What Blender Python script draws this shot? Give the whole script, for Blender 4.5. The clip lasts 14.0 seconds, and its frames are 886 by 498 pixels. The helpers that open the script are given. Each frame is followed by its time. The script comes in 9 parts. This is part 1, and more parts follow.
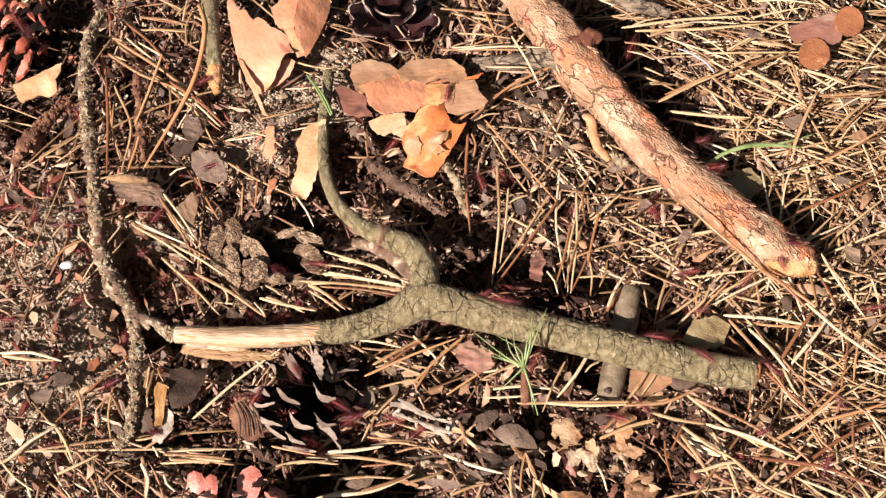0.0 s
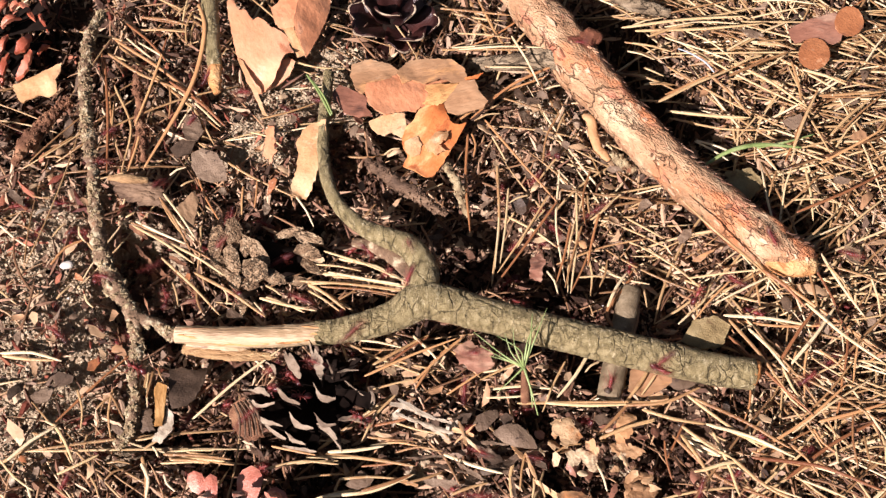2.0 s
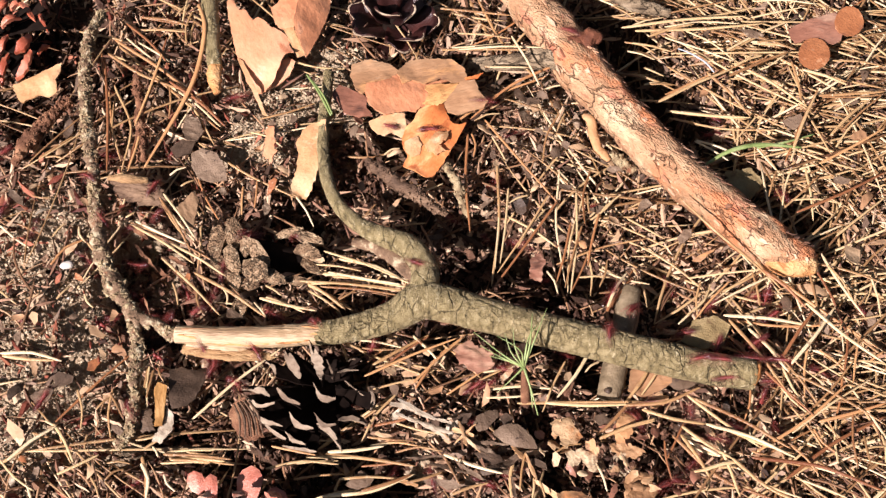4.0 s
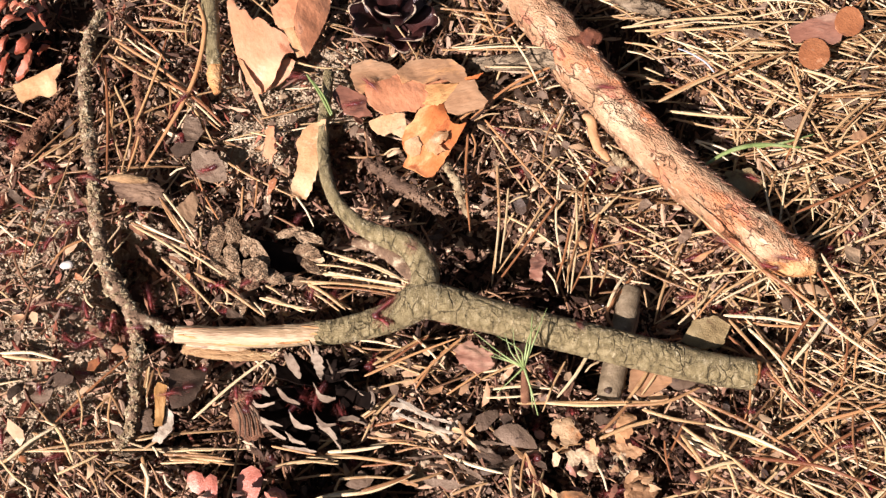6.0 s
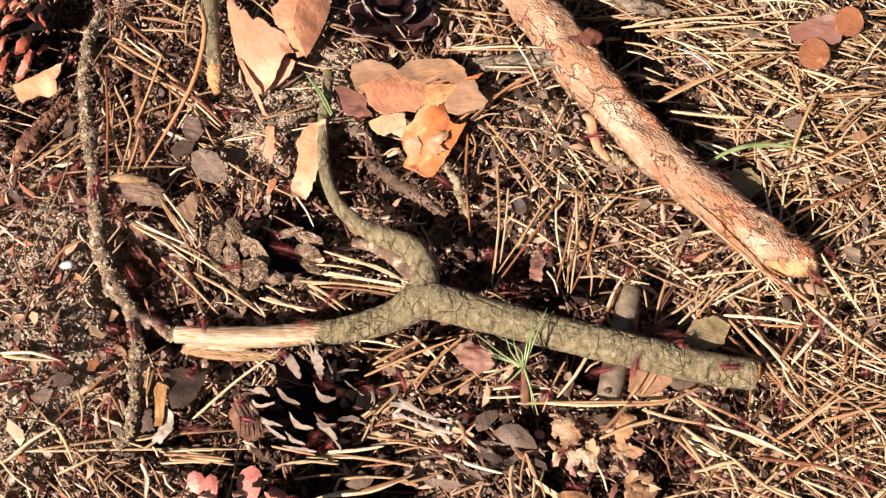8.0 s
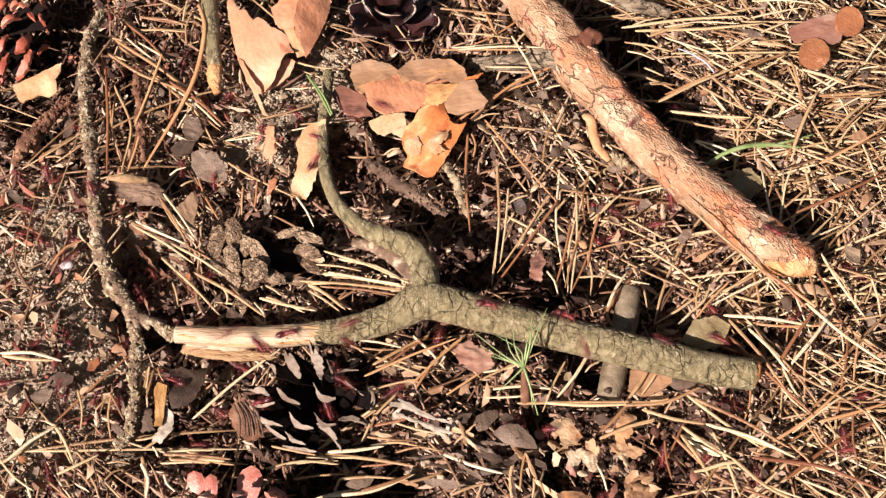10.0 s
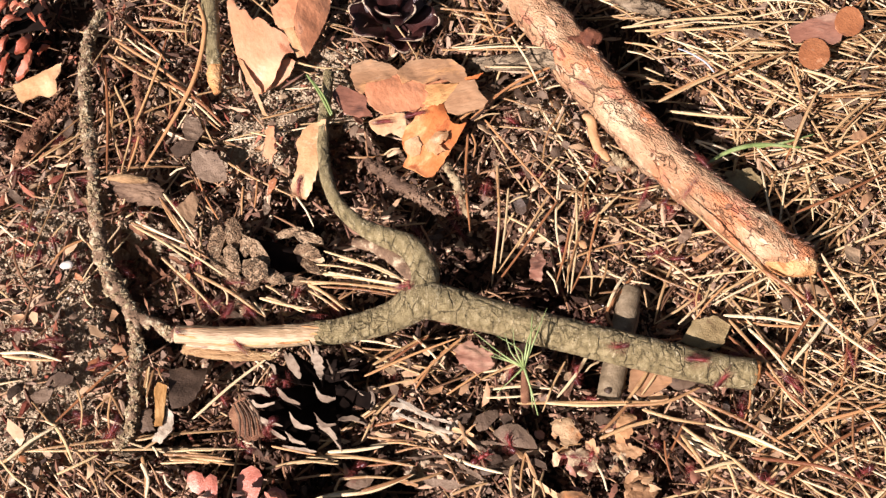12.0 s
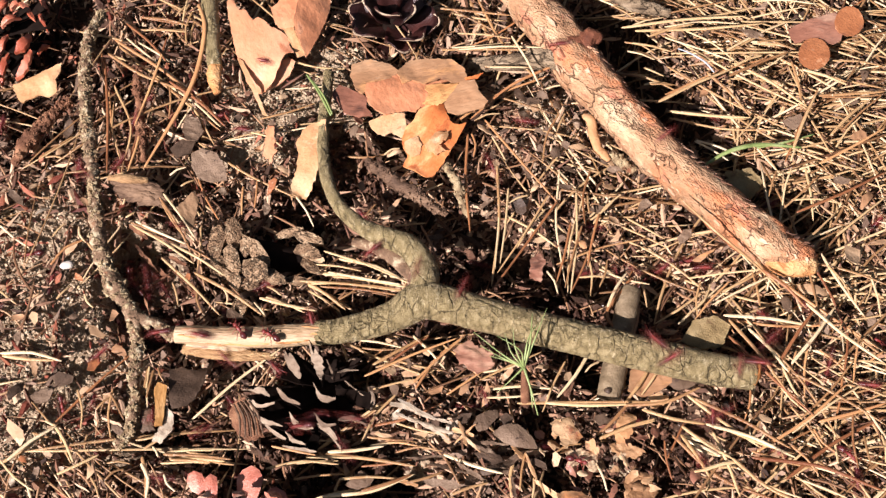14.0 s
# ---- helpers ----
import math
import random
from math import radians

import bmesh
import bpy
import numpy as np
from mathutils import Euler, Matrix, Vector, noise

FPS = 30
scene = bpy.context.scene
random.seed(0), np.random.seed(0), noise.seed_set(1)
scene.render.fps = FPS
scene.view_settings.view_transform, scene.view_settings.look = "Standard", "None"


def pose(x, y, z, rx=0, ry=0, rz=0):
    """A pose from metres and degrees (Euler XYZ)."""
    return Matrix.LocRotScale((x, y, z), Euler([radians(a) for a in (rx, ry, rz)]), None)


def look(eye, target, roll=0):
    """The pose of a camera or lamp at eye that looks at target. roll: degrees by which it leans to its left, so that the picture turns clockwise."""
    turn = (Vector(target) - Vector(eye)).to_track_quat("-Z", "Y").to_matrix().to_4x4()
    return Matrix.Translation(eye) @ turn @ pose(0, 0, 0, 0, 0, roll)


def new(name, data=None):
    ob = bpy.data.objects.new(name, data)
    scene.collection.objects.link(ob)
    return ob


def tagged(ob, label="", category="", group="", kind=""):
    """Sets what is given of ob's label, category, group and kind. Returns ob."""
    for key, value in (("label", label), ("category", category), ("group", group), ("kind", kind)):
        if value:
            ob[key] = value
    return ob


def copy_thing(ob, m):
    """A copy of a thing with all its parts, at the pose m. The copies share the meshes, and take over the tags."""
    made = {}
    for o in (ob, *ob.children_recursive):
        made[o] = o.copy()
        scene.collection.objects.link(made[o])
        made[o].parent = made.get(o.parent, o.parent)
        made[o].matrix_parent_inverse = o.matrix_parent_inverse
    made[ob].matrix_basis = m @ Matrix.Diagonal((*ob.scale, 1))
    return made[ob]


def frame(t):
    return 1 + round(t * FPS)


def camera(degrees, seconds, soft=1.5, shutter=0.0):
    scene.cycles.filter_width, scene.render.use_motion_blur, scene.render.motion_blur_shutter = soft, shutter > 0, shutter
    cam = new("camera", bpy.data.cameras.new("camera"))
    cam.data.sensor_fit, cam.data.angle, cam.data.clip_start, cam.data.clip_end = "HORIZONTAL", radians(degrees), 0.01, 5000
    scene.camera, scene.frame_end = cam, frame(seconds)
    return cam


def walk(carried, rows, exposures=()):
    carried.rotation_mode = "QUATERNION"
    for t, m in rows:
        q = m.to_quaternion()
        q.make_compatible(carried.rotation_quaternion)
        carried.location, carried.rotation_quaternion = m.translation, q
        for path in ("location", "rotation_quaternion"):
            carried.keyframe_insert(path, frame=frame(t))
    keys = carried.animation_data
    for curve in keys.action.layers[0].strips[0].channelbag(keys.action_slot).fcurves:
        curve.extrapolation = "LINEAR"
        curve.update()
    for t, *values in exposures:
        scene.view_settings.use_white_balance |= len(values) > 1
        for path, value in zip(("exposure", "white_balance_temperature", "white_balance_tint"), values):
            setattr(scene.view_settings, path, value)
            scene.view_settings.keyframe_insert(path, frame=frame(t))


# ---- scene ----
from mathutils.geometry import delaunay_2d_cdt

cam = camera(38, 14.0, soft=1.35, shutter=2.0)
EYE = (0.0000, -0.2277, 0.3944)
walk(cam, [(0.0, look(EYE, (0, 0, 0))), (14.0, look(EYE, (0, 0, 0)))], exposures=[(0.0, 0.98), (14.0, 0.98)])

# ---- sky and sun ----
SUN_HEIGHT, SUN_TURN = 37, 222          # degrees; the turn counts clockwise from +y
world = bpy.data.worlds.new("sky")
scene.world = world
world.use_nodes = True
sky = world.node_tree.nodes.new("ShaderNodeTexSky")
sky.sky_type, sky.sun_disc, sky.air_density, sky.dust_density = "NISHITA", False, 0.6, 2.5
sky.sun_elevation, sky.sun_rotation = radians(SUN_HEIGHT), radians(SUN_TURN)
backing = world.node_tree.nodes["Background"]
backing.inputs["Strength"].default_value = 0.03
world.node_tree.links.new(sky.outputs[0], backing.inputs["Color"])
sun = new("sun", bpy.data.lights.new("sun", "SUN"))
sun.data.energy, sun.data.angle, sun.data.color = 5.0, radians(0.5), (1.0, 0.905, 0.955)
SUN_WAY = Vector((math.sin(radians(SUN_TURN)), math.cos(radians(SUN_TURN)), math.tan(radians(SUN_HEIGHT)))).normalized()
sun.matrix_world = look(SUN_WAY * 20, (0, 0, 0))


# ---- materials ----
def material(name, colours, scale=300.0, rough=0.8, bump=0.4, grain=3.0, vary="", vary_amount=0.5, stretch=(1, 1, 1), crack=0.0, crack_scale=150.0, crack_width=0.12, spots=None, spot_scale=400.0, spot_size=0.35, relief=0.0006, turn=0.0, wobble=0.012, shine=0.22):
    """colours: two to five linear colours, spread by noise and, with vary, from piece to piece."""
    m = bpy.data.materials.new(name)
    m.use_nodes = True
    nt = m.node_tree
    n, link = nt.nodes, nt.links.new
    bsdf = n["Principled BSDF"]
    co = n.new("ShaderNodeTexCoord")
    mp = n.new("ShaderNodeMapping")
    mp.vector_type = "TEXTURE"
    mp.inputs["Scale"].default_value, mp.inputs["Rotation"].default_value = stretch, (0, 0, radians(turn))
    link(co.outputs["Object"], mp.inputs["Vector"])
    big = n.new("ShaderNodeTexNoise")
    big.inputs["Scale"].default_value, big.inputs["Detail"].default_value = scale, 6
    fine = n.new("ShaderNodeTexNoise")
    fine.inputs["Scale"].default_value, fine.inputs["Detail"].default_value = scale * grain * 2, 4
    link(mp.outputs[0], big.inputs["Vector"])
    link(mp.outputs[0], fine.inputs["Vector"])
    mix = n.new("ShaderNodeMath")
    mix.operation = "MULTIPLY_ADD"
    mix.inputs[1].default_value = 0.4
    link(fine.outputs["Fac"], mix.inputs[0])
    sc = n.new("ShaderNodeMath")
    sc.operation = "MULTIPLY_ADD"
    sc.inputs[1].default_value, sc.inputs[2].default_value = 1.5, -0.45
    link(big.outputs["Fac"], sc.inputs[0])
    link(sc.outputs[0], mix.inputs[2])
    last = mix.outputs[0]
    if vary:
        src = n.new("ShaderNodeObjectInfo" if vary == "object" else "ShaderNodeNewGeometry")
        out = src.outputs["Random" if vary == "object" else "Random Per Island"]
        a = n.new("ShaderNodeMix")
        a.inputs[0].default_value = vary_amount
        link(last, a.inputs[2])
        link(out, a.inputs[3])
        last = a.outputs[0]
    ramp = n.new("ShaderNodeValToRGB")
    while len(ramp.color_ramp.elements) < len(colours):
        ramp.color_ramp.elements.new(0.5)
    for i, c in enumerate(colours):
        ramp.color_ramp.elements[i].position = 0.12 + 0.76 * i / (len(colours) - 1)
    for e, c in zip(ramp.color_ramp.elements, colours):
        e.color = (*c, 1)
    link(last, ramp.inputs[0])
    colour = ramp.outputs[0]
    height = fine.outputs["Fac"]
    if crack:
        v = n.new("ShaderNodeTexVoronoi")
        v.feature = "DISTANCE_TO_EDGE"
        v.inputs["Scale"].default_value = crack_scale
        wob = n.new("ShaderNodeMix")
        wob.data_type = "VECTOR"
        wob.inputs[0].default_value = wobble
        link(mp.outputs[0], wob.inputs[4])
        link(big.outputs["Color"], wob.inputs[5])
        link(wob.outputs[1], v.inputs["Vector"])
        r = n.new("ShaderNodeMapRange")
        r.inputs[1].default_value, r.inputs[2].default_value = 0.0, crack_width
        link(v.outputs["Distance"], r.inputs[0])
        gape = n.new("ShaderNodeTexNoise")
        gape.inputs["Scale"].default_value = crack_scale * 0.6
        link(mp.outputs[0], gape.inputs["Vector"])
        span = n.new("ShaderNodeMapRange")
        span.inputs[1].default_value, span.inputs[2].default_value, span.inputs[3].default_value, span.inputs[4].default_value = 0.38, 0.68, 0.004, crack_width * 1.6
        link(gape.outputs["Fac"], span.inputs[0])
        link(span.outputs[0], r.inputs[2])
        mul = n.new("ShaderNodeMix")
        mul.data_type, mul.blend_type = "RGBA", "MULTIPLY"
        inv = n.new("ShaderNodeMath")
        inv.operation = "MULTIPLY_ADD"
        inv.inputs[1].default_value, inv.inputs[2].default_value = -crack, crack
        link(r.outputs[0], inv.inputs[0])
        link(inv.outputs[0], mul.inputs[0])
        link(colour, mul.inputs[6])
        mul.inputs[7].default_value = (0.12, 0.1, 0.08, 1)
        colour = mul.outputs[2]
        h = n.new("ShaderNodeMath")
        h.operation = "MULTIPLY_ADD"
        h.inputs[1].default_value = 1.2
        link(r.outputs[0], h.inputs[0])
        link(height, h.inputs[2])
        height = h.outputs[0]
    for tone, size, share in ([(spots, spot_scale, spot_size)] if isinstance(spots, tuple) else spots or []):
        v = n.new("ShaderNodeTexNoise")
        v.inputs["Scale"].default_value, v.inputs["Detail"].default_value, v.inputs["Roughness"].default_value = size, 8, 0.66
        link(mp.outputs[0], v.inputs["Vector"])
        r = n.new("ShaderNodeMapRange")
        r.inputs[1].default_value, r.inputs[2].default_value = 1 - share - 0.04, 1 - share + 0.04
        link(v.outputs["Fac"], r.inputs[0])
        mx = n.new("ShaderNodeMix")
        mx.data_type = "RGBA"
        link(r.outputs[0], mx.inputs[0])
        link(colour, mx.inputs[6])
        mx.inputs[7].default_value = (*tone, 1)
        colour = mx.outputs[2]
    link(colour, bsdf.inputs["Base Color"])
    bsdf.inputs["Roughness"].default_value = rough
    bsdf.inputs["Specular IOR Level"].default_value = shine
    if bump:
        b = n.new("ShaderNodeBump")
        b.inputs["Strength"].default_value, b.inputs["Distance"].default_value = bump, relief
        link(height, b.inputs["Height"])
        link(b.outputs[0], bsdf.inputs["Normal"])
    return m


SOIL = material("forest_soil", [(0.022, 0.011, 0.007), (0.06, 0.031, 0.018), (0.15, 0.09, 0.054)], 140, 0.95, 0.8, 8, relief=0.001)
SAND_SOIL = material("sandy_soil", [(0.22, 0.15, 0.09), (0.4, 0.295, 0.185), (0.56, 0.44, 0.29)], 600, 0.95, 1.0, 3, relief=0.0008)
CRUMB = material("soil_crumbs", [(0.022, 0.01, 0.006), (0.09, 0.046, 0.027), (0.25, 0.152, 0.092), (0.52, 0.375, 0.235)], 200, 0.85, 0.5, 4, "island", 0.78)
SAND = material("sandy_grains", [(0.27, 0.19, 0.118), (0.42, 0.315, 0.2), (0.58, 0.46, 0.31)], 300, 0.85, 0.4, 4, "island", 0.7)
STRAW = material("needle_straw", [(0.1, 0.045, 0.022), (0.295, 0.163, 0.069), (0.52, 0.35, 0.17), (0.755, 0.605, 0.37)], 90, 0.33, 0.4, 12, "island", 0.65, spots=[((0.18, 0.088, 0.04), 210.0, 0.35)], shine=0.45)
OLD_STRAW = material("weathered_needles", [(0.045, 0.023, 0.014), (0.14, 0.07, 0.035), (0.3, 0.16, 0.08), (0.48, 0.31, 0.17)], 90, 0.6, 0.4, 12, "island", 0.65, spots=(0.17, 0.09, 0.04), spot_scale=210, spot_size=0.34)
NEEDLE = material("dry_needle", [(0.22, 0.094, 0.037), (0.42, 0.243, 0.105), (0.58, 0.41, 0.203), (0.75, 0.605, 0.37)], 90, 0.33, 0.5, 12, "object", 0.65, spots=[((0.24, 0.108, 0.048), 210.0, 0.37), ((0.78, 0.655, 0.44), 420.0, 0.32)], shine=0.45)
RUST_NEEDLE = material("rusty_needle", [(0.17, 0.058, 0.024), (0.36, 0.158, 0.062), (0.57, 0.315, 0.135)], 90, 0.4, 0.4, 12, "object", 0.7, shine=0.45)
GREEN = material("green_needle", [(0.1, 0.135, 0.04), (0.22, 0.28, 0.09), (0.42, 0.46, 0.22)], 150, 0.4, 0.2, 8, shine=0.45)
SEEDLING_GREEN = material("seedling_green", [(0.12, 0.16, 0.045), (0.24, 0.3, 0.1), (0.42, 0.47, 0.22)], 150, 0.45, 0.2, 8, shine=0.45)
CHIP = material("bark_chips", [(0.035, 0.019, 0.012), (0.1, 0.06, 0.039), (0.2, 0.132, 0.09), (0.35, 0.235, 0.155), (0.45, 0.28, 0.16)], 120, 0.8, 0.5, 5, "island", 0.8)
SPLINTER = material("wood_splinters", [(0.058, 0.032, 0.02), (0.19, 0.092, 0.055), (0.37, 0.22, 0.132), (0.56, 0.39, 0.245)], 200, 0.7, 0.4, 4, "island", 0.85)
RED_SHRED = material("red_bark_shreds", [(0.075, 0.02, 0.013), (0.2, 0.055, 0.032), (0.36, 0.135, 0.075)], 200, 0.6, 0.5, 4, "island", 0.8)
GREY_TAN = material("tan_brown_bark", [(0.19, 0.095, 0.046), (0.35, 0.19, 0.095), (0.46, 0.285, 0.158)], 60, 0.55, 0.35, 7, "object", 0.2, stretch=(2.5, 1, 1), turn=15, relief=0.0009, spots=[((0.53, 0.27, 0.11), 70.0, 0.4), ((0.52, 0.36, 0.225), 300.0, 0.33), ((0.16, 0.08, 0.045), 230.0, 0.35)])
GREY_CHIP = material("grey_bark", [(0.058, 0.036, 0.022), (0.145, 0.093, 0.058), (0.265, 0.182, 0.118)], 150, 0.6, 0.6, 5, "object", 0.4, spots=[((0.33, 0.24, 0.158), 200.0, 0.38), ((0.05, 0.03, 0.02), 260.0, 0.36)])
DARK_CHIP = material("dark_bark", [(0.03, 0.019, 0.012), (0.085, 0.054, 0.035), (0.16, 0.106, 0.07)], 150, 0.5, 0.5, 5)
ORANGE = material("orange_bark", [(0.39, 0.135, 0.058), (0.57, 0.245, 0.118), (0.67, 0.355, 0.2)], 45, 0.45, 0.3, 8, "object", 0.12, stretch=(1, 1.6, 1), turn=25, relief=0.0009, spots=[((0.72, 0.44, 0.265), 60.0, 0.34), ((0.42, 0.15, 0.07), 90.0, 0.37), ((0.72, 0.47, 0.3), 500.0, 0.31), ((0.3, 0.115, 0.058), 240.0, 0.33)], shine=0.45)
DULL_ORANGE = material("dull_orange_bark", [(0.24, 0.082, 0.03), (0.36, 0.135, 0.052), (0.46, 0.2, 0.085)], 90, 0.5, 0.5, 6, "object", 0.15, spots=[((0.5, 0.26, 0.13), 110.0, 0.36), ((0.2, 0.078, 0.038), 60.0, 0.4), ((0.52, 0.33, 0.2), 420.0, 0.33)], shine=0.45)
RED_ORANGE = material("rust_bark", [(0.4, 0.1, 0.026), (0.6, 0.19, 0.056), (0.67, 0.3, 0.125)], 60, 0.45, 0.3, 8, stretch=(1.6, 1, 1), turn=50, relief=0.0009, spots=[((0.7, 0.38, 0.16), 70.0, 0.41), ((0.36, 0.09, 0.03), 110.0, 0.38), ((0.12, 0.05, 0.03), 420.0, 0.29)], shine=0.45)
STICK_GREY = material("smooth_grey_bark", [(0.105, 0.075, 0.042), (0.205, 0.15, 0.087), (0.3, 0.23, 0.142)], 200, 0.65, 0.5, 3, spots=[((0.1, 0.068, 0.04), 300.0, 0.36), ((0.4, 0.31, 0.19), 420.0, 0.35)])
OLIVE = material("olive_smooth_bark", [(0.15, 0.1, 0.043), (0.275, 0.196, 0.088), (0.39, 0.295, 0.15)], 180, 0.6, 0.6, 5, spots=[((0.17, 0.105, 0.05), 150.0, 0.37), ((0.46, 0.36, 0.2), 260.0, 0.35)])
PINK = material("pink_scale", [(0.3, 0.075, 0.045), (0.46, 0.15, 0.095), (0.56, 0.26, 0.18)], 200, 0.4, 0.5, 5, "object", 0.3, spots=[((0.58, 0.37, 0.26), 85.0, 0.42), ((0.26, 0.06, 0.04), 160.0, 0.36)], shine=0.45)
LEAF_SCRAP = material("crumpled_dry_leaf", [(0.15, 0.07, 0.032), (0.36, 0.2, 0.095), (0.5, 0.34, 0.185), (0.62, 0.475, 0.29)], 75, 0.55, 0.5, 6, "object", 0.45, relief=0.001, spots=[((0.45, 0.195, 0.075), 55.0, 0.43), ((0.17, 0.085, 0.045), 105.0, 0.42), ((0.66, 0.53, 0.35), 160.0, 0.35)])
# dull red-brown bark; its darker tone also paints shade on one small flake
SHADE_FLAKE = material("red_brown_papery_bark", [(0.14, 0.055, 0.034), (0.26, 0.112, 0.068), (0.38, 0.2, 0.132)], 60, 0.45, 0.4, 6, "object", 0.25, relief=0.0009, stretch=(2.5, 1, 1), spots=[((0.46, 0.27, 0.175), 80.0, 0.38), ((0.1, 0.045, 0.03), 110.0, 0.36)], shine=0.45)
PALE_WOOD = material("pale_weathered_wood", [(0.22, 0.155, 0.1), (0.46, 0.37, 0.26), (0.64, 0.55, 0.42)], 250, 0.75, 0.6, 5)
BROWN = material("brown_bark", [(0.045, 0.025, 0.015), (0.125, 0.073, 0.043), (0.27, 0.17, 0.1)], 220, 0.7, 0.9, 4, stretch=(3, 1, 1), spots=[((0.35, 0.23, 0.14), 300.0, 0.34)])
TAN = material("tan_bark", [(0.25, 0.142, 0.074), (0.41, 0.262, 0.143), (0.55, 0.39, 0.235)], 70, 0.6, 0.45, 7, "object", 0.4, spots=[((0.6, 0.45, 0.28), 110.0, 0.38), ((0.2, 0.11, 0.06), 230.0, 0.34)])
CREAM = material("cream_bark", [(0.36, 0.17, 0.07), (0.52, 0.29, 0.135), (0.62, 0.41, 0.23)], 60, 0.55, 0.4, 8, spots=[((0.66, 0.5, 0.3), 90.0, 0.38), ((0.34, 0.15, 0.06), 200.0, 0.34), ((0.16, 0.08, 0.045), 450.0, 0.3)])
SPLIT_WOOD = material("split_wood", [(0.15, 0.075, 0.032), (0.36, 0.21, 0.095), (0.52, 0.34, 0.165)], 240, 0.65, 0.9, 5, stretch=(5, 1, 1), relief=0.0009, spots=[((0.2, 0.1, 0.045), 320.0, 0.38)])
OCHRE = material("ochre_wood", [(0.2, 0.085, 0.025), (0.36, 0.18, 0.055), (0.48, 0.28, 0.11)], 200, 0.6, 0.5, 5, stretch=(1, 3, 1))
YELLOW_BARK = material("yellow_inner_bark", [(0.36, 0.16, 0.055), (0.55, 0.3, 0.115), (0.62, 0.4, 0.18)], 110, 0.55, 0.5, 7, stretch=(3, 1, 1), turn=20, spots=[((0.3, 0.12, 0.045), 200.0, 0.42)])
BRANCH = material("peeling_pine_bark", [(0.2, 0.095, 0.047), (0.36, 0.192, 0.096), (0.48, 0.295, 0.162), (0.58, 0.4, 0.24)], 110, 0.66, 0.9, 6, crack=0.6, crack_scale=120, crack_width=0.035, wobble=0.02, stretch=(2.0, 0.9, 1), turn=-47, relief=0.0016, spots=[((0.52, 0.2, 0.085), 48.0, 0.45), ((0.6, 0.42, 0.25), 110.0, 0.41), ((0.42, 0.145, 0.085), 70.0, 0.38), ((0.28, 0.12, 0.064), 240.0, 0.38), ((0.66, 0.5, 0.32), 330.0, 0.35), ((0.09, 0.055, 0.037), 600.0, 0.35)])
BRANCH_FLAKE = material("loose_branch_bark", [(0.18, 0.085, 0.05), (0.4, 0.19, 0.1), (0.56, 0.32, 0.19), (0.66, 0.48, 0.33)], 150, 0.7, 0.8, 4, "island", 0.6)
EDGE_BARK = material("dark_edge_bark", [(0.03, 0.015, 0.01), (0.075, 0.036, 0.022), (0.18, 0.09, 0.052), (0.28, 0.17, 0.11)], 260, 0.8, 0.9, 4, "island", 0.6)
BRANCH_END = material("torn_wood_end", [(0.36, 0.14, 0.045), (0.54, 0.27, 0.1), (0.66, 0.42, 0.2)], 180, 0.7, 0.9, 5, stretch=(2.5, 1, 1), turn=-30, relief=0.001, spots=[((0.36, 0.15, 0.05), 260.0, 0.4), ((0.2, 0.09, 0.04), 500.0, 0.33)])
BARK = material("olive_grey_bark", [(0.1, 0.073, 0.03), (0.265, 0.2, 0.085), (0.395, 0.305, 0.143), (0.54, 0.43, 0.23)], 420, 0.66, 1.0, 4, crack=0.45, crack_scale=170, crack_width=0.04, wobble=0.003, relief=0.0013, stretch=(0.75, 1.3, 1.3), spots=[((0.63, 0.525, 0.31), 560.0, 0.38), ((0.085, 0.06, 0.03), 420.0, 0.32)], shine=0.45)
PEELED = material("peeled_wood", [(0.19, 0.105, 0.05), (0.42, 0.285, 0.155), (0.56, 0.425, 0.26), (0.66, 0.55, 0.38)], 150, 0.5, 0.8, 4, stretch=(7, 1, 1), relief=0.0009, shine=0.45, spots=[((0.36, 0.235, 0.12), 110.0, 0.43), ((0.24, 0.145, 0.08), 260.0, 0.38), ((0.3, 0.19, 0.1), 900.0, 0.36)])
CUT = material("cut_wood", [(0.32, 0.1, 0.025), (0.48, 0.19, 0.055), (0.58, 0.31, 0.12)], 250, 0.7, 0.4, 4)
TWIG_BROWN = material("twig_brown", [(0.07, 0.04, 0.023), (0.21, 0.13, 0.075), (0.38, 0.265, 0.16)], 260, 0.8, 0.9, 4, spots=[((0.46, 0.38, 0.24), 260.0, 0.44), ((0.27, 0.12, 0.06), 150.0, 0.36)])
LICHEN = material("crusty_bark", [(0.08, 0.05, 0.028), (0.22, 0.15, 0.08), (0.38, 0.29, 0.16), (0.55, 0.455, 0.28)], 330, 0.85, 0.9, 4, spots=(0.22, 0.09, 0.045), spot_scale=120, spot_size=0.37)
RUST_BARK = material("rusty_knot", [(0.05, 0.018, 0.012), (0.15, 0.052, 0.026), (0.28, 0.11, 0.058)], 200, 0.7, 0.9, 5)
FISSURED = material("fissured_grey_bark", [(0.085, 0.057, 0.034), (0.24, 0.172, 0.102), (0.42, 0.32, 0.205)], 300, 0.8, 1.0, 4, crack=0.6, crack_scale=230, crack_width=0.08, wobble=0.006, stretch=(2.5, 1, 1), relief=0.0009)
RED_BARK = material("red_brown_bark", [(0.06, 0.026, 0.014), (0.19, 0.085, 0.044), (0.36, 0.19, 0.1)], 200, 0.75, 0.9, 5, spots=[((0.46, 0.28, 0.15), 380.0, 0.34)])
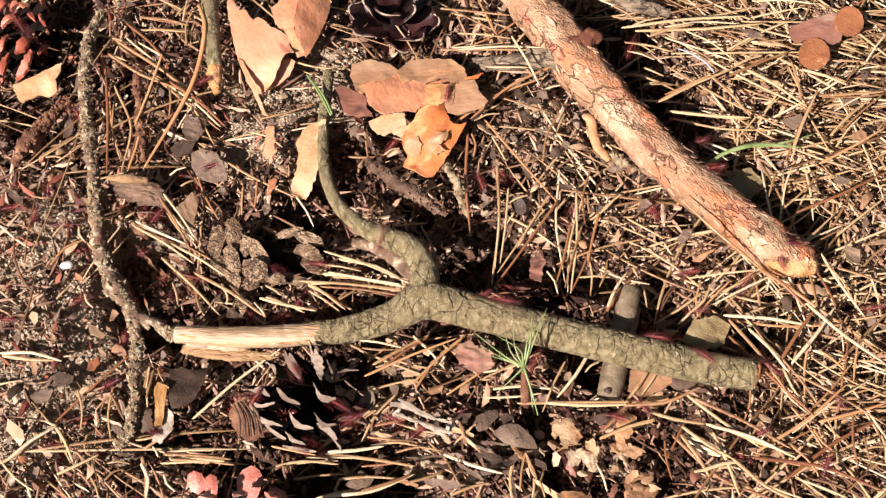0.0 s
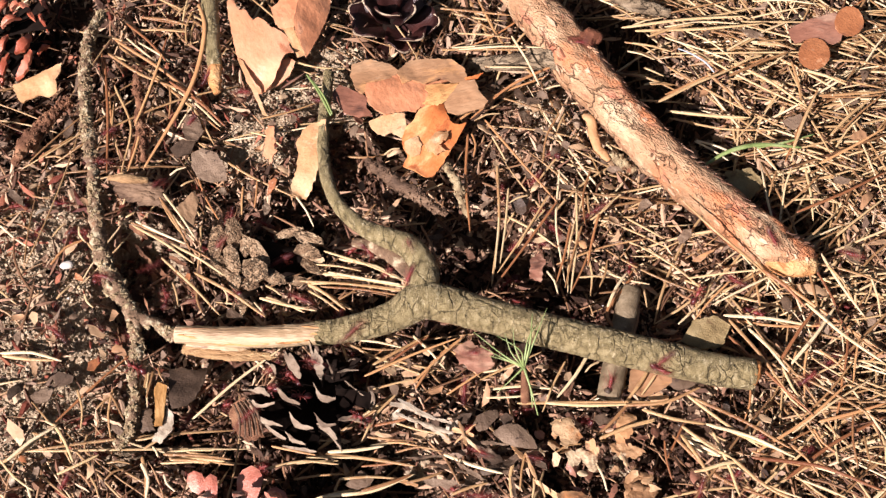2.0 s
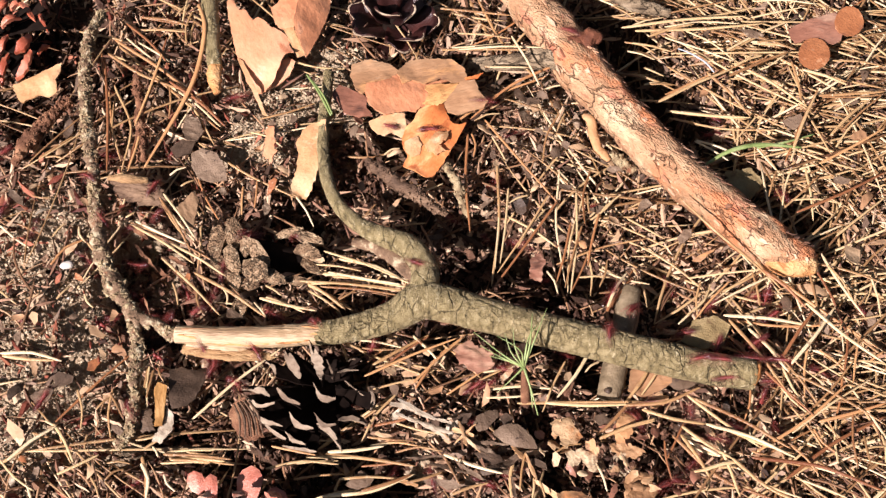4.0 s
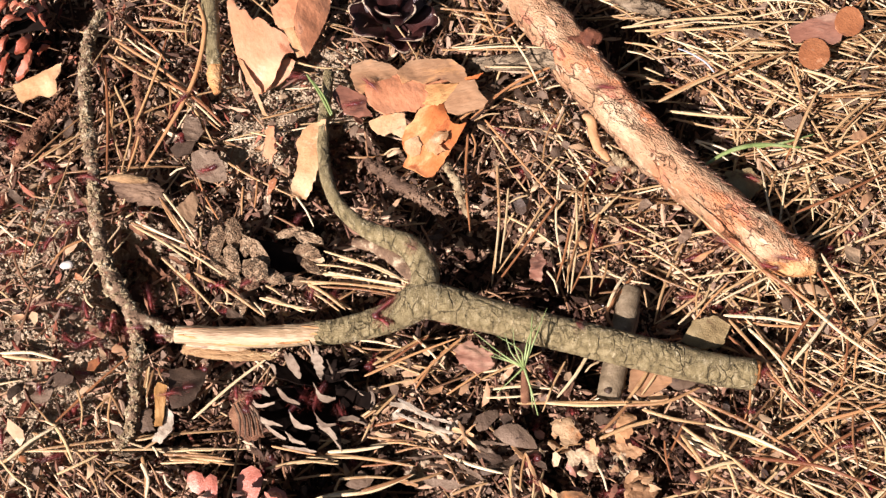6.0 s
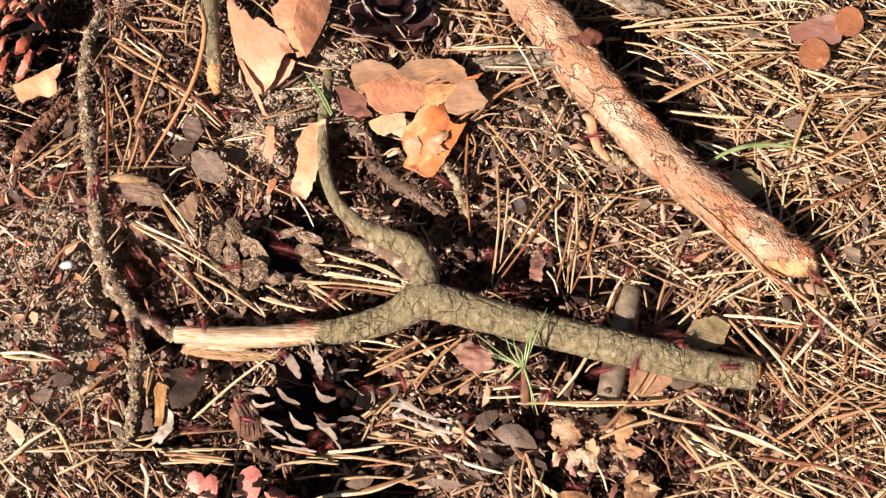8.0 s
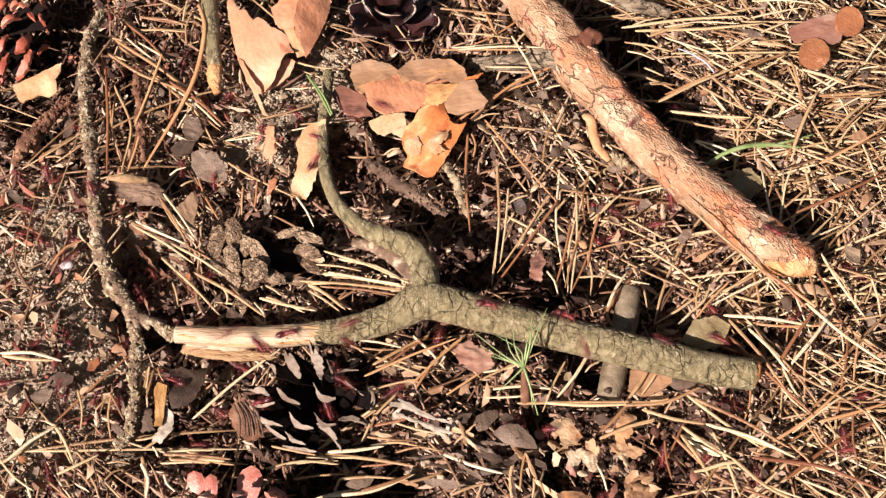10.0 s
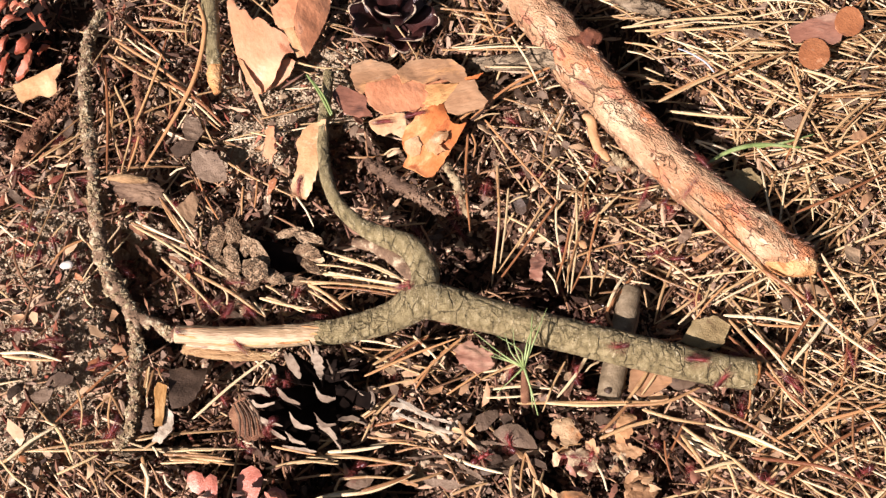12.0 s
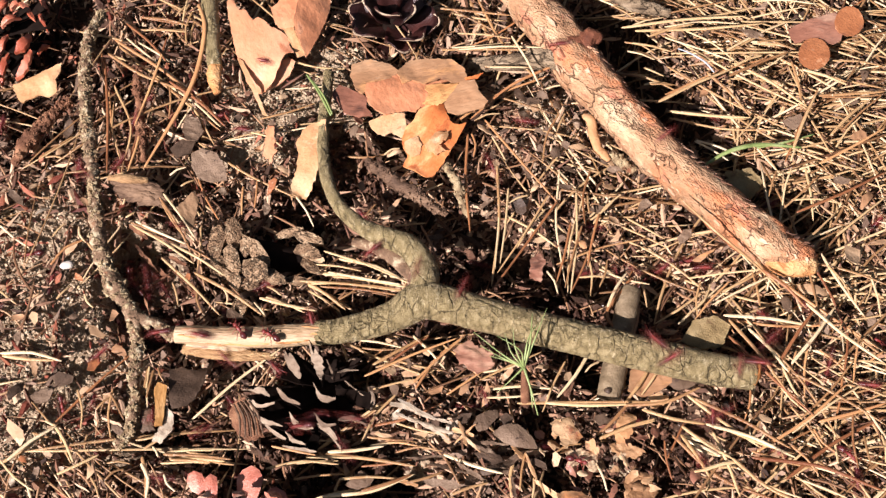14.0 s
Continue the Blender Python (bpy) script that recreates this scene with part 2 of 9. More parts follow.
CONE_GREY = material("cone_scale_weathered", [(0.11, 0.06, 0.032), (0.285, 0.178, 0.096), (0.46, 0.32, 0.188)], 330, 0.7, 1.0, 2, "object", 0.3, crack=0.6, crack_scale=120, crack_width=0.07, wobble=0.03, relief=0.0016, spots=[((0.64, 0.49, 0.3), 480.0, 0.38), ((0.06, 0.034, 0.02), 260.0, 0.37)])
CONE_DARK = material("cone_scale_dark", [(0.006, 0.0026, 0.0024), (0.02, 0.0065, 0.0055), (0.065, 0.02, 0.015)], 150, 0.38, 0.4, 5, "object", 0.4, shine=0.45)
CONE_RED = material("cone_scale_red", [(0.22, 0.04, 0.02), (0.48, 0.12, 0.06), (0.62, 0.25, 0.15)], 190, 0.4, 0.5, 5, "object", 0.3, spots=[((0.5, 0.24, 0.13), 320.0, 0.38)], shine=0.45)
CONE_TIP = material("cone_tip_grey", [(0.12, 0.075, 0.046), (0.25, 0.178, 0.118), (0.4, 0.31, 0.215)], 300, 0.7, 0.45, 2, "object", 0.4, relief=0.0007, spots=[((0.11, 0.06, 0.04), 330.0, 0.36)])
CONE_RIM = material("cone_rim", [(0.2, 0.14, 0.095), (0.4, 0.3, 0.2), (0.56, 0.44, 0.3)], 300, 0.7, 0.5, 4, "object", 0.3)
# near-black colour that stands for the shade deep between cone scales
CONE_GAP_SHADE = material("cone_gap_shade", [(0.006, 0.004, 0.003), (0.018, 0.011, 0.008)], 200, 0.9, 0.3, shine=0.05)
STONE = material("white_stone", [(0.42, 0.37, 0.3), (0.56, 0.51, 0.43), (0.66, 0.61, 0.54)], 200, 0.6, 0.4, 5)
ANT_RED = material("ant_thorax", [(0.12, 0.019, 0.016), (0.25, 0.04, 0.03)], 400, 0.4, 0.1, shine=0.45)
ANT_DARK = material("ant_gaster", [(0.045, 0.009, 0.009), (0.12, 0.02, 0.018)], 400, 0.3, 0.1, shine=0.45)
ANT_LEG = material("ant_leg", [(0.12, 0.02, 0.014), (0.24, 0.042, 0.03)], 400, 0.4, 0.1, shine=0.45)
THREAD = material("pale_thread", [(0.3, 0.33, 0.34), (0.5, 0.53, 0.53)], 400, 0.5, 0.1)


# ---- geometry tools; plan numbers are millimetres ----
MM = 0.001


def wave(x, y, z=0.0):
    return noise.noise(Vector((x, y, z)))


def patch(x, y, spots):
    return sum(math.exp(-(((x - a) / r) ** 2 + ((y - b) / r) ** 2)) for a, b, r in spots)


SAND_PATCHES = ((-0.143, -0.009, 0.012), (-0.131, -0.018, 0.011), (-0.145, -0.022, 0.01), (-0.142, -0.016, 0.03), (-0.128, 0.004, 0.02), (-0.122, -0.042, 0.018), (-0.14, -0.06, 0.016), (-0.118, -0.068, 0.012), (-0.055, 0.078, 0.022), (-0.05, 0.072, 0.016), (-0.062, 0.055, 0.018), (-0.06, 0.058, 0.014), (-0.042, 0.09, 0.012), (0.043, 0.066, 0.016), (-0.066, 0.049, 0.012), (-0.079, 0.073, 0.007), (-0.15, -0.032, 0.022), (-0.126, -0.03, 0.016), (-0.136, -0.07, 0.014), (-0.15, 0.012, 0.014))
FAR_HOLLOWS = ((-0.05, 0.018, 0.01), (0.07, 0.1, 0.013), (0.102, 0.035, 0.007), (0.128, 0.014, 0.012), (-0.155, 0.06, 0.012), (-0.034, 0.043, 0.013), (-0.051, 0.003, 0.01), (-0.111, 0.003, 0.008), (-0.155, 0.106, 0.011), (-0.158, 0.090, 0.011), (-0.147, 0.092, 0.011), (-0.041, 0.038, 0.009), (-0.030, 0.038, 0.009), (0.015, 0.001, 0.009), (-0.038, 0.050, 0.008), (-0.040, 0.056, 0.008), (-0.036, 0.044, 0.008))
NEAR_HOLLOWS = ((-0.062, -0.082, 0.012), (-0.106, -0.008, 0.009), (0.013, -0.008, 0.015), (-0.036, -0.054, 0.013), (-0.084, -0.062, 0.014), (0.05, -0.024, 0.011), (0.057, -0.075, 0.012), (0.027, -0.061, 0.01), (0.069, -0.074, 0.01), (0.070, -0.076, 0.012), (0.043, -0.086, 0.009), (-0.034, -0.079, 0.008), (-0.046, -0.078, 0.008), (-0.017, -0.079, 0.008))
FRONT_HOLLOWS = ((0.075, -0.087, 0.009), (0.101, -0.054, 0.007), (-0.103, -0.016, 0.012), (-0.099, -0.027, 0.009), (-0.033, -0.046, 0.011), (-0.022, -0.022, 0.008), (0.073, -0.071, 0.009), (0.074, -0.083, 0.009), (0.042, -0.083, 0.009), (0.053, -0.065, 0.009), (0.049, -0.041, 0.009), (0.084, -0.065, 0.009), (0.086, -0.085, 0.009), (0.068, -0.079, 0.009), (0.033, -0.061, 0.009))
BRANCH_HOLLOWS = ((-0.035, 0.057, 0.007), (-0.032, 0.054, 0.007), (-0.038, 0.060, 0.006), (0.173, 0.113, 0.009), (0.041, -0.083, 0.008), (0.052, -0.083, 0.006), (0.064, 0.101, 0.009), (0.068, 0.090, 0.009), (0.072, 0.081, 0.009), (0.076, 0.073, 0.009), (0.080, 0.065, 0.009), (0.084, 0.058, 0.009), (0.088, 0.051, 0.009), (0.094, 0.042, 0.009))
TWIG_HOLLOWS = ((-0.111, -0.002, 0.008), (-0.108, -0.009, 0.008), (-0.104, -0.014, 0.008), (-0.106, -0.019, 0.008), (-0.100, -0.002, 0.008), (-0.100, -0.017, 0.008), (-0.114, 0.005, 0.008), (0.072, -0.067, 0.008), (0.076, -0.073, 0.008), (0.073, -0.083, 0.008), (0.079, -0.069, 0.008), (0.071, -0.077, 0.008))
STICK_HOLLOWS = ((0.022, -0.001, 0.007), (0.029, -0.006, 0.007), (0.034, -0.009, 0.007), (0.041, -0.012, 0.007), (0.049, -0.014, 0.007), (0.056, -0.016, 0.007), (-0.056, -0.083, 0.008), (-0.050, -0.082, 0.008), (-0.042, -0.084, 0.008), (-0.034, -0.083, 0.008), (-0.026, -0.086, 0.008), (-0.052, -0.078, 0.008), (-0.017, -0.085, 0.008))


def sandy(x, y):
    """Bare sandy soil with grains, in patches."""
    return min(1.0, max(0.0, 0.95 * patch(x, y, SAND_PATCHES) - 0.06 + 0.55 * wave(x * 75, y * 75, 5.0)) + 0.04)


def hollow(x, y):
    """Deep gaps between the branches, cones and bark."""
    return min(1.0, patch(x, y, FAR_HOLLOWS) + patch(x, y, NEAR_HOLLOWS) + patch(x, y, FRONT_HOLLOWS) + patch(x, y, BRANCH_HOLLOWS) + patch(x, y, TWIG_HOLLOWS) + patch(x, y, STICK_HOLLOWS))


def pits(x, y):
    """Dark pockets between the pieces of litter, 0 to 1."""
    return min(1.0, max(0.0, 1.9 * (wave(x * 46, y * 46, 21.0) + 0.4 * wave(x * 120, y * 120, 31.0) - 0.08)))


def ground_height(x, y):
    """Height of the soil in metres at x, y in metres."""
    far = max(0.0, math.hypot(x, y) - 0.35)
    near = 1 / (1 + 25 * far)
    h = -0.0085 + 0.0048 * sandy(x, y) - 0.021 * hollow(x, y) - near * 0.011 * pits(x, y) * (1 - 0.95 * sandy(x, y)) + near * (0.004 * wave(x * 22, y * 22, 3.1) + 0.0028 * wave(x * 70, y * 70, 7.7) + 0.0012 * wave(x * 210, y * 210, 1.3))
    return h + min(far * 0.05, 0.5) * wave(x * 0.5, y * 0.5, 9.0)


class Geo:
    """Collects points and faces for one mesh."""

    def __init__(self):
        self.v, self.f, self.n, self.crisp = [], [], 0, False

    def add(self, v, f):
        self.v.append(np.asarray(v, float))
        self.f.extend([tuple(i + self.n for i in q) for q in f])
        self.n += len(v)

    def mesh(self, name, mat, smooth=True):
        me = bpy.data.meshes.new(name)
        me.from_pydata(np.concatenate(self.v).tolist(), [], self.f)
        me.materials.append(mat)
        if smooth:
            me.polygons.foreach_set("use_smooth", [True] * len(me.polygons))
        me.update()
        if self.crisp:
            me.set_sharp_from_angle(angle=radians(32))
        return me


def thing(name, label, category, group="", kind="", at=(0, 0, 0)):
    ob = new(name)
    ob.location = at
    ob.empty_display_size = 0.01
    return tagged(ob, label, category, group, kind)


def part(name, geo, mat, parent, label="", smooth=True):
    ob = new(name, geo.mesh(name, mat, smooth) if isinstance(geo, Geo) else geo)
    ob.parent = parent
    if label:
        tagged(ob, label)
    return ob


def solid(name, geo, mat, label, category, group="", kind="", smooth=True):
    return tagged(new(name, geo.mesh(name, mat, smooth)), label, category, group, kind)


def spline(rows, step):
    """A smooth line through rows of (x, y, z, radius) in mm; metres out, about one point a step (mm)."""
    p = np.array(rows, float)
    p = np.vstack([2 * p[0] - p[1], p, 2 * p[-1] - p[-2]])
    out = []
    for i in range(1, len(p) - 2):
        n = max(2, int(np.linalg.norm(p[i + 1, :3] - p[i, :3]) / step))
        for k in range(n):
            t = k / n
            a, b, c, d = p[i - 1], p[i], p[i + 1], p[i + 2]
            out.append(0.5 * (2 * b + (c - a) * t + (2 * a - 5 * b + 4 * c - d) * t * t + (3 * b - a - 3 * c + d) * t ** 3))
    out.append(p[-2])
    return np.array(out) * MM


def tube(geo, line, sides=8, flat=1.0, relief=None, closed=True, turn=0.0, groove=0.0):
    """A tube along line (x, y, z, r in metres). relief(s, a, point): added to the radius."""
    p, r = line[:, :3], line[:, 3]
    t = np.gradient(p, axis=0)
    t /= np.linalg.norm(t, axis=1)[:, None] + 1e-12
    side = np.cross(t, (0, 0, 1.0))
    length = np.linalg.norm(side, axis=1)
    side[length < 0.15] = (1, 0, 0)
    side /= np.linalg.norm(side, axis=1)[:, None]
    up = np.cross(side, t)
    a = np.linspace(0, 2 * math.pi, sides, endpoint=False) + turn
    s = np.concatenate([[0], np.cumsum(np.linalg.norm(np.diff(p, axis=0), axis=1))])
    way = np.cos(a)[None, :, None] * side[:, None] + flat * np.sin(a)[None, :, None] * up[:, None]
    rad = np.repeat(r[:, None], sides, 1)
    if groove:
        rad[:, sides // 4] *= 1 - groove
    if relief:
        for i in range(len(p)):
            for k in range(sides):
                rad[i, k] += relief(s[i], a[k], p[i] + way[i, k] * r[i])
    v = (p[:, None] + way * rad[:, :, None]).reshape(-1, 3)
    n = len(p)
    f = [(i * sides + k, i * sides + (k + 1) % sides, (i + 1) * sides + (k + 1) % sides, (i + 1) * sides + k) for i in range(n - 1) for k in range(sides)]
    if closed:
        v = np.vstack([v, p[0] - t[0] * r[0] * 0.3, p[-1] + t[-1] * r[-1] * 0.3])
        f += [(n * sides, (k + 1) % sides, k) for k in range(sides)]
        f += [(n * sides + 1, (n - 1) * sides + k, (n - 1) * sides + (k + 1) % sides) for k in range(sides)]
    geo.add(v, f)


def rough_bark(deep, size, seed=0.0):
    def relief(s, a, q):
        w = Vector(q) / size + Vector((seed, seed, 0))
        return deep * (noise.noise(w) + 0.6 * noise.noise(w * 2.3) + 0.3 * noise.noise(w * 5.1))
    return relief


def plated_bark(deep, size, seed=0.0):
    """Bark in small flat plates with thin sunken cracks, and here and there a wart."""
    def relief(s, a, q):
        w = Vector((s / size * 0.9, a * 1.5, seed))
        w += 0.4 * Vector((noise.noise(w * 1.1), noise.noise(w * 1.1 + Vector((5, 5, 5))), 0))
        d = noise.voronoi(w)[0]
        gap = min((d[1] - d[0]) * 15, 1)
        open_crack = min(1.0, max(0.0, 0.9 + 1.5 * noise.noise(w * 0.3 + Vector((9, 0, 0)))))
        v = Vector(q) / size
        return deep * open_crack * (gap - 1) + 0.00016 * noise.noise(v * 0.8) + 0.00009 * noise.noise(v * 7) + 0.0007 * max(0.0, noise.noise(v * 1.1 + Vector((3, 3, 3))) - 0.42)
    return relief


def inside(q, ring):
    """Whether q lies within the closed line ring."""
    x, y = ring[:, 0], ring[:, 1]
    x2, y2 = np.roll(x, -1), np.roll(y, -1)
    cross = (y > q[1]) != (y2 > q[1])
    return bool(np.count_nonzero(cross & (q[0] < (x2 - x) * (q[1] - y) / (y2 - y + 1e-12) + x)) % 2)


def plate(outline, thick, bulge=0.0, tilt=(0, 0), z=0.0, seed=0, jag=0.5, rumple=0.4, fine=1.0, curl=0.5, roll=(0, 0), folds=(), grain=None):
    """A thin sharp-edged flake: outline of (x, y) in mm, of any shape. tilt: slopes along x and y. roll: the line it bends over (degrees) and its drop. folds: (x, y, degrees, slope) lines past which it bends. grain: the way of its fine ridges in degrees."""
    rng = np.random.default_rng(int(seed) + 11)
    o = np.array(outline, float)
    if np.cross(o, np.roll(o, -1, 0)).sum() < 0:
        o = o[::-1]
    edge = []
    for i in range(len(o)):
        a, b = o[i], o[(i + 1) % len(o)]
        n = max(1, int(np.linalg.norm(b - a) / fine))
        across = np.array((-(b - a)[1], (b - a)[0])) / (np.linalg.norm(b - a) + 1e-9)
        for k in range(n):
            q = a + (b - a) * k / n
            edge.append(q + across * jag * (0.55 * rng.normal() * (k > 0) + 1.1 * wave(q[0] * 0.5, q[1] * 0.5, seed + 2.5)))
    edge = np.array(edge)
    low, high = edge.min(0), edge.max(0)
    mid, size = edge.mean(0), float(np.linalg.norm(edge - edge.mean(0), axis=1).mean())
    step = max(0.55, size / 9)
    pts = [tuple(q) for q in edge]
    for j, y in enumerate(np.arange(low[1], high[1], step * 0.87)):
        for x in np.arange(low[0] + step * 0.5 * (j % 2), high[0], step):
            q = np.array((x, y)) + rng.normal(0, step * 0.12, 2)
            if np.linalg.norm(edge - q, axis=1).min() > step * 0.45 and inside(q, edge):
                pts.append(tuple(q))
    n = len(edge)
    verts, _, faces, *_ = delaunay_2d_cdt([Vector(q) for q in pts], [], [list(range(n))], 1, 1e-5)
    way = radians(grain if grain is not None else rng.uniform(0, 180))
    c, w = math.cos(way), math.sin(way)
    base = wave(mid[0] * 0.11, mid[1] * 0.11, seed + 8.5)
    top, under = [], []
    for q in verts:
        dx, dy = q.x - mid[0], q.y - mid[1]
        far = min(1.5, math.hypot(dx, dy) / (size + 1e-9))
        u, v = dx * c + dy * w, dy * c - dx * w
        h = z + tilt[0] * dx + tilt[1] * dy + bulge * (1 - far * far * 0.8)
        h += rumple * (wave(q.x * 0.12, q.y * 0.12, seed) + 0.35 * wave(q.x * 0.4, q.y * 0.4, seed + 4.5))
        h += 0.2 * wave(u * 0.15, v * 0.9, seed + 3.5) + 0.08 * wave(u * 0.4, v * 2.2, seed + 5.5)
        h += curl * size * 0.35 * far ** 3 * (wave(q.x * 0.11, q.y * 0.11, seed + 8.5) - base * 0.3)
        h -= roll[1] * ((dx * math.sin(radians(roll[0])) - dy * math.cos(radians(roll[0]))) / size) ** 2
        for fx, fy, turn, slope in folds:
            past = (q.x - fx) * -math.sin(radians(turn)) + (q.y - fy) * math.cos(radians(turn))
            h += slope * max(0.0, past)
        t = thick * (0.75 + 0.35 * wave(q.x * 0.6, q.y * 0.6, seed + 7.5))
        top.append((q.x, q.y, h))
        under.append((q.x, q.y, h - t))
    m = len(top)
    f, rim = [], set()
    for t in faces:
        f += [tuple(t), tuple(m + k for k in reversed(t))]
        for p, q in zip(t, list(t[1:]) + [t[0]]):
            if (q, p) in rim:
                rim.discard((q, p))
            else:
                rim.add((p, q))
    f += [(q, p, m + p, m + q) for p, q in sorted(rim)]
    geo = Geo()
    geo.crisp = True
    geo.add(np.array(top + under) * MM, f)
    return geo


# ---- ground ----
def build_ground():
    def spread(lo, hi, step):
        core = list(np.arange(lo, hi + 1e-9, step))
        out, d = [], step
        x = 0.0
        while x < 40:
            d *= 1.35
            x += d
            out.append(x)
        return np.array([lo - v for v in out[::-1]] + core + [hi + v for v in out])
    xs, ys = spread(-0.24, 0.24, 0.0016), spread(-0.17, 0.23, 0.0016)
    nx, ny = len(xs), len(ys)
    v = [(x, y, ground_height(x, y)) for y in ys for x in xs]
    f = [(j * nx + i, j * nx + i + 1, (j + 1) * nx + i + 1, (j + 1) * nx + i) for j in range(ny - 1) for i in range(nx - 1)]
    geo = Geo()
    geo.add(v, f)
    ob = solid("ground", geo, SOIL, "dark brown forest soil with pale sandy patches under pine litter", "ground", kind="structure")
    ob.data.materials.append(SAND_SOIL)
    for face in ob.data.polygons:
        x, y, _ = face.center
        if abs(x) < 0.25 and abs(y) < 0.25 and sandy(x, y) + 0.2 * wave(x * 150, y * 150, 4.0) > 0.26:
            face.material_index = 1


build_ground()

# ---- loose litter that nobody could count ----
AREA = (-0.225, 0.225, -0.145, 0.205)
rng = np.random.default_rng(5)


def spot(keep=None):
    while True:
        x, y = rng.uniform(AREA[0], AREA[1]), rng.uniform(AREA[2], AREA[3])
        if keep is None or rng.random() < keep(x, y):
            return x, y


def strawy(x, y):
    """How thickly straw lies: most beyond the thick branch and in the near corner on the same side."""
    beyond = ((x - 0.07) * 0.81 + (y - 0.046) * 0.59) / 0.012
    corner = (x - 0.096 + 0.15 * (y + 0.03)) / 0.014 if y < 0.0 else -9.0
    much = max(1 / (1 + math.exp(-beyond)), 0.8 / (1 + math.exp(-corner)))
    return min(1.0, max(0.03, 0.13 + 0.05 * (x > 0) + 0.72 * much + 0.3 * wave(x * 18, y * 18, 2.0))) * (1 - 0.9 * hollow(x, y)) * (1 - 0.6 * sandy(x, y))


def lump(geo, x, y, z, size, stretch=0.6):
    """One crumb: a bent eight-faced grain."""
    m = Euler(rng.uniform(0, 6.28, 3)).to_matrix()
    v = []
    for d in ((1, 0, 0), (-1, 0, 0), (0, 1, 0), (0, -1, 0), (0, 0, 1), (0, 0, -1)):
        q = m @ (Vector(d) * size * float(rng.uniform(0.5, 1.2)))
        v.append((x + q.x, y + q.y, z + q.z * stretch))
    geo.add(v, [(0, 2, 4), (2, 1, 4), (1, 3, 4), (3, 0, 4), (2, 0, 5), (1, 2, 5), (3, 1, 5), (0, 3, 5)])


def grains(name, count, sizes, shares, mat, label, keep=None, lift=0.0, stretch=(1, 0.8, 0.6)):
    """Many uneven grains in one mesh."""
    places = np.array([spot(keep) for _ in range(count)])
    size = rng.choice(sizes, count, p=shares) * rng.uniform(0.7, 1.3, count)
    z = np.array([ground_height(x, y) for x, y in places]) + lift * rng.random(count) + size * rng.uniform(0, 0.7, count)
    base = np.array(((1, 0, 0), (-1, 0, 0), (0, 1, 0), (0, -1, 0), (0, 0, 1), (0, 0, -1), (0.6, 0.6, 0.5), (-0.6, 0.5, -0.5))) * np.array(stretch)
    local = base[None] * rng.uniform(0.55, 1.25, (count, 8, 1)) * size[:, None, None]
    a, b = rng.uniform(0, 6.283, count), rng.normal(0, 0.7, count)
    ca, sa, cb, sb = np.cos(a)[:, None], np.sin(a)[:, None], np.cos(b)[:, None], np.sin(b)[:, None]
    x, y, w = local[..., 0], local[..., 1], local[..., 2]
    x, w = x * cb - w * sb, x * sb + w * cb
    v = np.stack([x * ca - y * sa + places[:, :1], x * sa + y * ca + places[:, 1:], w + z[:, None]], -1).reshape(-1, 3)
    quad = np.array(((0, 2, 6), (2, 4, 6), (4, 0, 6), (2, 1, 4), (1, 3, 4), (3, 0, 4), (2, 0, 5), (1, 2, 7), (2, 5, 7), (5, 1, 7), (3, 1, 5), (0, 3, 5)))
    geo = Geo()
    geo.v, geo.n = [v], len(v)
    geo.f = (quad[None] + 8 * np.arange(count)[:, None, None]).reshape(-1, 3).tolist()
    solid(name, geo, mat, label, "litter", kind="stuff", smooth=False)


def bare(x, y):
    return max(0.03, (1.0 - 0.85 * sandy(x, y) - 0.75 * hollow(x, y)) * (1 - 0.85 * pits(x, y)))


def scatter_crumbs():
    grains("soil_crumb_litter", 50000, (0.0006, 0.001, 0.0015, 0.0022), (0.36, 0.36, 0.2, 0.08), CRUMB, "brown and grey crumbs of bark and soil", bare, 0.0036)
    grains("sand_grain_litter", 35000, (0.0003, 0.0005, 0.0008), (0.45, 0.4, 0.15), SAND, "pale sandy grains on bare soil", sandy, 0.0005, (1, 0.9, 0.8))
    grains("pale_grain_litter", 450, (0.0003, 0.0005, 0.0008), (0.5, 0.35, 0.15), STONE, "tiny pale grains strewn over the litter", None, 0.003)
    grains("wood_splinter_litter", 13000, (0.0014, 0.0024, 0.0036), (0.5, 0.35, 0.15), SPLINTER, "short brown and tan splinters of rotten wood", bare, 0.005, (1.6, 0.35, 0.3))
    grains("red_shred_litter", 1500, (0.0012, 0.0022, 0.0034), (0.5, 0.35, 0.15), RED_SHRED, "dark red-brown shreds of rotten bark", lambda u, v: 1.0 / (1 + math.exp((u + 0.075) / 0.012)), 0.006, (1.5, 0.4, 0.3))
    # crumbs strewn by the hollow mask; their dark colour stands in for shade
    grains("hollow_crumb_litter", 6000, (0.0008, 0.0014, 0.0022), (0.4, 0.38, 0.22), EDGE_BARK, "dark bark crumbs that blacken the hollows in place of shade", lambda u, v: 0.02 + hollow(u, v), 0.006, (1.3, 0.7, 0.6))
    grains("thin_splinter_litter", 9000, (0.0015, 0.0026, 0.004), (0.5, 0.35, 0.15), SPLINTER, "thin tan shreds of needles and wood", bare, 0.0075, (1.8, 0.2, 0.16))


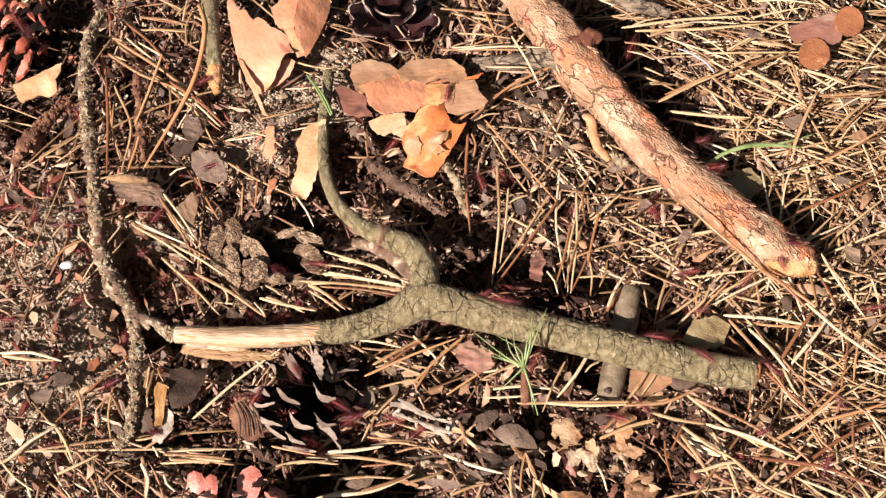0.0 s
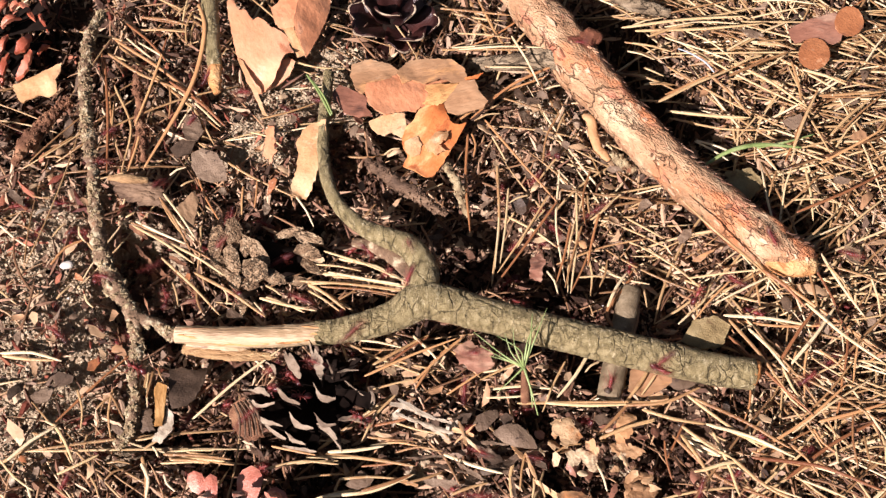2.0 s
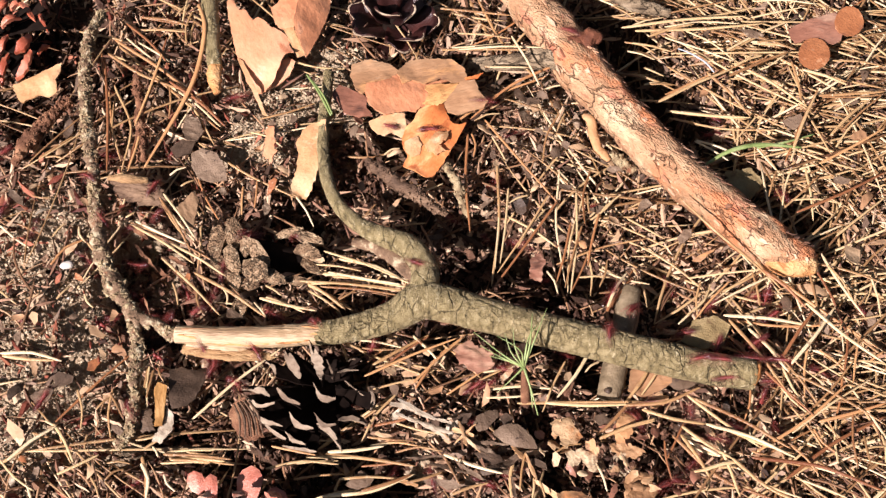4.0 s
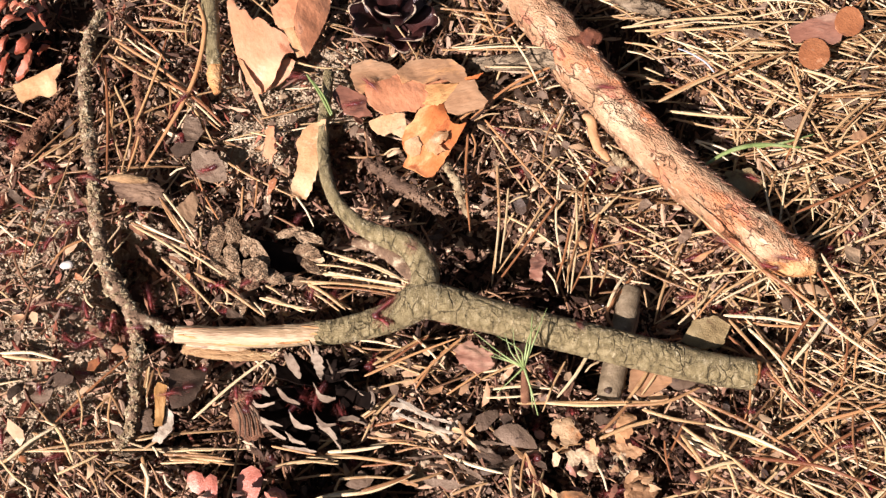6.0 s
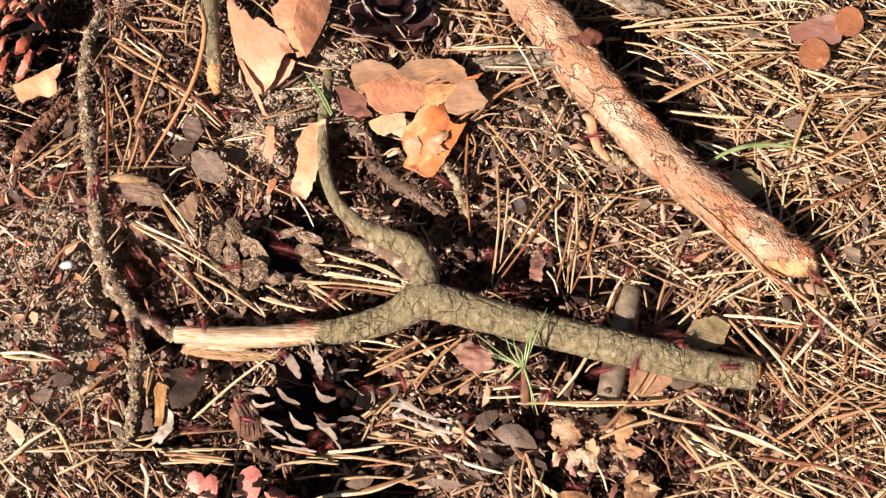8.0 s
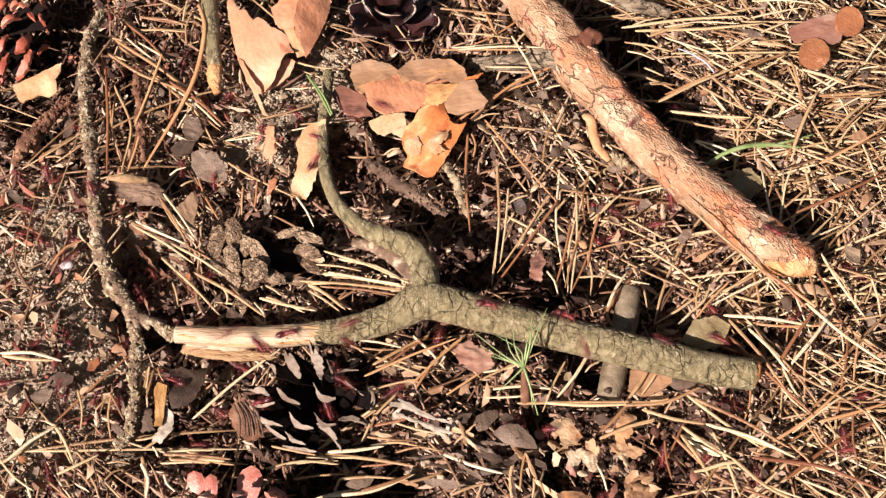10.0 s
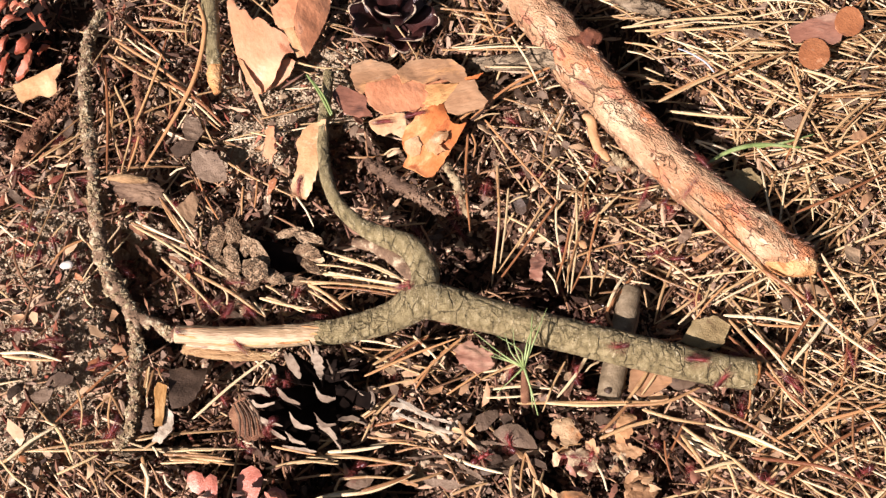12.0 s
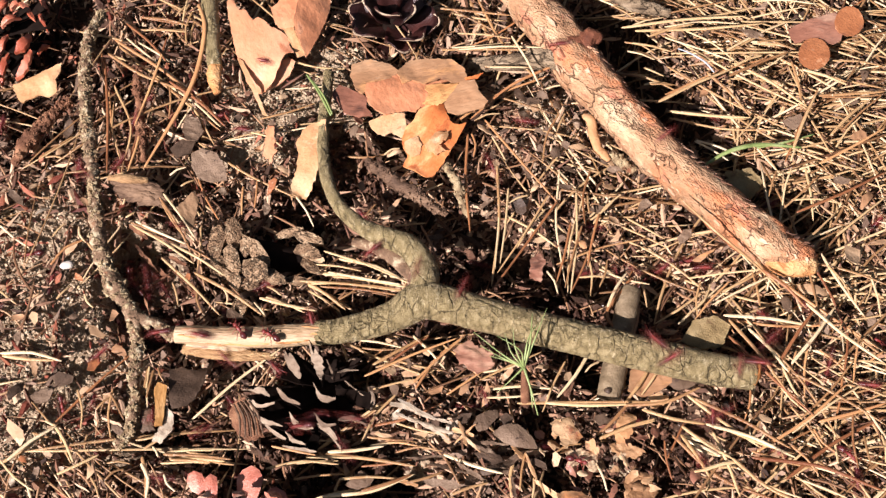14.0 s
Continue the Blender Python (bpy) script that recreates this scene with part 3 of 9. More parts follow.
def scatter_chips():
    geo = Geo()
    for _ in range(6500):
        x, y = spot(bare)
        size = float(rng.choice((0.001, 0.0018, 0.0028, 0.004), p=(0.4, 0.35, 0.19, 0.06)) * rng.uniform(0.75, 1.25))
        n = int(rng.integers(5, 9))
        a0, ratio = rng.uniform(0, 6.28), rng.uniform(0.2, 0.7)
        turn = Euler((rng.normal(0, 0.55), rng.normal(0, 0.55), rng.uniform(0, 6.28))).to_matrix()
        thick, cup = size * rng.uniform(0.1, 0.28), size * rng.normal(0, 0.18)
        z = ground_height(x, y) + rng.uniform(0.001, 0.0075)
        ring = [Vector((math.cos(a0 + k * 6.283 / n), ratio * math.sin(a0 + k * 6.283 / n), 0)) * size * float(rng.uniform(0.4, 1.3)) for k in range(n)]
        v = [turn @ (q + Vector((0, 0, h + cup * abs(q.x) / size))) + Vector((x, y, z)) for h in (0, thick) for q in ring]
        v += [turn @ Vector((0, 0, 0)) + Vector((x, y, z)), turn @ Vector((0, 0, thick)) + Vector((x, y, z))]
        f = [(n + k, n + (k + 1) % n, 2 * n + 1) for k in range(n)] + [((k + 1) % n, k, 2 * n) for k in range(n)] + [(k, (k + 1) % n, n + (k + 1) % n, n + k) for k in range(n)]
        geo.add([tuple(q) for q in v], f)
    solid("bark_chip_litter", geo, CHIP, "small brown and grey bark flakes lying loose", "litter", kind="stuff", smooth=False)


def needle_line(x, y, turn, length, r, lift, bend, n=9):
    """A needle lying over the soil: its two ends rest near the ground."""
    dx, dy = math.cos(turn) * length / 2, math.sin(turn) * length / 2
    za, zb = ground_height(x - dx, y - dy) + lift, ground_height(x + dx, y + dy) + lift * rng.uniform(0.6, 1.4)
    t = np.linspace(0, 1, n)
    b = bend * length * (1 - (2 * t - 1) ** 2)
    return np.stack([x - dx + 2 * dx * t - math.sin(turn) * b, y - dy + 2 * dy * t + math.cos(turn) * b, za + (zb - za) * t + 0.03 * length * np.sin(t * math.pi), r * np.clip(np.minimum(t * 6 + 0.5, (1 - t) * 3.5 + 0.12), 0, 1)], 1)


def open_pocket(x, y, turn, length):
    """Whether a needle here would lie across a bare hollow."""
    return max(hollow(x + u * length * math.cos(turn), y + u * length * math.sin(turn)) for u in (-0.4, -0.2, 0, 0.2, 0.4)) > rng.uniform(0.45, 1.3)


def scatter_needles():
    geo = Geo()
    for _ in range(1360):
        x, y = spot(strawy)
        turn = rng.normal(-0.45, 0.5) if rng.random() < 0.45 else (rng.normal(0.8, 0.4) if rng.random() < 0.5 else rng.uniform(0, 3.14))
        length, r, lift, bend = rng.uniform(0.03, 0.078), rng.uniform(0.00027, 0.0005), rng.uniform(0.002, 0.0105), rng.normal(0, 0.06)
        if open_pocket(x, y, turn, length):
            continue
        tube(geo, needle_line(x, y, turn, length, r, lift, bend), 8, 0.8, groove=0.22)
        if rng.random() < 0.35:
            # its twin from the same sheath
            fork = rng.normal(0, 0.1)
            ox, oy = x - math.cos(turn) * length / 2, y - math.sin(turn) * length / 2
            tube(geo, needle_line(ox + math.cos(turn + fork) * length / 2, oy + math.sin(turn + fork) * length / 2, turn + fork, length, r, lift, -bend), 8, 0.8, groove=0.22)
    # sheaves that lie the same way
    for _ in range(70):
        x, y = spot(lambda u, v: strawy(u, v) if u > 0.03 else 0.0)
        turn = rng.normal(-0.5, 0.25) if rng.random() < 0.6 else rng.normal(0.15, 0.5)
        if open_pocket(x, y, turn, 0.06):
            continue
        for _ in range(int(rng.integers(4, 9))):
            u, w = rng.normal(0, 0.008), rng.normal(0, 0.0035)
            tube(geo, needle_line(x + u * math.cos(turn) - w * math.sin(turn), y + u * math.sin(turn) + w * math.cos(turn), turn + rng.normal(0, 0.1), rng.uniform(0.035, 0.075), rng.uniform(0.00027, 0.0005), rng.uniform(0.004, 0.0115), rng.normal(0, 0.05)), 8, 0.8, groove=0.22)
    solid("straw_litter", geo, STRAW, "pale straw-coloured dry pine needles in a loose layer", "needle litter", kind="stuff")
    geo = Geo()
    for _ in range(2600):
        x, y = spot(lambda u, v: bare(u, v) * (1 - 0.6 * strawy(u, v)))
        tube(geo, needle_line(x, y, rng.uniform(0, 3.14), rng.uniform(0.01, 0.04), rng.uniform(0.00024, 0.00046), rng.uniform(0.001, 0.008), rng.normal(0, 0.08)), 6, 0.7)
    solid("old_needle_litter", geo, OLD_STRAW, "brown weathered broken pine needles in the soil", "needle litter", kind="stuff")


def scatter_around():
    """The same litter, thinning out, beyond the part looked at."""
    geo, chips = Geo(), Geo()
    for _ in range(4200):
        a, d = rng.uniform(0, 6.283), 0.16 + abs(rng.normal(0, 0.42))
        x, y = d * math.cos(a), d * math.sin(a)
        if AREA[0] < x < AREA[1] and AREA[2] < y < AREA[3]:
            continue
        tube(geo, needle_line(x, y, rng.uniform(0, 3.14), rng.uniform(0.03, 0.075), rng.uniform(0.0004, 0.0007), rng.uniform(0.001, 0.006), rng.normal(0, 0.06), 5), 4, 0.7)
        lump(chips, x + rng.normal(0, 0.02), y + rng.normal(0, 0.02), ground_height(x, y) + 0.001, rng.uniform(0.001, 0.006), 0.4)
    solid("outer_straw_litter", geo, STRAW, "dry pine needles thinning out over the soil", "needle litter", kind="stuff")
    solid("outer_chip_litter", chips, CHIP, "scattered bark crumbs on the soil", "litter", kind="stuff", smooth=False)


scatter_around()
scatter_crumbs()
scatter_chips()
scatter_needles()


# ---- branches and sticks ----
def flaky_bark(seed):
    """Papery bark: low steps where layers have come off, and long wrinkles."""
    def relief(s, a, q):
        w = Vector((s / 0.011, a * 0.9, seed))
        w += 0.5 * Vector((noise.noise(w * 1.7), noise.noise(w * 1.7 + Vector((4, 4, 4))), 0))
        layer = noise.noise(w) + 0.45 * noise.noise(w * 2.6)
        step = 0.00032 * (math.floor(layer * 4.0) + min(1.0, (layer * 4.0 - math.floor(layer * 4.0)) * 5))
        v = Vector(q)
        return step + 0.0007 * noise.noise(v / 0.009) + 0.00025 * noise.noise(v / 0.0025) + 0.00012 * noise.noise(v / 0.0009)
    return relief


def thick_branch():
    top = thing("thick_branch", "thick orange pine branch with peeling flaky bark and a torn end", "branch")
    rows = [(26.3, 119.4, 9.5, 8.6), (34.2, 103.6, 9.5, 8.6), (43.4, 88.2, 9.5, 9), (49.3, 77.3, 9.5, 9.2), (58, 63.2, 9.5, 8.4), (68.4, 47.3, 9.5, 8.2), (79.5, 31.9, 9.5, 8), (92.5, 18, 8.5, 8), (105.3, 5.1, 7.5, 8), (114.3, -2.5, 6.5, 7.6), (121.5, -5.6, 5.6, 6.6), (126.5, -7.4, 5, 4.8), (129.3, -8, 4.6, 2.4)]
    geo = Geo()
    tube(geo, spline(rows, 0.6), 64, 1.0, flaky_bark(3.0))
    part("bark", geo, BRANCH, top)
    geo = Geo()
    tube(geo, spline([(111, -5.8, 5.2, 3.0), (116.2, -7.3, 5.8, 5.2), (121.6, -8.8, 5.8, 5.2), (126.6, -9.4, 5.2, 4.2), (130, -9, 4.6, 1.8)], 0.6), 32, 0.9, rough_bark(0.0009, 0.003, 8.0))
    part("torn_end", geo, BRANCH_END, top, "pale yellow splintered wood end")
    r3 = np.random.default_rng(9)
    for k in range(7):
        geo = Geo()
        a = r3.uniform(0, 6.283)
        x1, y1, z1 = 116.7, -6.5, 5.5
        x2, y2, z2 = 128.6, -8.6, 5
        u, v, g = math.cos(a), math.sin(a), r3.uniform(0.75, 1.1)
        tube(geo, spline([(x1 + u * 4 * g, y1 + u * 5 * g, z1 + v * 6.6 * g, 0.5), ((x1 + x2) / 2 + u * 3.4 * g, (y1 + y2) / 2 + u * 4.4 * g, (z1 + z2) / 2 + v * 5.8 * g, 0.7), (x2 + u * 1.5 + r3.normal(0, 1.5), y2 + u * 2 * g, z2 + v * 2.6 * g, 0.15)], 1.0), 6, 0.7)
        part("fibre", geo, BRANCH_END, top)
    geo = Geo()
    tube(geo, spline([(45.5, 77, 12.5, 6.4), (49.5, 78.2, 14.5, 5.4), (52.8, 80, 16, 4.2), (55.6, 81.6, 17, 3.6), (57.8, 81, 17, 3.0), (58.8, 80, 17, 1.6)], 0.4), 14, 0.9, rough_bark(0.0014, 0.0035, 5.0))
    part("knot", geo, RUST_BARK, top, "red-brown stub of a side shoot")
    geo = Geo()
    tube(geo, spline([(33.7, 81.8, 5.5, 4), (38.7, 78.4, 8.5, 4.6), (43.7, 76, 11.5, 4)], 0.6), 20, 1.0, rough_bark(0.0008, 0.004, 1.0))
    part("grey_stub", geo, FISSURED, top, "grey weathered stub of a side shoot")
    # loose scales of bark standing off the wood
    line = spline(rows, 1.0)
    r2 = np.random.default_rng(21)

    def scales(count, low, high, mat, name, label, wide, lift):
        geo = Geo()
        for _ in range(count):
            i = int(r2.integers(2, len(line) - 2))
            t = Vector(line[i + 1, :3] - line[i - 1, :3]).normalized()
            side = t.cross(Vector((0, 0, 1))).normalized()
            up = side.cross(t)
            a = r2.uniform(low, high)
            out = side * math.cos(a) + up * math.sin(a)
            round_way = t.cross(out)
            c = Vector(line[i, :3]) + out * (line[i, 3] + r2.uniform(-0.0002, 0.0004))
            w, l, tip = r2.uniform(0.0004, wide), r2.uniform(0.0008, 0.0036), r2.uniform(0.0, lift)
            ring = [c + t * (l * math.cos(q) * float(r2.uniform(0.5, 1.2))) + round_way * (w * math.sin(q) * float(r2.uniform(0.5, 1.2))) + out * (tip * math.cos(q)) for q in np.linspace(0, 6.283, 7)[:-1]]
            v = [tuple(q) for q in ring] + [tuple(q - out * 0.0004) for q in ring]
            geo.add(v, [tuple(range(6)), *[(k, k + 6, (k + 1) % 6 + 6, (k + 1) % 6) for k in range(6)]])
        part(name, geo, mat, top, label, smooth=False)

    scales(80, -0.5, 3.6, BRANCH_FLAKE, "loose_bark", "papery loose scales of orange bark", 0.0014, 0.0009)
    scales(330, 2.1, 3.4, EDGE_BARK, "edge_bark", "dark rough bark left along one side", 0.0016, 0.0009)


def forked_stick():
    top = thing("forked_stick", "olive-grey forked stick with cracked bark and one peeled arm", "stick")
    geo = Geo()
    tube(geo, spline([(102.1, -51.7, 7, 5.2), (90.3, -50.5, 8, 5.4), (77.4, -47.9, 9, 5.6), (55.2, -43.1, 11, 5.8), (32.9, -37.6, 12, 5.7), (16.1, -33.3, 13, 5.8), (3, -29.8, 14, 6.1), (-6.8, -26.8, 14, 6.4), (-8.7, -24.3, 14, 5)], 0.33), 96, 1.0, plated_bark(0.0008, 0.005, 1.0))
    part("main_stem", geo, BARK, top)
    geo = Geo()
    tube(geo, spline([(-3.6, -27, 14, 4.5), (-8.7, -28.5, 14, 6.2), (-15.8, -32.4, 12, 5.3), (-25.2, -35.4, 11, 4.7), (-34.6, -37.3, 10, 4.3), (-42.2, -37.6, 9, 4.1)], 0.33), 80, 1.0, plated_bark(0.0013, 0.0044, 4.0))
    part("side_arm", geo, BARK, top)
    geo = Geo()
    tube(geo, spline([(-39.3, -37.6, 9.5, 3.7), (-49.7, -38.4, 9, 3.8), (-62.8, -39.1, 9, 3.6), (-76.2, -38.4, 8, 3.4), (-89.3, -37, 7, 3.0)], 0.6), 28, 1.0, rough_bark(0.0002, 0.004, 6.0))
    part("peeled_arm", geo, PEELED, top, "pale bare wood where the bark is gone")
    arm = spline([(-39.3, -37.6, 9.5, 3.7), (-49.7, -38.4, 9, 3.8), (-62.8, -39.1, 9, 3.6), (-76.2, -38.4, 8, 3.4), (-89.3, -37, 7, 3.0)], 0.6)
    for lo, hi, a, wide, mat in ((0.02, 0.3, 0.35, 0.9, OLIVE), (0.25, 0.62, 0.5, 0.8, GREY_TAN), (0.55, 0.97, 0.3, 0.9, OLIVE), (0.1, 0.45, 2.6, 0.8, YELLOW_BARK), (0.4, 0.8, 2.75, 0.7, YELLOW_BARK), (0.7, 1.0, 1.1, 0.6, GREY_TAN), (0.0, 0.16, 1.3, 0.9, GREY_TAN), (0.0, 0.12, 2.1, 0.8, YELLOW_BARK), (0.82, 0.99, 2.2, 0.6, YELLOW_BARK)):
        strip = arm[int(lo * (len(arm) - 1)):int(hi * (len(arm) - 1)) + 1].copy()
        for i, q in enumerate(strip):
            b = a + 0.35 * wave(i * 0.09, a, lo)
            rad, w = q[3], wide * MM * math.sin(math.pi * (i + 0.6) / (len(strip) + 0.2)) ** 0.5 * (0.75 + 0.5 * wave(i * 0.3, a, 4.0))
            q[1] += math.cos(b) * (rad - 0.72 * w)
            q[2] += math.sin(b) * (rad - 0.72 * w)
            q[3] = w
        geo = Geo()
        tube(geo, strip, 10, 1.0, rough_bark(0.00022, 0.0016, a))
        part("inner_bark", geo, mat, top, "thin strip of brown inner bark")
    geo = Geo()
    tube(geo, spline([(-7.9, -27.5, 14, 5), (-6.1, -21.6, 15, 4.9), (-6.7, -15.1, 15, 4.6), (-11.3, -8.2, 15, 4.3), (-17.9, -4.2, 14, 3.8), (-27.1, 0.8, 13, 3.0), (-35.1, 8.8, 12, 2.6), (-40.4, 19.8, 11, 2.4), (-43.3, 34.6, 9, 2.2), (-43.9, 52.9, 7, 2.2), (-43.3, 74.1, 5, 2.0)], 0.5), 48, 1.0, plated_bark(0.0004, 0.0042, 9.0))
    part("bent_arm", geo, BARK, top)
    geo = Geo()
    tube(geo, spline([(-9.4, -17.8, 12, 2.6), (-16.3, -10.2, 11, 2.8), (-23.2, -4.9, 10, 2.6), (-31.2, -2.3, 9, 1.6)], 0.5), 20, 0.8, rough_bark(0.0005, 0.003, 2.0))
    part("lower_shoot", geo, TWIG_BROWN, top, "flaky shoot with lifted tan bark")
    geo = Geo()
    tube(geo, spline([(101.9, -51.7, 7, 4.7), (102.8, -51.9, 7, 4.7), (103.4, -52.1, 7, 4.5)], 0.4), 24, 1.0, rough_bark(0.0004, 0.002))
    part("cut_end", geo, CUT, top, "orange fresh cut end")


def crusty(name, rows, mat, label, category, seed, deep=0.0008, arms=(), nodules=1100, crust_mat=None):
    """A knotty thin twig with clumps of crust; arms: further paths."""
    top = thing(name, label, category)
    for i, path in enumerate((rows, *arms)):
        geo = Geo()
        line = spline(path, 0.5)
        for q in line:
            q[0] += 0.0007 * wave(q[1] * 160, seed, 1.0) + 0.0003 * wave(q[1] * 500, seed, 3.0)
            q[1] += 0.0007 * wave(q[0] * 160, seed, 2.0)
            q[3] *= 0.8 + 0.3 * wave(q[0] * 130, q[1] * 130, seed) + 0.16 * wave(q[0] * 420, q[1] * 420, seed)
        tube(geo, line, 16, 1.0, rough_bark(deep, 0.0022, seed + i))
        part("stem" if i == 0 else "side_shoot", geo, mat, top)
        if nodules:
            crust, r2 = Geo(), np.random.default_rng(int(seed) + i)
            for _ in range(int(nodules * len(line) / 150)):
                k = int(r2.integers(1, len(line) - 1))
                q, a = line[k], r2.uniform(-0.6, 3.8)
                if wave(q[0] * 90, q[1] * 90 + a * 0.3, seed + 5) + r2.normal(0, 0.12) < -0.22:
                    continue
                side = np.cross(line[k + 1, :3] - line[k - 1, :3], (0, 0, 1.0))
                side /= np.linalg.norm(side) + 1e-12
                c = q[:3] + side * math.cos(a) * q[3] + np.array((0, 0, math.sin(a) * q[3]))
                lump(crust, c[0], c[1], c[2], float(r2.choice((0.0003, 0.0005, 0.0009, 0.0013), p=(0.45, 0.33, 0.16, 0.06))), 1.0)
            part("crust", crust, crust_mat or mat, top, "crumbly grey crust", smooth=False)


def sticks():
    thick_branch()
    forked_stick()
    crusty("crusty_twig", [(-131.6, 100.6, 9, 2.2), (-134.6, 88.6, 10, 2.6), (-134.3, 71.5, 10, 2.5), (-131.6, 52.7, 9, 2.3), (-126.9, 32.7, 9, 2.4), (-123.2, 15.8, 9, 2.3), (-121.1, 4.2, 9, 3.0), (-117.2, -8.3, 9, 3.2), (-111, -20.9, 9, 3.3), (-103.6, -31.3, 9, 3.2)], TWIG_BROWN, "crusty grey-brown twig that forks near its lower end", "twig", 30, crust_mat=LICHEN,
           arms=([(-103.7, -30.4, 9, 3), (-98.8, -33.4, 9, 2.8), (-94.5, -34.6, 8, 2.6), (-89.8, -37.8, 6, 2.2)], [(-103.1, -32.3, 9, 2.8), (-101.6, -41.3, 8, 2.3), (-101.4, -53.1, 7, 2.1), (-100.6, -64.7, 6, 2.1), (-101.4, -71.7, 5, 2.2), (-105.6, -75.2, 3, 2.0)]))
    crusty("rough_twig", [(-156.2, 33.1, 4, 2), (-152.3, 41.7, 6, 3.2), (-146.3, 50.3, 7, 3.0), (-139.3, 59.9, 7, 2.6)], RED_BARK, "short red-brown twig with rough scaly bark", "twig", 40, 0.0009)
    crusty("thin_twig", [(-116.3, 76.5, 6, 1.6), (-113.5, 60.1, 6, 1.9), (-111.1, 45.4, 5, 1.9), (-109.9, 35.5, 3, 1.7)], RED_BARK, "thin brown scaly twig lying in the litter", "twig", 43)
    crusty("scaly_twig", [(-27.9, 33.5, 6, 1.6), (-21.1, 27, 8, 3.0), (-11.9, 19.3, 8, 2.9), (-3.8, 13.8, 7, 2.3), (1.2, 10.8, 5, 1.0)], BROWN, "grey and red tapered twig with scaly bark", "twig", 47)
    crusty("leaning_twig", [(1.2, 32.2, 6, 1.3), (4.3, 24.3, 7, 1.8), (6.9, 17.2, 5, 1.6), (8.9, 11.3, 3, 1.2)], LICHEN, "small grey twig beside a dry needle", "twig", 49, nodules=500)
    top = thing("olive_stick", "olive-grey smooth stick with a broken yellow end", "stick")
    geo = Geo()
    tube(geo, spline([(-92.3, 115.5, 9, 3.2), (-90.1, 101.2, 9, 3.2), (-87.9, 85.8, 9, 2.9), (-86.2, 75, 8, 2.9)], 0.6), 24, 1.0, rough_bark(0.0003, 0.004, 2.0))
    part("bark", geo, BARK, top)
    geo = Geo()
    tube(geo, spline([(-86.3, 75.8, 8, 2.7), (-85.8, 69.5, 7.5, 2.8), (-84.5, 63.3, 7, 1.4)], 0.5), 20, 0.8, rough_bark(0.0005, 0.002, 7.0))
    part("broken_end", geo, BRANCH_END, top, "splintered yellow wood")
    top = thing("short_grey_stick", "short smooth grey stick lying under the forked stick", "stick")
    geo = Geo()
    tube(geo, spline([(64.6, -18.3, 4, 3.6), (62.4, -26.6, 4, 4.0), (59.4, -38.9, 3, 4.2), (56.9, -49.1, 2.5, 4.2), (54.6, -58, 2, 4.0)], 0.7), 24, 0.9, rough_bark(0.0003, 0.005, 4.0))
    part("bark", geo, STICK_GREY, top)
    geo = Geo()
    tube(geo, spline([(55, -56.1, 4.5, 1.3), (53.7, -57.3, 5.5, 1.2)], 0.4), 12, 1.0)
    part("bud_scar", geo, DARK_CHIP, top, "dark round scar")
    top = thing("wood_sliver", "yellow-tan sliver of split wood under a peeled stick", "wood piece")
    for k, (rows, mat) in enumerate((([(-87, -41, 4, 1.9), (-76.2, -42.8, 5, 2.3), (-66.7, -43.6, 5, 2.1), (-57.7, -44, 5, 0.9)], SPLIT_WOOD), ([(-85.9, -40.1, 5.5, 0.8), (-75.2, -41.7, 6.6, 1), (-67.6, -42.2, 6.4, 0.8), (-64.9, -42.2, 5.6, 0.4)], PEELED), ([(-82.8, -43.4, 5, 0.7), (-72.1, -45.1, 6, 1), (-61.8, -45.3, 5.5, 0.8), (-55.1, -44.2, 4.6, 0.3)], SPLIT_WOOD))):
        geo = Geo()
        tube(geo, spline(rows, 0.6), 16, 0.7, rough_bark(0.00045, 0.0028, 3.0 + k))
        part("sliver" if k == 0 else "split_edge", geo, mat, top)
    top = thing("grey_bark_stick", "grey fissured bark stick half under a thick branch", "stick")
    geo = Geo()
    tube(geo, spline([(10, 83, 0, 2.4), (20.7, 80.6, 3, 3.3), (31.3, 79.2, 6, 3.6), (36.6, 78.4, 8, 3.4)], 0.6), 24, 0.8, rough_bark(0.0008, 0.004, 5.0))
    part("bark", geo, FISSURED, top)
    top = thing("weathered_wood", "weathered brown wood chunk with a pale worn edge", "wood piece")
    for k, (dx, dy, r, end) in enumerate(((0, 0, 2.2, 0), (2, -1.6, 2.4, 3), (-1, -3.2, 2.0, 5), (3, -4.6, 2.2, 8), (6, -6.2, 1.8, 6), (10, -7.4, 1.5, 9))):
        geo = Geo()
        x1, y1, z1 = -119.4, 24.4, 6
        x2, y2, z2 = -101.4, 23.5, 6
        tube(geo, spline([(x1 + dx, y1 + dy, z1 - k * 0.5, r * 0.6), (x1 + dx + 5, y1 + dy + 0.5, z1 + 0.5 - k * 0.5, r), ((x1 + x2) / 2 + dx, (y1 + y2) / 2 + dy, z1 + 0.6 - k * 0.5, r), (x2 - 4 + end * 0.5, y2 + dy, z2 - k * 0.6, r * 0.8), (x2 + end * 0.5, y2 + dy - 1, z2 - k * 0.7, r * 0.25)], 0.6), 14, 0.8, rough_bark(0.0006, 0.0025, k * 2.0))
        part("splinter", geo, BROWN, top)
    geo = Geo()
    tube(geo, spline([(-119.5, 24.4, 9, 1.2), (-112.5, 23, 10, 1.9), (-105.3, 23.2, 9, 1.2)], 0.6), 12, 0.6, rough_bark(0.0003, 0.004, 5.0))
    part("worn_edge", geo, SPLIT_WOOD, top, "pale worn edge")
    top = thing("grey_twig", "grey fissured twig beside the thick branch", "twig")
    geo = Geo()
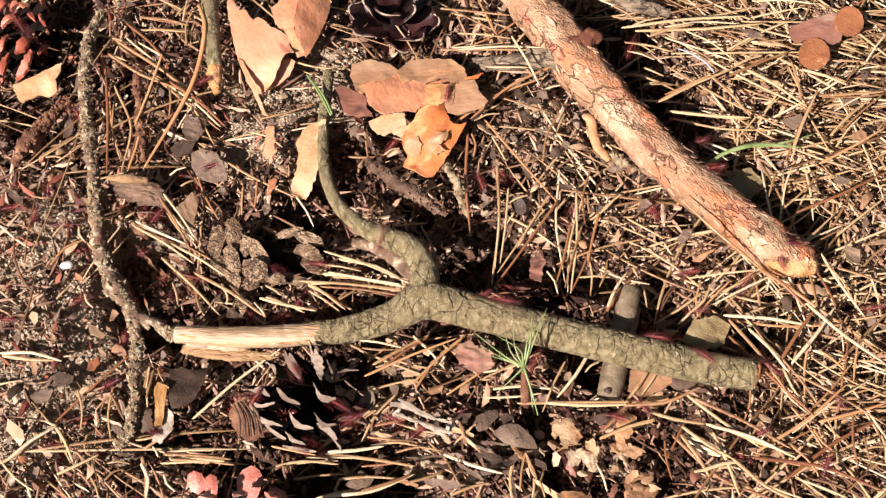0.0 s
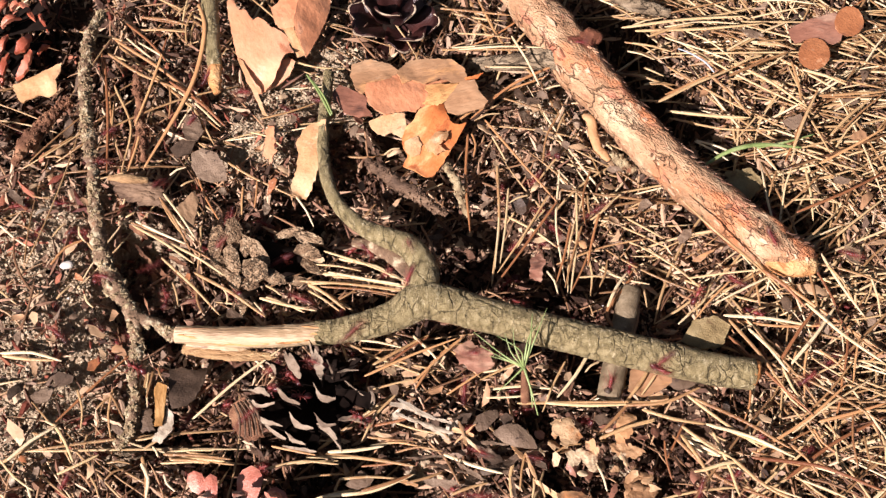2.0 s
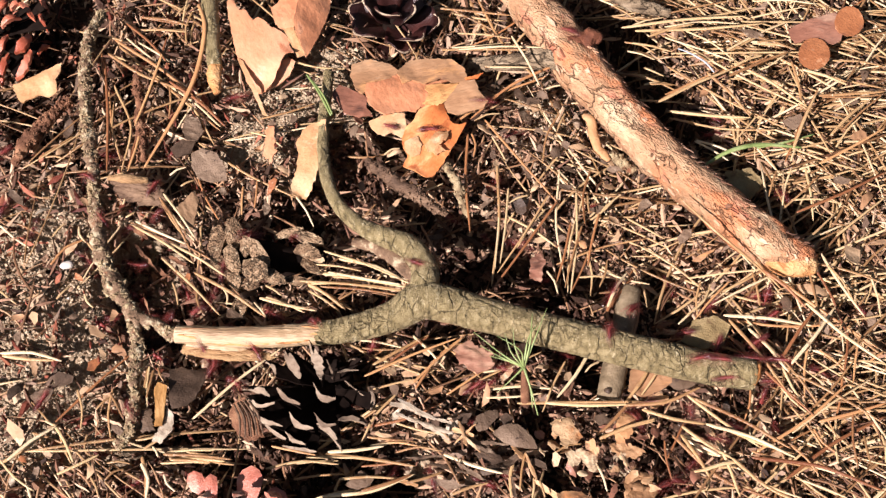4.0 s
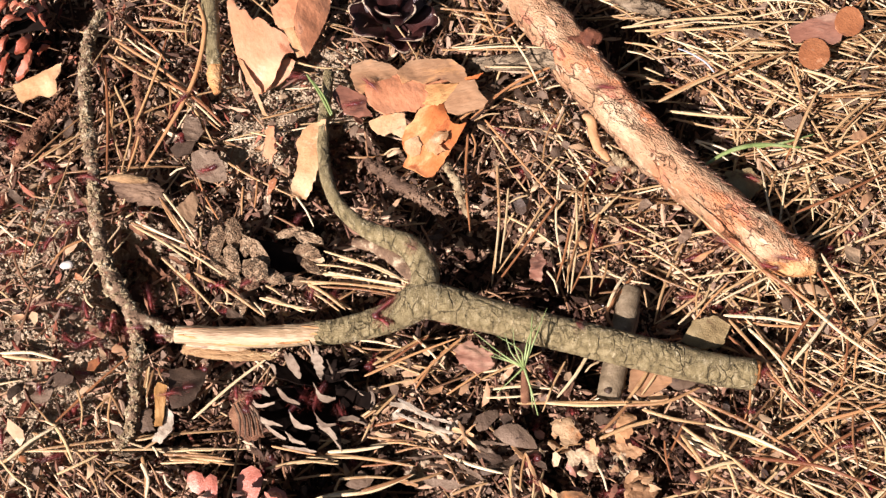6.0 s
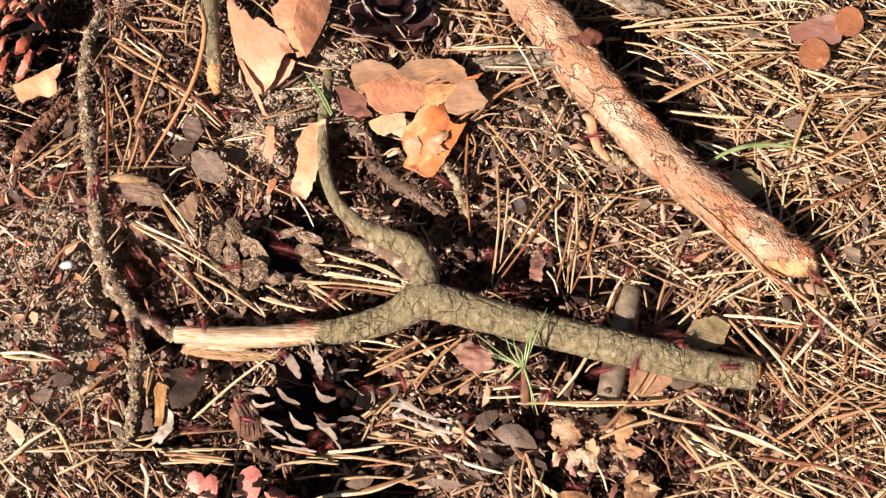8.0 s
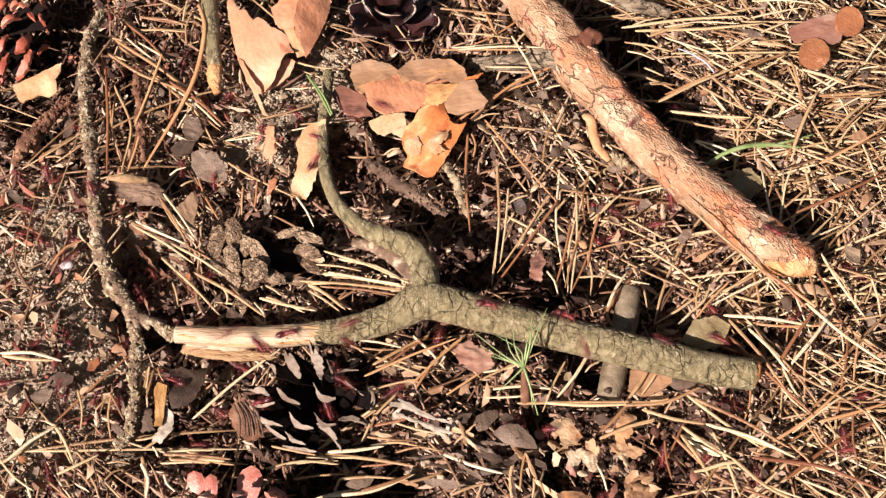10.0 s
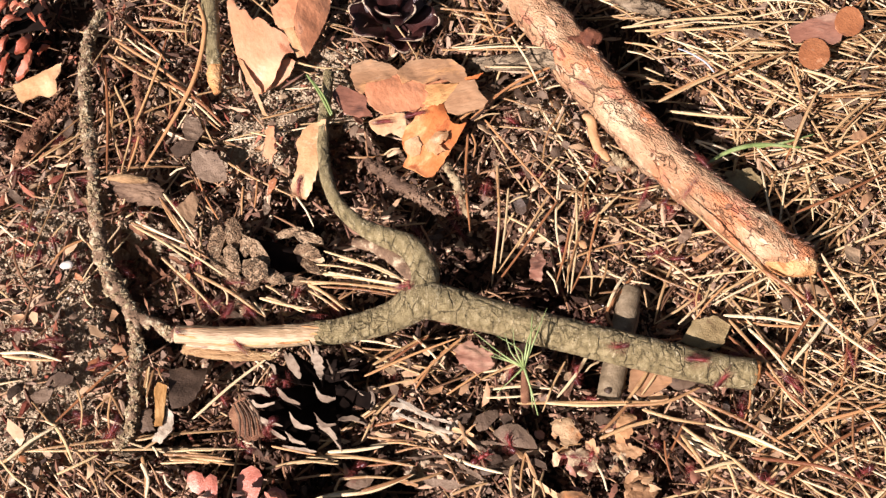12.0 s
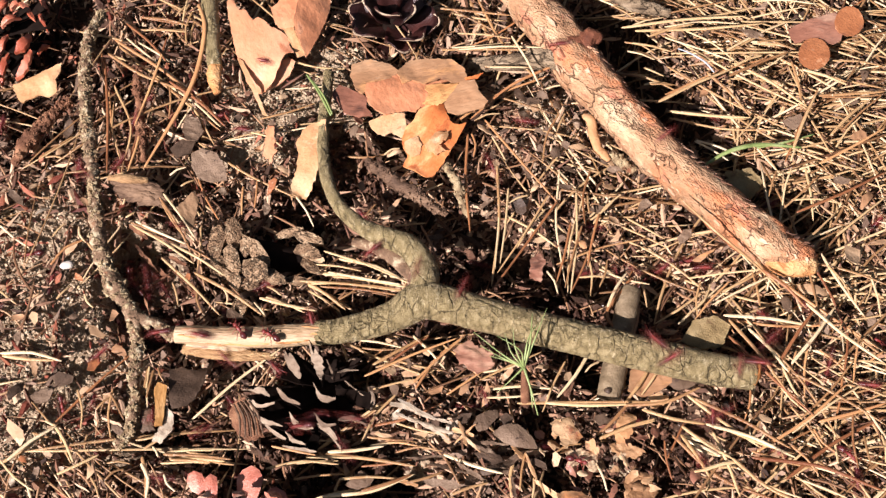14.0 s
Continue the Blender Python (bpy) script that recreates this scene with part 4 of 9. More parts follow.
    tube(geo, spline([(65.6, 114.4, 5, 2.2), (72.2, 108.3, 6, 2.8), (80.8, 105.4, 6, 2.7), (88.8, 103.4, 5, 1.6)], 0.5), 20, 0.85, rough_bark(0.0008, 0.003, 9.0))
    part("bark", geo, FISSURED, top)
    top = thing("curled_sliver", "curled cream sliver of bark beside the thick branch", "wood piece")
    geo = Geo()
    tube(geo, spline([(52.3, 53.2, 7, 1.0), (54.1, 50.4, 8, 1.9), (55.1, 44, 7, 1.6), (56.9, 39.2, 6, 1.8), (60.5, 34.4, 5, 0.9)], 0.5), 16, 0.6, rough_bark(0.0006, 0.003, 4.0))
    part("sliver", geo, CREAM, top)
    crusty("lichen_twig", [(61.7, 38.6, 4, 1.2), (64.9, 33.4, 5, 2.0), (69.3, 30.1, 4, 1.2)], LICHEN, "short twig crusted with grey lichen", "twig", 52, nodules=700)


def shredded_wood(look, mat, rows):
    """Torn flat strips of wood: rows of two ends, width and height (mm)."""
    top = thing("shredded_wood", look, "wood piece", "torn wood")
    for k, (x1, y1, x2, y2, w, z) in enumerate(rows):
        r2 = np.random.default_rng(k + int(abs(x1)) * 7)
        run = math.hypot(x2 - x1, y2 - y1)
        ux, uy = (x2 - x1) / run, (y2 - y1) / run
        n = max(4, int(run / 2.2))
        near, far = [], []
        for i in range(n + 1):
            t, g = i / n, w * 0.5 * (0.35 + 0.65 * math.sin(math.pi * (0.08 + 0.84 * i / n)))
            x, y = x1 + (x2 - x1) * t, y1 + (y2 - y1) * t
            g1, g2 = g * r2.uniform(0.5, 1.3), g * r2.uniform(0.5, 1.3)
            near.append((x - uy * g1, y + ux * g1))
            far.append((x + uy * g2, y - ux * g2))
        turn = math.degrees(math.atan2(uy, ux))
        geo = plate(near + far[::-1], r2.uniform(0.5, 0.9), 0.0, (r2.normal(0, 0.15), r2.normal(0, 0.15)), z, k + 140, 0.22, 0.5, 0.8, 0.4, folds=(((x1 + x2) / 2, (y1 + y2) / 2, turn, r2.normal(0, 0.4)),), grain=turn)
        part("strip", geo, mat, top)


sticks()
shredded_wood("red-brown shreds of rotten wood beside a crusty twig", RED_BARK, [(-108.6, 0.3, -103.1, -6.5, 1.6, 3), (-105.7, -2.8, -99.7, -10.5, 1.5, 2), (-102.6, -6.8, -95.3, -12.2, 1.4, 1), (-112.2, 8.1, -103.8, 1.6, 1.5, 4), (-101, -14.4, -95.1, -10.4, 1, 1), (-103.9, -17.9, -101.1, -25.8, 0.6, 0), (-95.7, -4.9, -89.5, -8.3, 1.2, 3), (-94.4, -10, -87.3, -15.6, 1.3, 2), (-91.5, -13.4, -85.6, -19, 1.2, 2), (-94.7, -18.4, -91.2, -23.9, 0.8, 1), (-86.8, -15.1, -83.8, -22.8, 1, 3)])
shredded_wood("grey-white weathered strips of shredded wood", PALE_WOOD, ((-17.2, -62, -7.1, -65.5, 1.8, 8), (-14.5, -60.8, -2.5, -68.9, 1.4, 9), (-11.3, -66.7, 3.3, -72.5, 1.8, 7), (-9, -65.2, 2.9, -69.8, 1.2, 8), (-15.4, -64.7, -8, -68.2, 1, 6), (-6.2, -69, 2, -74.1, 1, 6)))
shredded_wood("torn brown and grey wood strips beside a dry leaf", GREY_CHIP, ((10.5, -74.1, 21, -76.4, 1.4, 6), (9.5, -75.6, 17.4, -80.4, 1.6, 4), (-15.2, -79.5, 2.9, -78.3, 1, 3), (-7.9, -86.3, 8.3, -88.6, 2.8, 2), (4.7, -81.7, 13.6, -87, 1.2, 4), (17.4, -81.4, 24.5, -86.3, 1.6, 3), (-4.3, -81, 8.3, -84, 1.2, 3), (21.7, -85.9, 22.7, -93.3, 1.2, 5)))
shredded_wood("pale cream scraps of torn wood", CREAM, ((2.9, -71.4, 9.8, -73.3, 1.2, 8), (5.1, -68.7, 7.5, -77.6, 1, 9), (4, -75.6, 10.5, -69.8, 1, 8), (6.5, -72.9, 11.9, -78.7, 0.8, 7), (22, -76, 27.2, -80.8, 1.4, 5), (26.5, -78.5, 29.8, -87, 1.2, 4), (29, -86.7, 36.8, -92.6, 1.6, 3), (-16.9, -86.3, -7.9, -88.9, 1.8, 4)))


# ---- bark pieces ----
def bark_piece(outline, mat, label, thick=1.0, bulge=0.5, tilt=(0, 0), z=4.0, name="bark_piece", seed=0, jag=0.5, rumple=0.5, group="", roll=(0, 0), smooth=True, curl=0.4, grain=None):
    solid(name, plate(outline, thick, bulge * 0.6, tilt, z, seed, jag, rumple, 0.8, roll=roll, curl=curl, grain=grain), mat, label, "bark", group, smooth=smooth)


def torn_scraps(rows, mat, label, seed):
    """Small curled scraps standing at all angles; rows of x, y, height and size (mm)."""
    r2 = np.random.default_rng(seed)
    for i, (x, y, z, size) in enumerate(rows):
        a0, n, ratio = r2.uniform(0, 6.283), int(r2.integers(6, 10)), r2.uniform(0.35, 0.75)
        ca, sa = math.cos(a0), math.sin(a0)
        ring = []
        for q in np.linspace(0, 6.283, n, endpoint=False):
            u, v = size * math.cos(q) * r2.uniform(0.65, 1.15), size * ratio * math.sin(q) * r2.uniform(0.6, 1.2)
            ring.append((x + u * ca - v * sa, y + u * sa + v * ca))
        fold = ((x + r2.normal(0, 0.6), y + r2.normal(0, 0.6), math.degrees(a0), r2.normal(0, 0.9)),)
        solid("bark_scrap", plate(ring, r2.uniform(0.4, 0.7), 0.3, (r2.normal(0, 0.35), r2.normal(0, 0.35)), z, seed + i, 0.5, 1.2, 0.8, curl=1.0, folds=fold, grain=math.degrees(a0)), mat, label, "bark", "torn scraps")


def bark_pieces():
    salmon = "smooth salmon-orange flake of pine bark"
    bark_piece([(-84, 110.9), (-84.2, 105.4), (-82.9, 98.4), (-80.9, 90), (-78.7, 81.8), (-76.6, 75.8), (-73.5, 69.4), (-70.5, 66), (-66.6, 65.2), (-64.3, 67.3), (-62.4, 71.5), (-60.6, 75.8), (-59, 78.8), (-56.3, 79), (-58.2, 83.4), (-59.1, 87.2), (-60.8, 89.4), (-63.7, 91.4), (-66.4, 93), (-69.2, 96.1), (-71.5, 97.8), (-73.2, 96.4), (-74.9, 99.2), (-76.9, 102.3), (-79.5, 102.6), (-81.2, 106.3), (-82.2, 110.9)], ORANGE, salmon, 0.9, 0.5, (0.13, 0.06), 9, seed=1, rumple=0.5, jag=0.18, roll=(110, 1.6), grain=115)
    bark_piece([(-61, 78.2), (-58.5, 79.8), (-55.9, 78.2), (-58.1, 72.8), (-62.6, 69.1), (-66.3, 67.5), (-64.4, 70.1), (-62.9, 73.9)], ORANGE, "shaded turned-under end of a salmon bark flake", 0.8, 0.2, (0.0, 0.3), 5.5, seed=61, jag=0.15, curl=0.1)
    bark_piece([(-78, 78.8), (-75.8, 77.7), (-73.2, 72.3), (-69.4, 63.8), (-66.6, 56.6), (-65.3, 53.7), (-66.9, 54.5), (-70.3, 61.7), (-73.8, 69.1)], CREAM, "narrow pale bark splinter", 0.8, 0.3, (0, 0.1), 7.5, seed=3, jag=0.1, curl=0.1)
    bark_piece([(-66.9, 102.6), (-64.4, 104.6), (-62.5, 109.4), (-55.8, 110), (-55.8, 103.7), (-56.8, 96.9), (-57.1, 91.9), (-58.1, 90.8), (-60.8, 91.9), (-62.8, 92.5), (-64.7, 95.3)], ORANGE, salmon, 0.9, 0.4, (0.12, -0.03), 10, seed=2, rumple=0.5, jag=0.16, curl=0.25, grain=100)
    bark_piece([(-55.8, 110), (-44.1, 110), (-44.2, 103.1), (-45.6, 96.4), (-47.3, 90.3), (-49, 84.8), (-50.3, 81), (-51.9, 78.5), (-54.4, 84.8), (-56.6, 90.5), (-57, 93.6), (-56.5, 99.8), (-55.9, 104.9)], ORANGE, salmon + " with a folded edge", 0.9, 0.5, (-0.45, 0.0), 10, seed=14, rumple=0.5, jag=0.14, curl=0.25, roll=(75, 1.0), grain=80)
    bark_piece([(-61.9, 93.3), (-59, 92.2), (-57.2, 92.2), (-54.7, 85.6), (-52, 79.3), (-54.9, 78.2), (-57.4, 83.4), (-59.9, 88.9)], CREAM, "pale tan fold of bark on a salmon flake", 0.8, 0.3, (0.15, 0.05), 10, seed=41, jag=0.12, curl=0.15, grain=110)
    bark_piece([(-34.5, 77.4), (-29.2, 79.3), (-20.1, 77.1), (-16.7, 73.9), (-17.2, 69.9), (-19.9, 67), (-25.2, 66.4), (-30.2, 63), (-32.8, 65.1), (-35, 72)], GREY_TAN, "grey-brown flat bark flake", 1.0, 0.3, z=7, seed=4, rumple=0.6, jag=0.25, curl=0.3, grain=10)
    # this flake's shade is painted by the darker bark colour
    bark_piece([(-41.6, 64), (-39.2, 68.8), (-33.2, 65.8), (-28, 62.9), (-28.7, 58.2), (-26.1, 54.9), (-31.1, 53.8), (-36.2, 55.6), (-39.2, 58.8)], SHADE_FLAKE, "small pinkish-brown bark flake, shade put into its colour", 0.8, 0.3, z=5, seed=48, jag=0.2, curl=0.3)
    bark_piece([(-28.3, 65.3), (-24.9, 66.1), (-19.9, 67.9), (-17.2, 71.1), (-12.6, 74.6), (-3, 75.1), (6, 71.9), (9.3, 68.7), (5.9, 65.6), (3.4, 61.9), (0.4, 57.7), (-5, 55.7), (-8.4, 56.4), (-10, 54.1), (-12.9, 54.6), (-17.5, 53.4), (-21.2, 51.1), (-25, 53.1), (-27.8, 56.7), (-29, 61.4)], ORANGE, "broad pinkish-orange bark flake with tan streaks", 0.9, 0.5, (-0.14, 0.0), 8.3, seed=5, jag=0.22, rumple=0.7, roll=(10, 1.0), curl=0.25, grain=15)
    bark_piece([(-17.4, 70.3), (-12.8, 76.8), (-5.1, 77.6), (3.4, 77.3), (7.9, 73.3), (9.1, 68.5), (4.6, 66.4), (-0.8, 68.5), (-6.7, 66.1), (-11.8, 67.7), (-15.2, 65.9)], GREY_TAN, "tan-brown bark layer over a pinkish one", 0.8, 0.4, (0, 0.06), 9.3, seed=42, jag=0.25, rumple=0.6, curl=0.25, grain=20)
    bark_piece([(-6.7, 64.2), (-1.9, 65.5), (1.7, 64.9), (6.3, 65.7), (4, 61.3), (0.4, 57.1), (-3.8, 55.6), (-7.7, 56.9), (-5.7, 60.2)], YELLOW_BARK, "yellowish inner layer of a torn bark flake", 0.6, 0.3, (0, 0.08), 9.7, seed=43, jag=0.4, rumple=0.7, curl=0.3, grain=20)
    bark_piece([(8.1, 69.3), (11.5, 70.1), (15.3, 71.7), (13.1, 68.7), (9.7, 66.6)], RED_ORANGE, "thin pointed orange bark splinter", 0.7, 0.2, (0, 0.05), 8.8, seed=44, jag=0.15, curl=0.2)
    bark_piece([(0.4, 56.6), (3.4, 61), (6.5, 65.7), (11.8, 66.5), (13.4, 61.3), (16.7, 57.4), (15, 54.3), (10, 53.3), (5.4, 51.8), (1.7, 52.8)], GREY_TAN, "small tan-grey bark flake lying on an orange one", 0.9, 0.3, (0, 0.1), 10.3, seed=6, jag=0.16, curl=0.2, grain=-10)
    bark_piece([(-27.3, 50.6), (-23.4, 51.9), (-19.2, 53.4), (-14.2, 53.7), (-13.5, 48.6), (-14.1, 42.2), (-16.1, 44), (-18.7, 45.5), (-21.5, 44), (-24, 45), (-26.2, 47)], CREAM, "small pale orange bark flake", 0.8, 0.3, (0, 0.1), 7.2, seed=7, jag=0.25, curl=0.3, grain=20)
    bark_piece([(-9, 54.5), (-4.6, 57.6), (0.2, 57.1), (1.3, 53.5), (2.7, 49.4), (5.8, 47.8), (8.7, 48.4), (6.6, 44.3), (3.7, 38.8), (0.4, 32.4), (-3.2, 27), (-6.5, 25.8), (-9.3, 27.7), (-12.6, 29.4), (-14.5, 30.7), (-12.7, 34.8), (-14.6, 38.8), (-15.1, 42.8), (-13.5, 47.8), (-11, 49.9)], RED_ORANGE, "bright rust-orange torn bark flake", 0.9, 0.6, (0.02, 0.1), 8.2, seed=8, jag=0.22, rumple=0.7, roll=(60, 1.2), curl=0.3, grain=60)
    bark_piece([(-14, 40.1), (-9.5, 42.6), (-7.4, 38.6), (-8.6, 34.7), (-11.8, 33.7), (-13.5, 36.1)], CREAM, "pale ochre layer on a rust-orange flake", 0.5, 0.2, (0, 0.1), 8.9, seed=63, jag=0.35, curl=0.3)
    bark_piece([(-6.6, 38.3), (-2.9, 43.3), (2.1, 44.3), (1.4, 40.8), (-1.6, 37.8), (1.2, 35.8), (-2.4, 34.3), (-5.5, 35.3)], CREAM, "curled cream scrap on a rust-orange flake", 0.5, 0.5, (0, 0.15), 9.6, seed=45, jag=0.4, rumple=0.7, curl=0.5)
    bark_piece([(-49.5, 46.8), (-42.8, 48.9), (-42.8, 43.8), (-43.9, 36.3), (-44.9, 29), (-46.6, 21.2), (-49, 17.4), (-53.5, 18.6), (-54.6, 23.1), (-52.8, 28.5), (-52.4, 35.3), (-53.5, 39.8), (-51.6, 43.8)], CREAM, "long cream-orange bark strip", 0.8, 0.4, (0.08, 0.08), 8, seed=9, rumple=0.6, jag=0.25, curl=0.3, grain=75)
    bark_piece([(-64.8, 49.5), (-62.2, 48.5), (-61.1, 37.9), (-62.9, 33.4), (-65.8, 37.4)], ORANGE, "small orange bark strip", 0.8, 0.4, (0.1, 0.1), 5, seed=10)
    bark_piece([(-162, 67.5), (-157.5, 70.4), (-151.6, 73.3), (-143.9, 76.3), (-144.6, 72.5), (-145.6, 69.1), (-144.6, 63.8), (-147.6, 62.7), (-150.8, 63.8), (-154.7, 62.2), (-157.9, 60.9), (-160.1, 63.8)], CREAM, salmon + " beside a cone", 0.9, 0.4, (0.1, 0.15), 6, seed=11, rumple=1.2, jag=0.25, grain=25)
    bark_piece([(132.6, 93.4), (138.9, 96.8), (145.9, 99.6), (152.9, 102.5), (154.4, 95.4), (152.9, 88.5), (149.3, 86.2), (144.2, 87.9), (138.8, 88.5), (134.9, 86.8)], SHADE_FLAKE, "red-brown papery bark flake with pale scratches", 0.5, 0.2, z=7.5, seed=12, jag=0.2, curl=0.15)
    bark_piece([(146.8, 80.4), (145.9, 77.1), (143.7, 74.4), (141, 72.9), (138.4, 72.9), (136.1, 74.4), (134.7, 77.1), (134.8, 80.4), (136, 83.8), (137.9, 86.5), (140.5, 88), (143.2, 88), (145.3, 86.5), (146.5, 83.8)], DULL_ORANGE, "rounded rust-orange bark flake", 0.5, 0.3, z=9, seed=13, jag=0.05, rumple=0.3, curl=0.1)
    bark_piece([(162.2, 96.1), (161.3, 92.9), (159.2, 90.3), (156.6, 88.9), (154.2, 88.9), (152, 90.3), (150.7, 92.9), (150.9, 96.1), (152.1, 99.3), (154, 101.9), (156.4, 103.4), (159, 103.4), (160.9, 101.9), (161.9, 99.3)], DULL_ORANGE, "rounded rust-orange bark flake", 0.5, 0.3, z=9, seed=14, jag=0.05, rumple=0.3, curl=0.1)
    bark_piece([(3, -40.7), (8.7, -38.6), (15.8, -43.4), (16.4, -49.6), (11.4, -51.7), (5.2, -46.5)], SHADE_FLAKE, "pinkish-grey bark flake beside a seedling", 0.7, 0.4, (0.1, -0.1), 6, seed=15, jag=0.6, rumple=1.3, curl=0.9, smooth=False)
    bark_piece([(15.9, -72.9), (18.1, -70.8), (20.7, -69.7), (24.3, -69.7), (27.2, -72), (29.1, -74.7), (30.2, -77.2), (26.6, -77.5), (22.7, -77), (19.5, -75.8)], GREY_CHIP, "dark grey pointed dry leaf scale with a curled edge", 0.6, 0.6, (0, 0.1), 8, "dry_leaf", 16, 0.1, 0.4, roll=(-25, 1.2))
    bark_piece([(9.5, -69.6), (11.3, -66.3), (14.3, -64.7), (17.6, -64.5), (18.3, -66.5), (16, -68.9), (14.2, -71.2), (11.6, -72)], GREY_CHIP, "dark grey lobed scrap of leaf", 0.6, 0.5, z=7.5, seed=17, jag=0.2)
    bark_piece([(9.8, -77.9), (13.8, -77.5), (18.1, -78.7), (19.5, -81), (15.9, -82.1), (12.3, -81)], DARK_CHIP, "dark grey flat scrap under a dry leaf", 0.6, 0.3, z=4, seed=64, jag=0.3)
    bark_piece([(18.3, -66.3), (20.6, -64.7), (22.7, -66.3), (22.1, -69), (19.4, -69)], DARK_CHIP, "dark grey curved scale in shade", 0.6, 0.5, z=6, seed=65, jag=0.2)
    bark_piece([(-90.4, -49.6), (-87.2, -48.2), (-82.1, -48.6), (-79.8, -47), (-78.3, -47.6), (-78.6, -52.3), (-79.5, -56.7), (-80.9, -60.7), (-83.5, -63.1), (-87.8, -64.3), (-89.5, -58.7)], DARK_CHIP, "dark square scrap of bark or leaf standing beside a cone", 0.8, 0.4, (-0.2, -0.25), z=6, seed=18, jag=0.25, rumple=0.8, curl=0.4)
    bark_piece([(-94, -57.6), (-93, -55.4), (-89.9, -56.6), (-90, -62.6), (-90.5, -69.5), (-93, -69.8), (-93.2, -63.6)], OCHRE, "ochre bark splinter standing beside a cone", 1.4, 0.3, (-0.1, 0.2), 8, seed=19, jag=0.1)
    bark_piece([(-89.7, -61.5), (-87.6, -65.9), (-87.6, -71.4), (-90.3, -74.7), (-93.6, -74.3), (-91.4, -70), (-90, -65.9)], PALE_WOOD, "pale torn scrap of wood beside a splinter", 0.8, 0.3, z=6, seed=66, jag=0.4)
    bark_piece([(-98.8, -64.3), (-94.9, -63.1), (-93.3, -70.2), (-97.3, -71)], GREY_CHIP, "small grey bark chip", 0.9, 0.5, z=5, seed=20)
    bark_piece([(-91.8, 37.4), (-88.1, 39.4), (-82.5, 36.9), (-78.7, 30.9), (-77.9, 26.1), (-83.1, 25.3), (-88.6, 27.3), (-91.5, 32.4)], GREY_CHIP, "grey-brown flat bark chip", 0.8, 0.2, (0.1, 0.15), 5, seed=21, jag=0.12)
    bark_piece([(-95.4, 54.4), (-90.6, 53.1), (-88.4, 47.4), (-90.5, 43.4), (-94.2, 42.9), (-96.4, 47.9)], GREY_CHIP, "grey flat bark chip with a split edge", 0.8, 0.2, z=5, seed=22, jag=0.15)
    bark_piece([(-100.6, 41.2), (-96.5, 45.3), (-91.3, 43.8), (-92.5, 38.7), (-97.7, 36.7)], DARK_CHIP, "dark grey bark chip in a hollow", 0.8, 0.2, z=3, seed=23, jag=0.15)
    bark_piece([(-94.1, 11.3), (-88.3, 18.8), (-86.6, 16), (-87.9, 4.8), (-89.9, 5.2)], TAN, "upright pale edge of a bark chip", 0.9, 0.4, (-0.4, 0.2), 8, seed=23)
    bark_piece([(79.8, -38.8), (84.3, -31.4), (92.2, -29.7), (96.9, -33.5), (93.4, -40.9), (86.1, -42.3)], OLIVE, "olive-yellow rounded bark chip", 1.4, 1.2, z=6, seed=24, jag=0.2)
    bark_piece([(72.7, -51.7), (85.5, -51.3), (81.7, -55.8), (76.7, -55.4)], GREY_CHIP, "grey bark chip under a stick", 1.4, 0.6, z=4, seed=25, jag=0.2)
    bark_piece([(34.8, -67.6), (37.8, -66.5), (40.8, -65.3), (43.1, -70), (45.3, -72.7), (42.1, -75.4), (39.1, -77.5), (37.8, -73.5), (35.4, -70.4)], LEAF_SCRAP, "orange-tan papery bark flake", 0.6, 0.4, z=5.5, seed=26, jag=0.6, rumple=1.3, curl=0.9)
    bark_piece([(38.7, -77.9), (44.6, -76.4), (48.1, -77.9), (50, -83.6), (47.4, -84.4), (44.4, -80.2), (41, -83.6)], LEAF_SCRAP, "torn cream strip of bark", 0.6, 0.4, z=5, seed=71, jag=0.6, rumple=0.9, curl=0.8)
    bark_piece([(55.5, -70.6), (57.3, -65.5), (60.8, -63.1), (62.8, -66.3), (61.5, -71.2), (58.5, -75.2), (55.6, -75.2)], CREAM, "light tan-brown papery bark flake", 0.6, 0.3, z=5, seed=27, jag=0.6, rumple=1.3, curl=0.9)
    bark_piece([(57.2, -87.8), (61.2, -82.5), (63.9, -85.1), (65.7, -86.4), (68, -91.1), (66.6, -95.2), (61.4, -94.1), (57.4, -95.2)], LEAF_SCRAP, "cream crumpled scrap of bark", 0.6, 0.4, z=5, seed=67, jag=0.6, rumple=1.3, curl=0.9)
    bark_piece([(54.1, -76.8), (57.5, -74.6), (61.8, -75.8), (65, -78.1), (60.7, -80), (56.4, -79.3)], LEAF_SCRAP, "tan torn bark scrap", 0.6, 0.4, z=4.5, seed=68, jag=0.6, rumple=1.3, curl=0.9)
    bark_piece([(60.7, -56.3), (62.8, -48.1), (68.8, -47.3), (74.4, -48.7), (77.1, -52.2), (71.9, -55.9), (66.1, -58.7)], GREY_TAN, "tan-brown bark flake under a forked stick", 0.7, 0.3, z=4, seed=69, jag=0.3)
    bark_piece([(67.6, -58.3), (71.1, -56.7), (74.3, -58.3), (72.5, -61.5), (68.4, -62.3)], CREAM, "small ochre scrap under a needle", 0.6, 0.4, z=4, seed=70, jag=0.4)
    bark_piece([(47.9, -66.7), (52.3, -64.3), (54.6, -67.2), (50.9, -69)], GREY_CHIP, "small grey bark chip", 0.9, 0.5, z=5, seed=28)
    bark_piece([(35.8, -91.5), (42, -90.7), (49, -93.9), (45.1, -99.4), (36.4, -97.5)], LEAF_SCRAP, "light brown papery bark flake", 0.7, 0.5, z=5, seed=30, smooth=False)
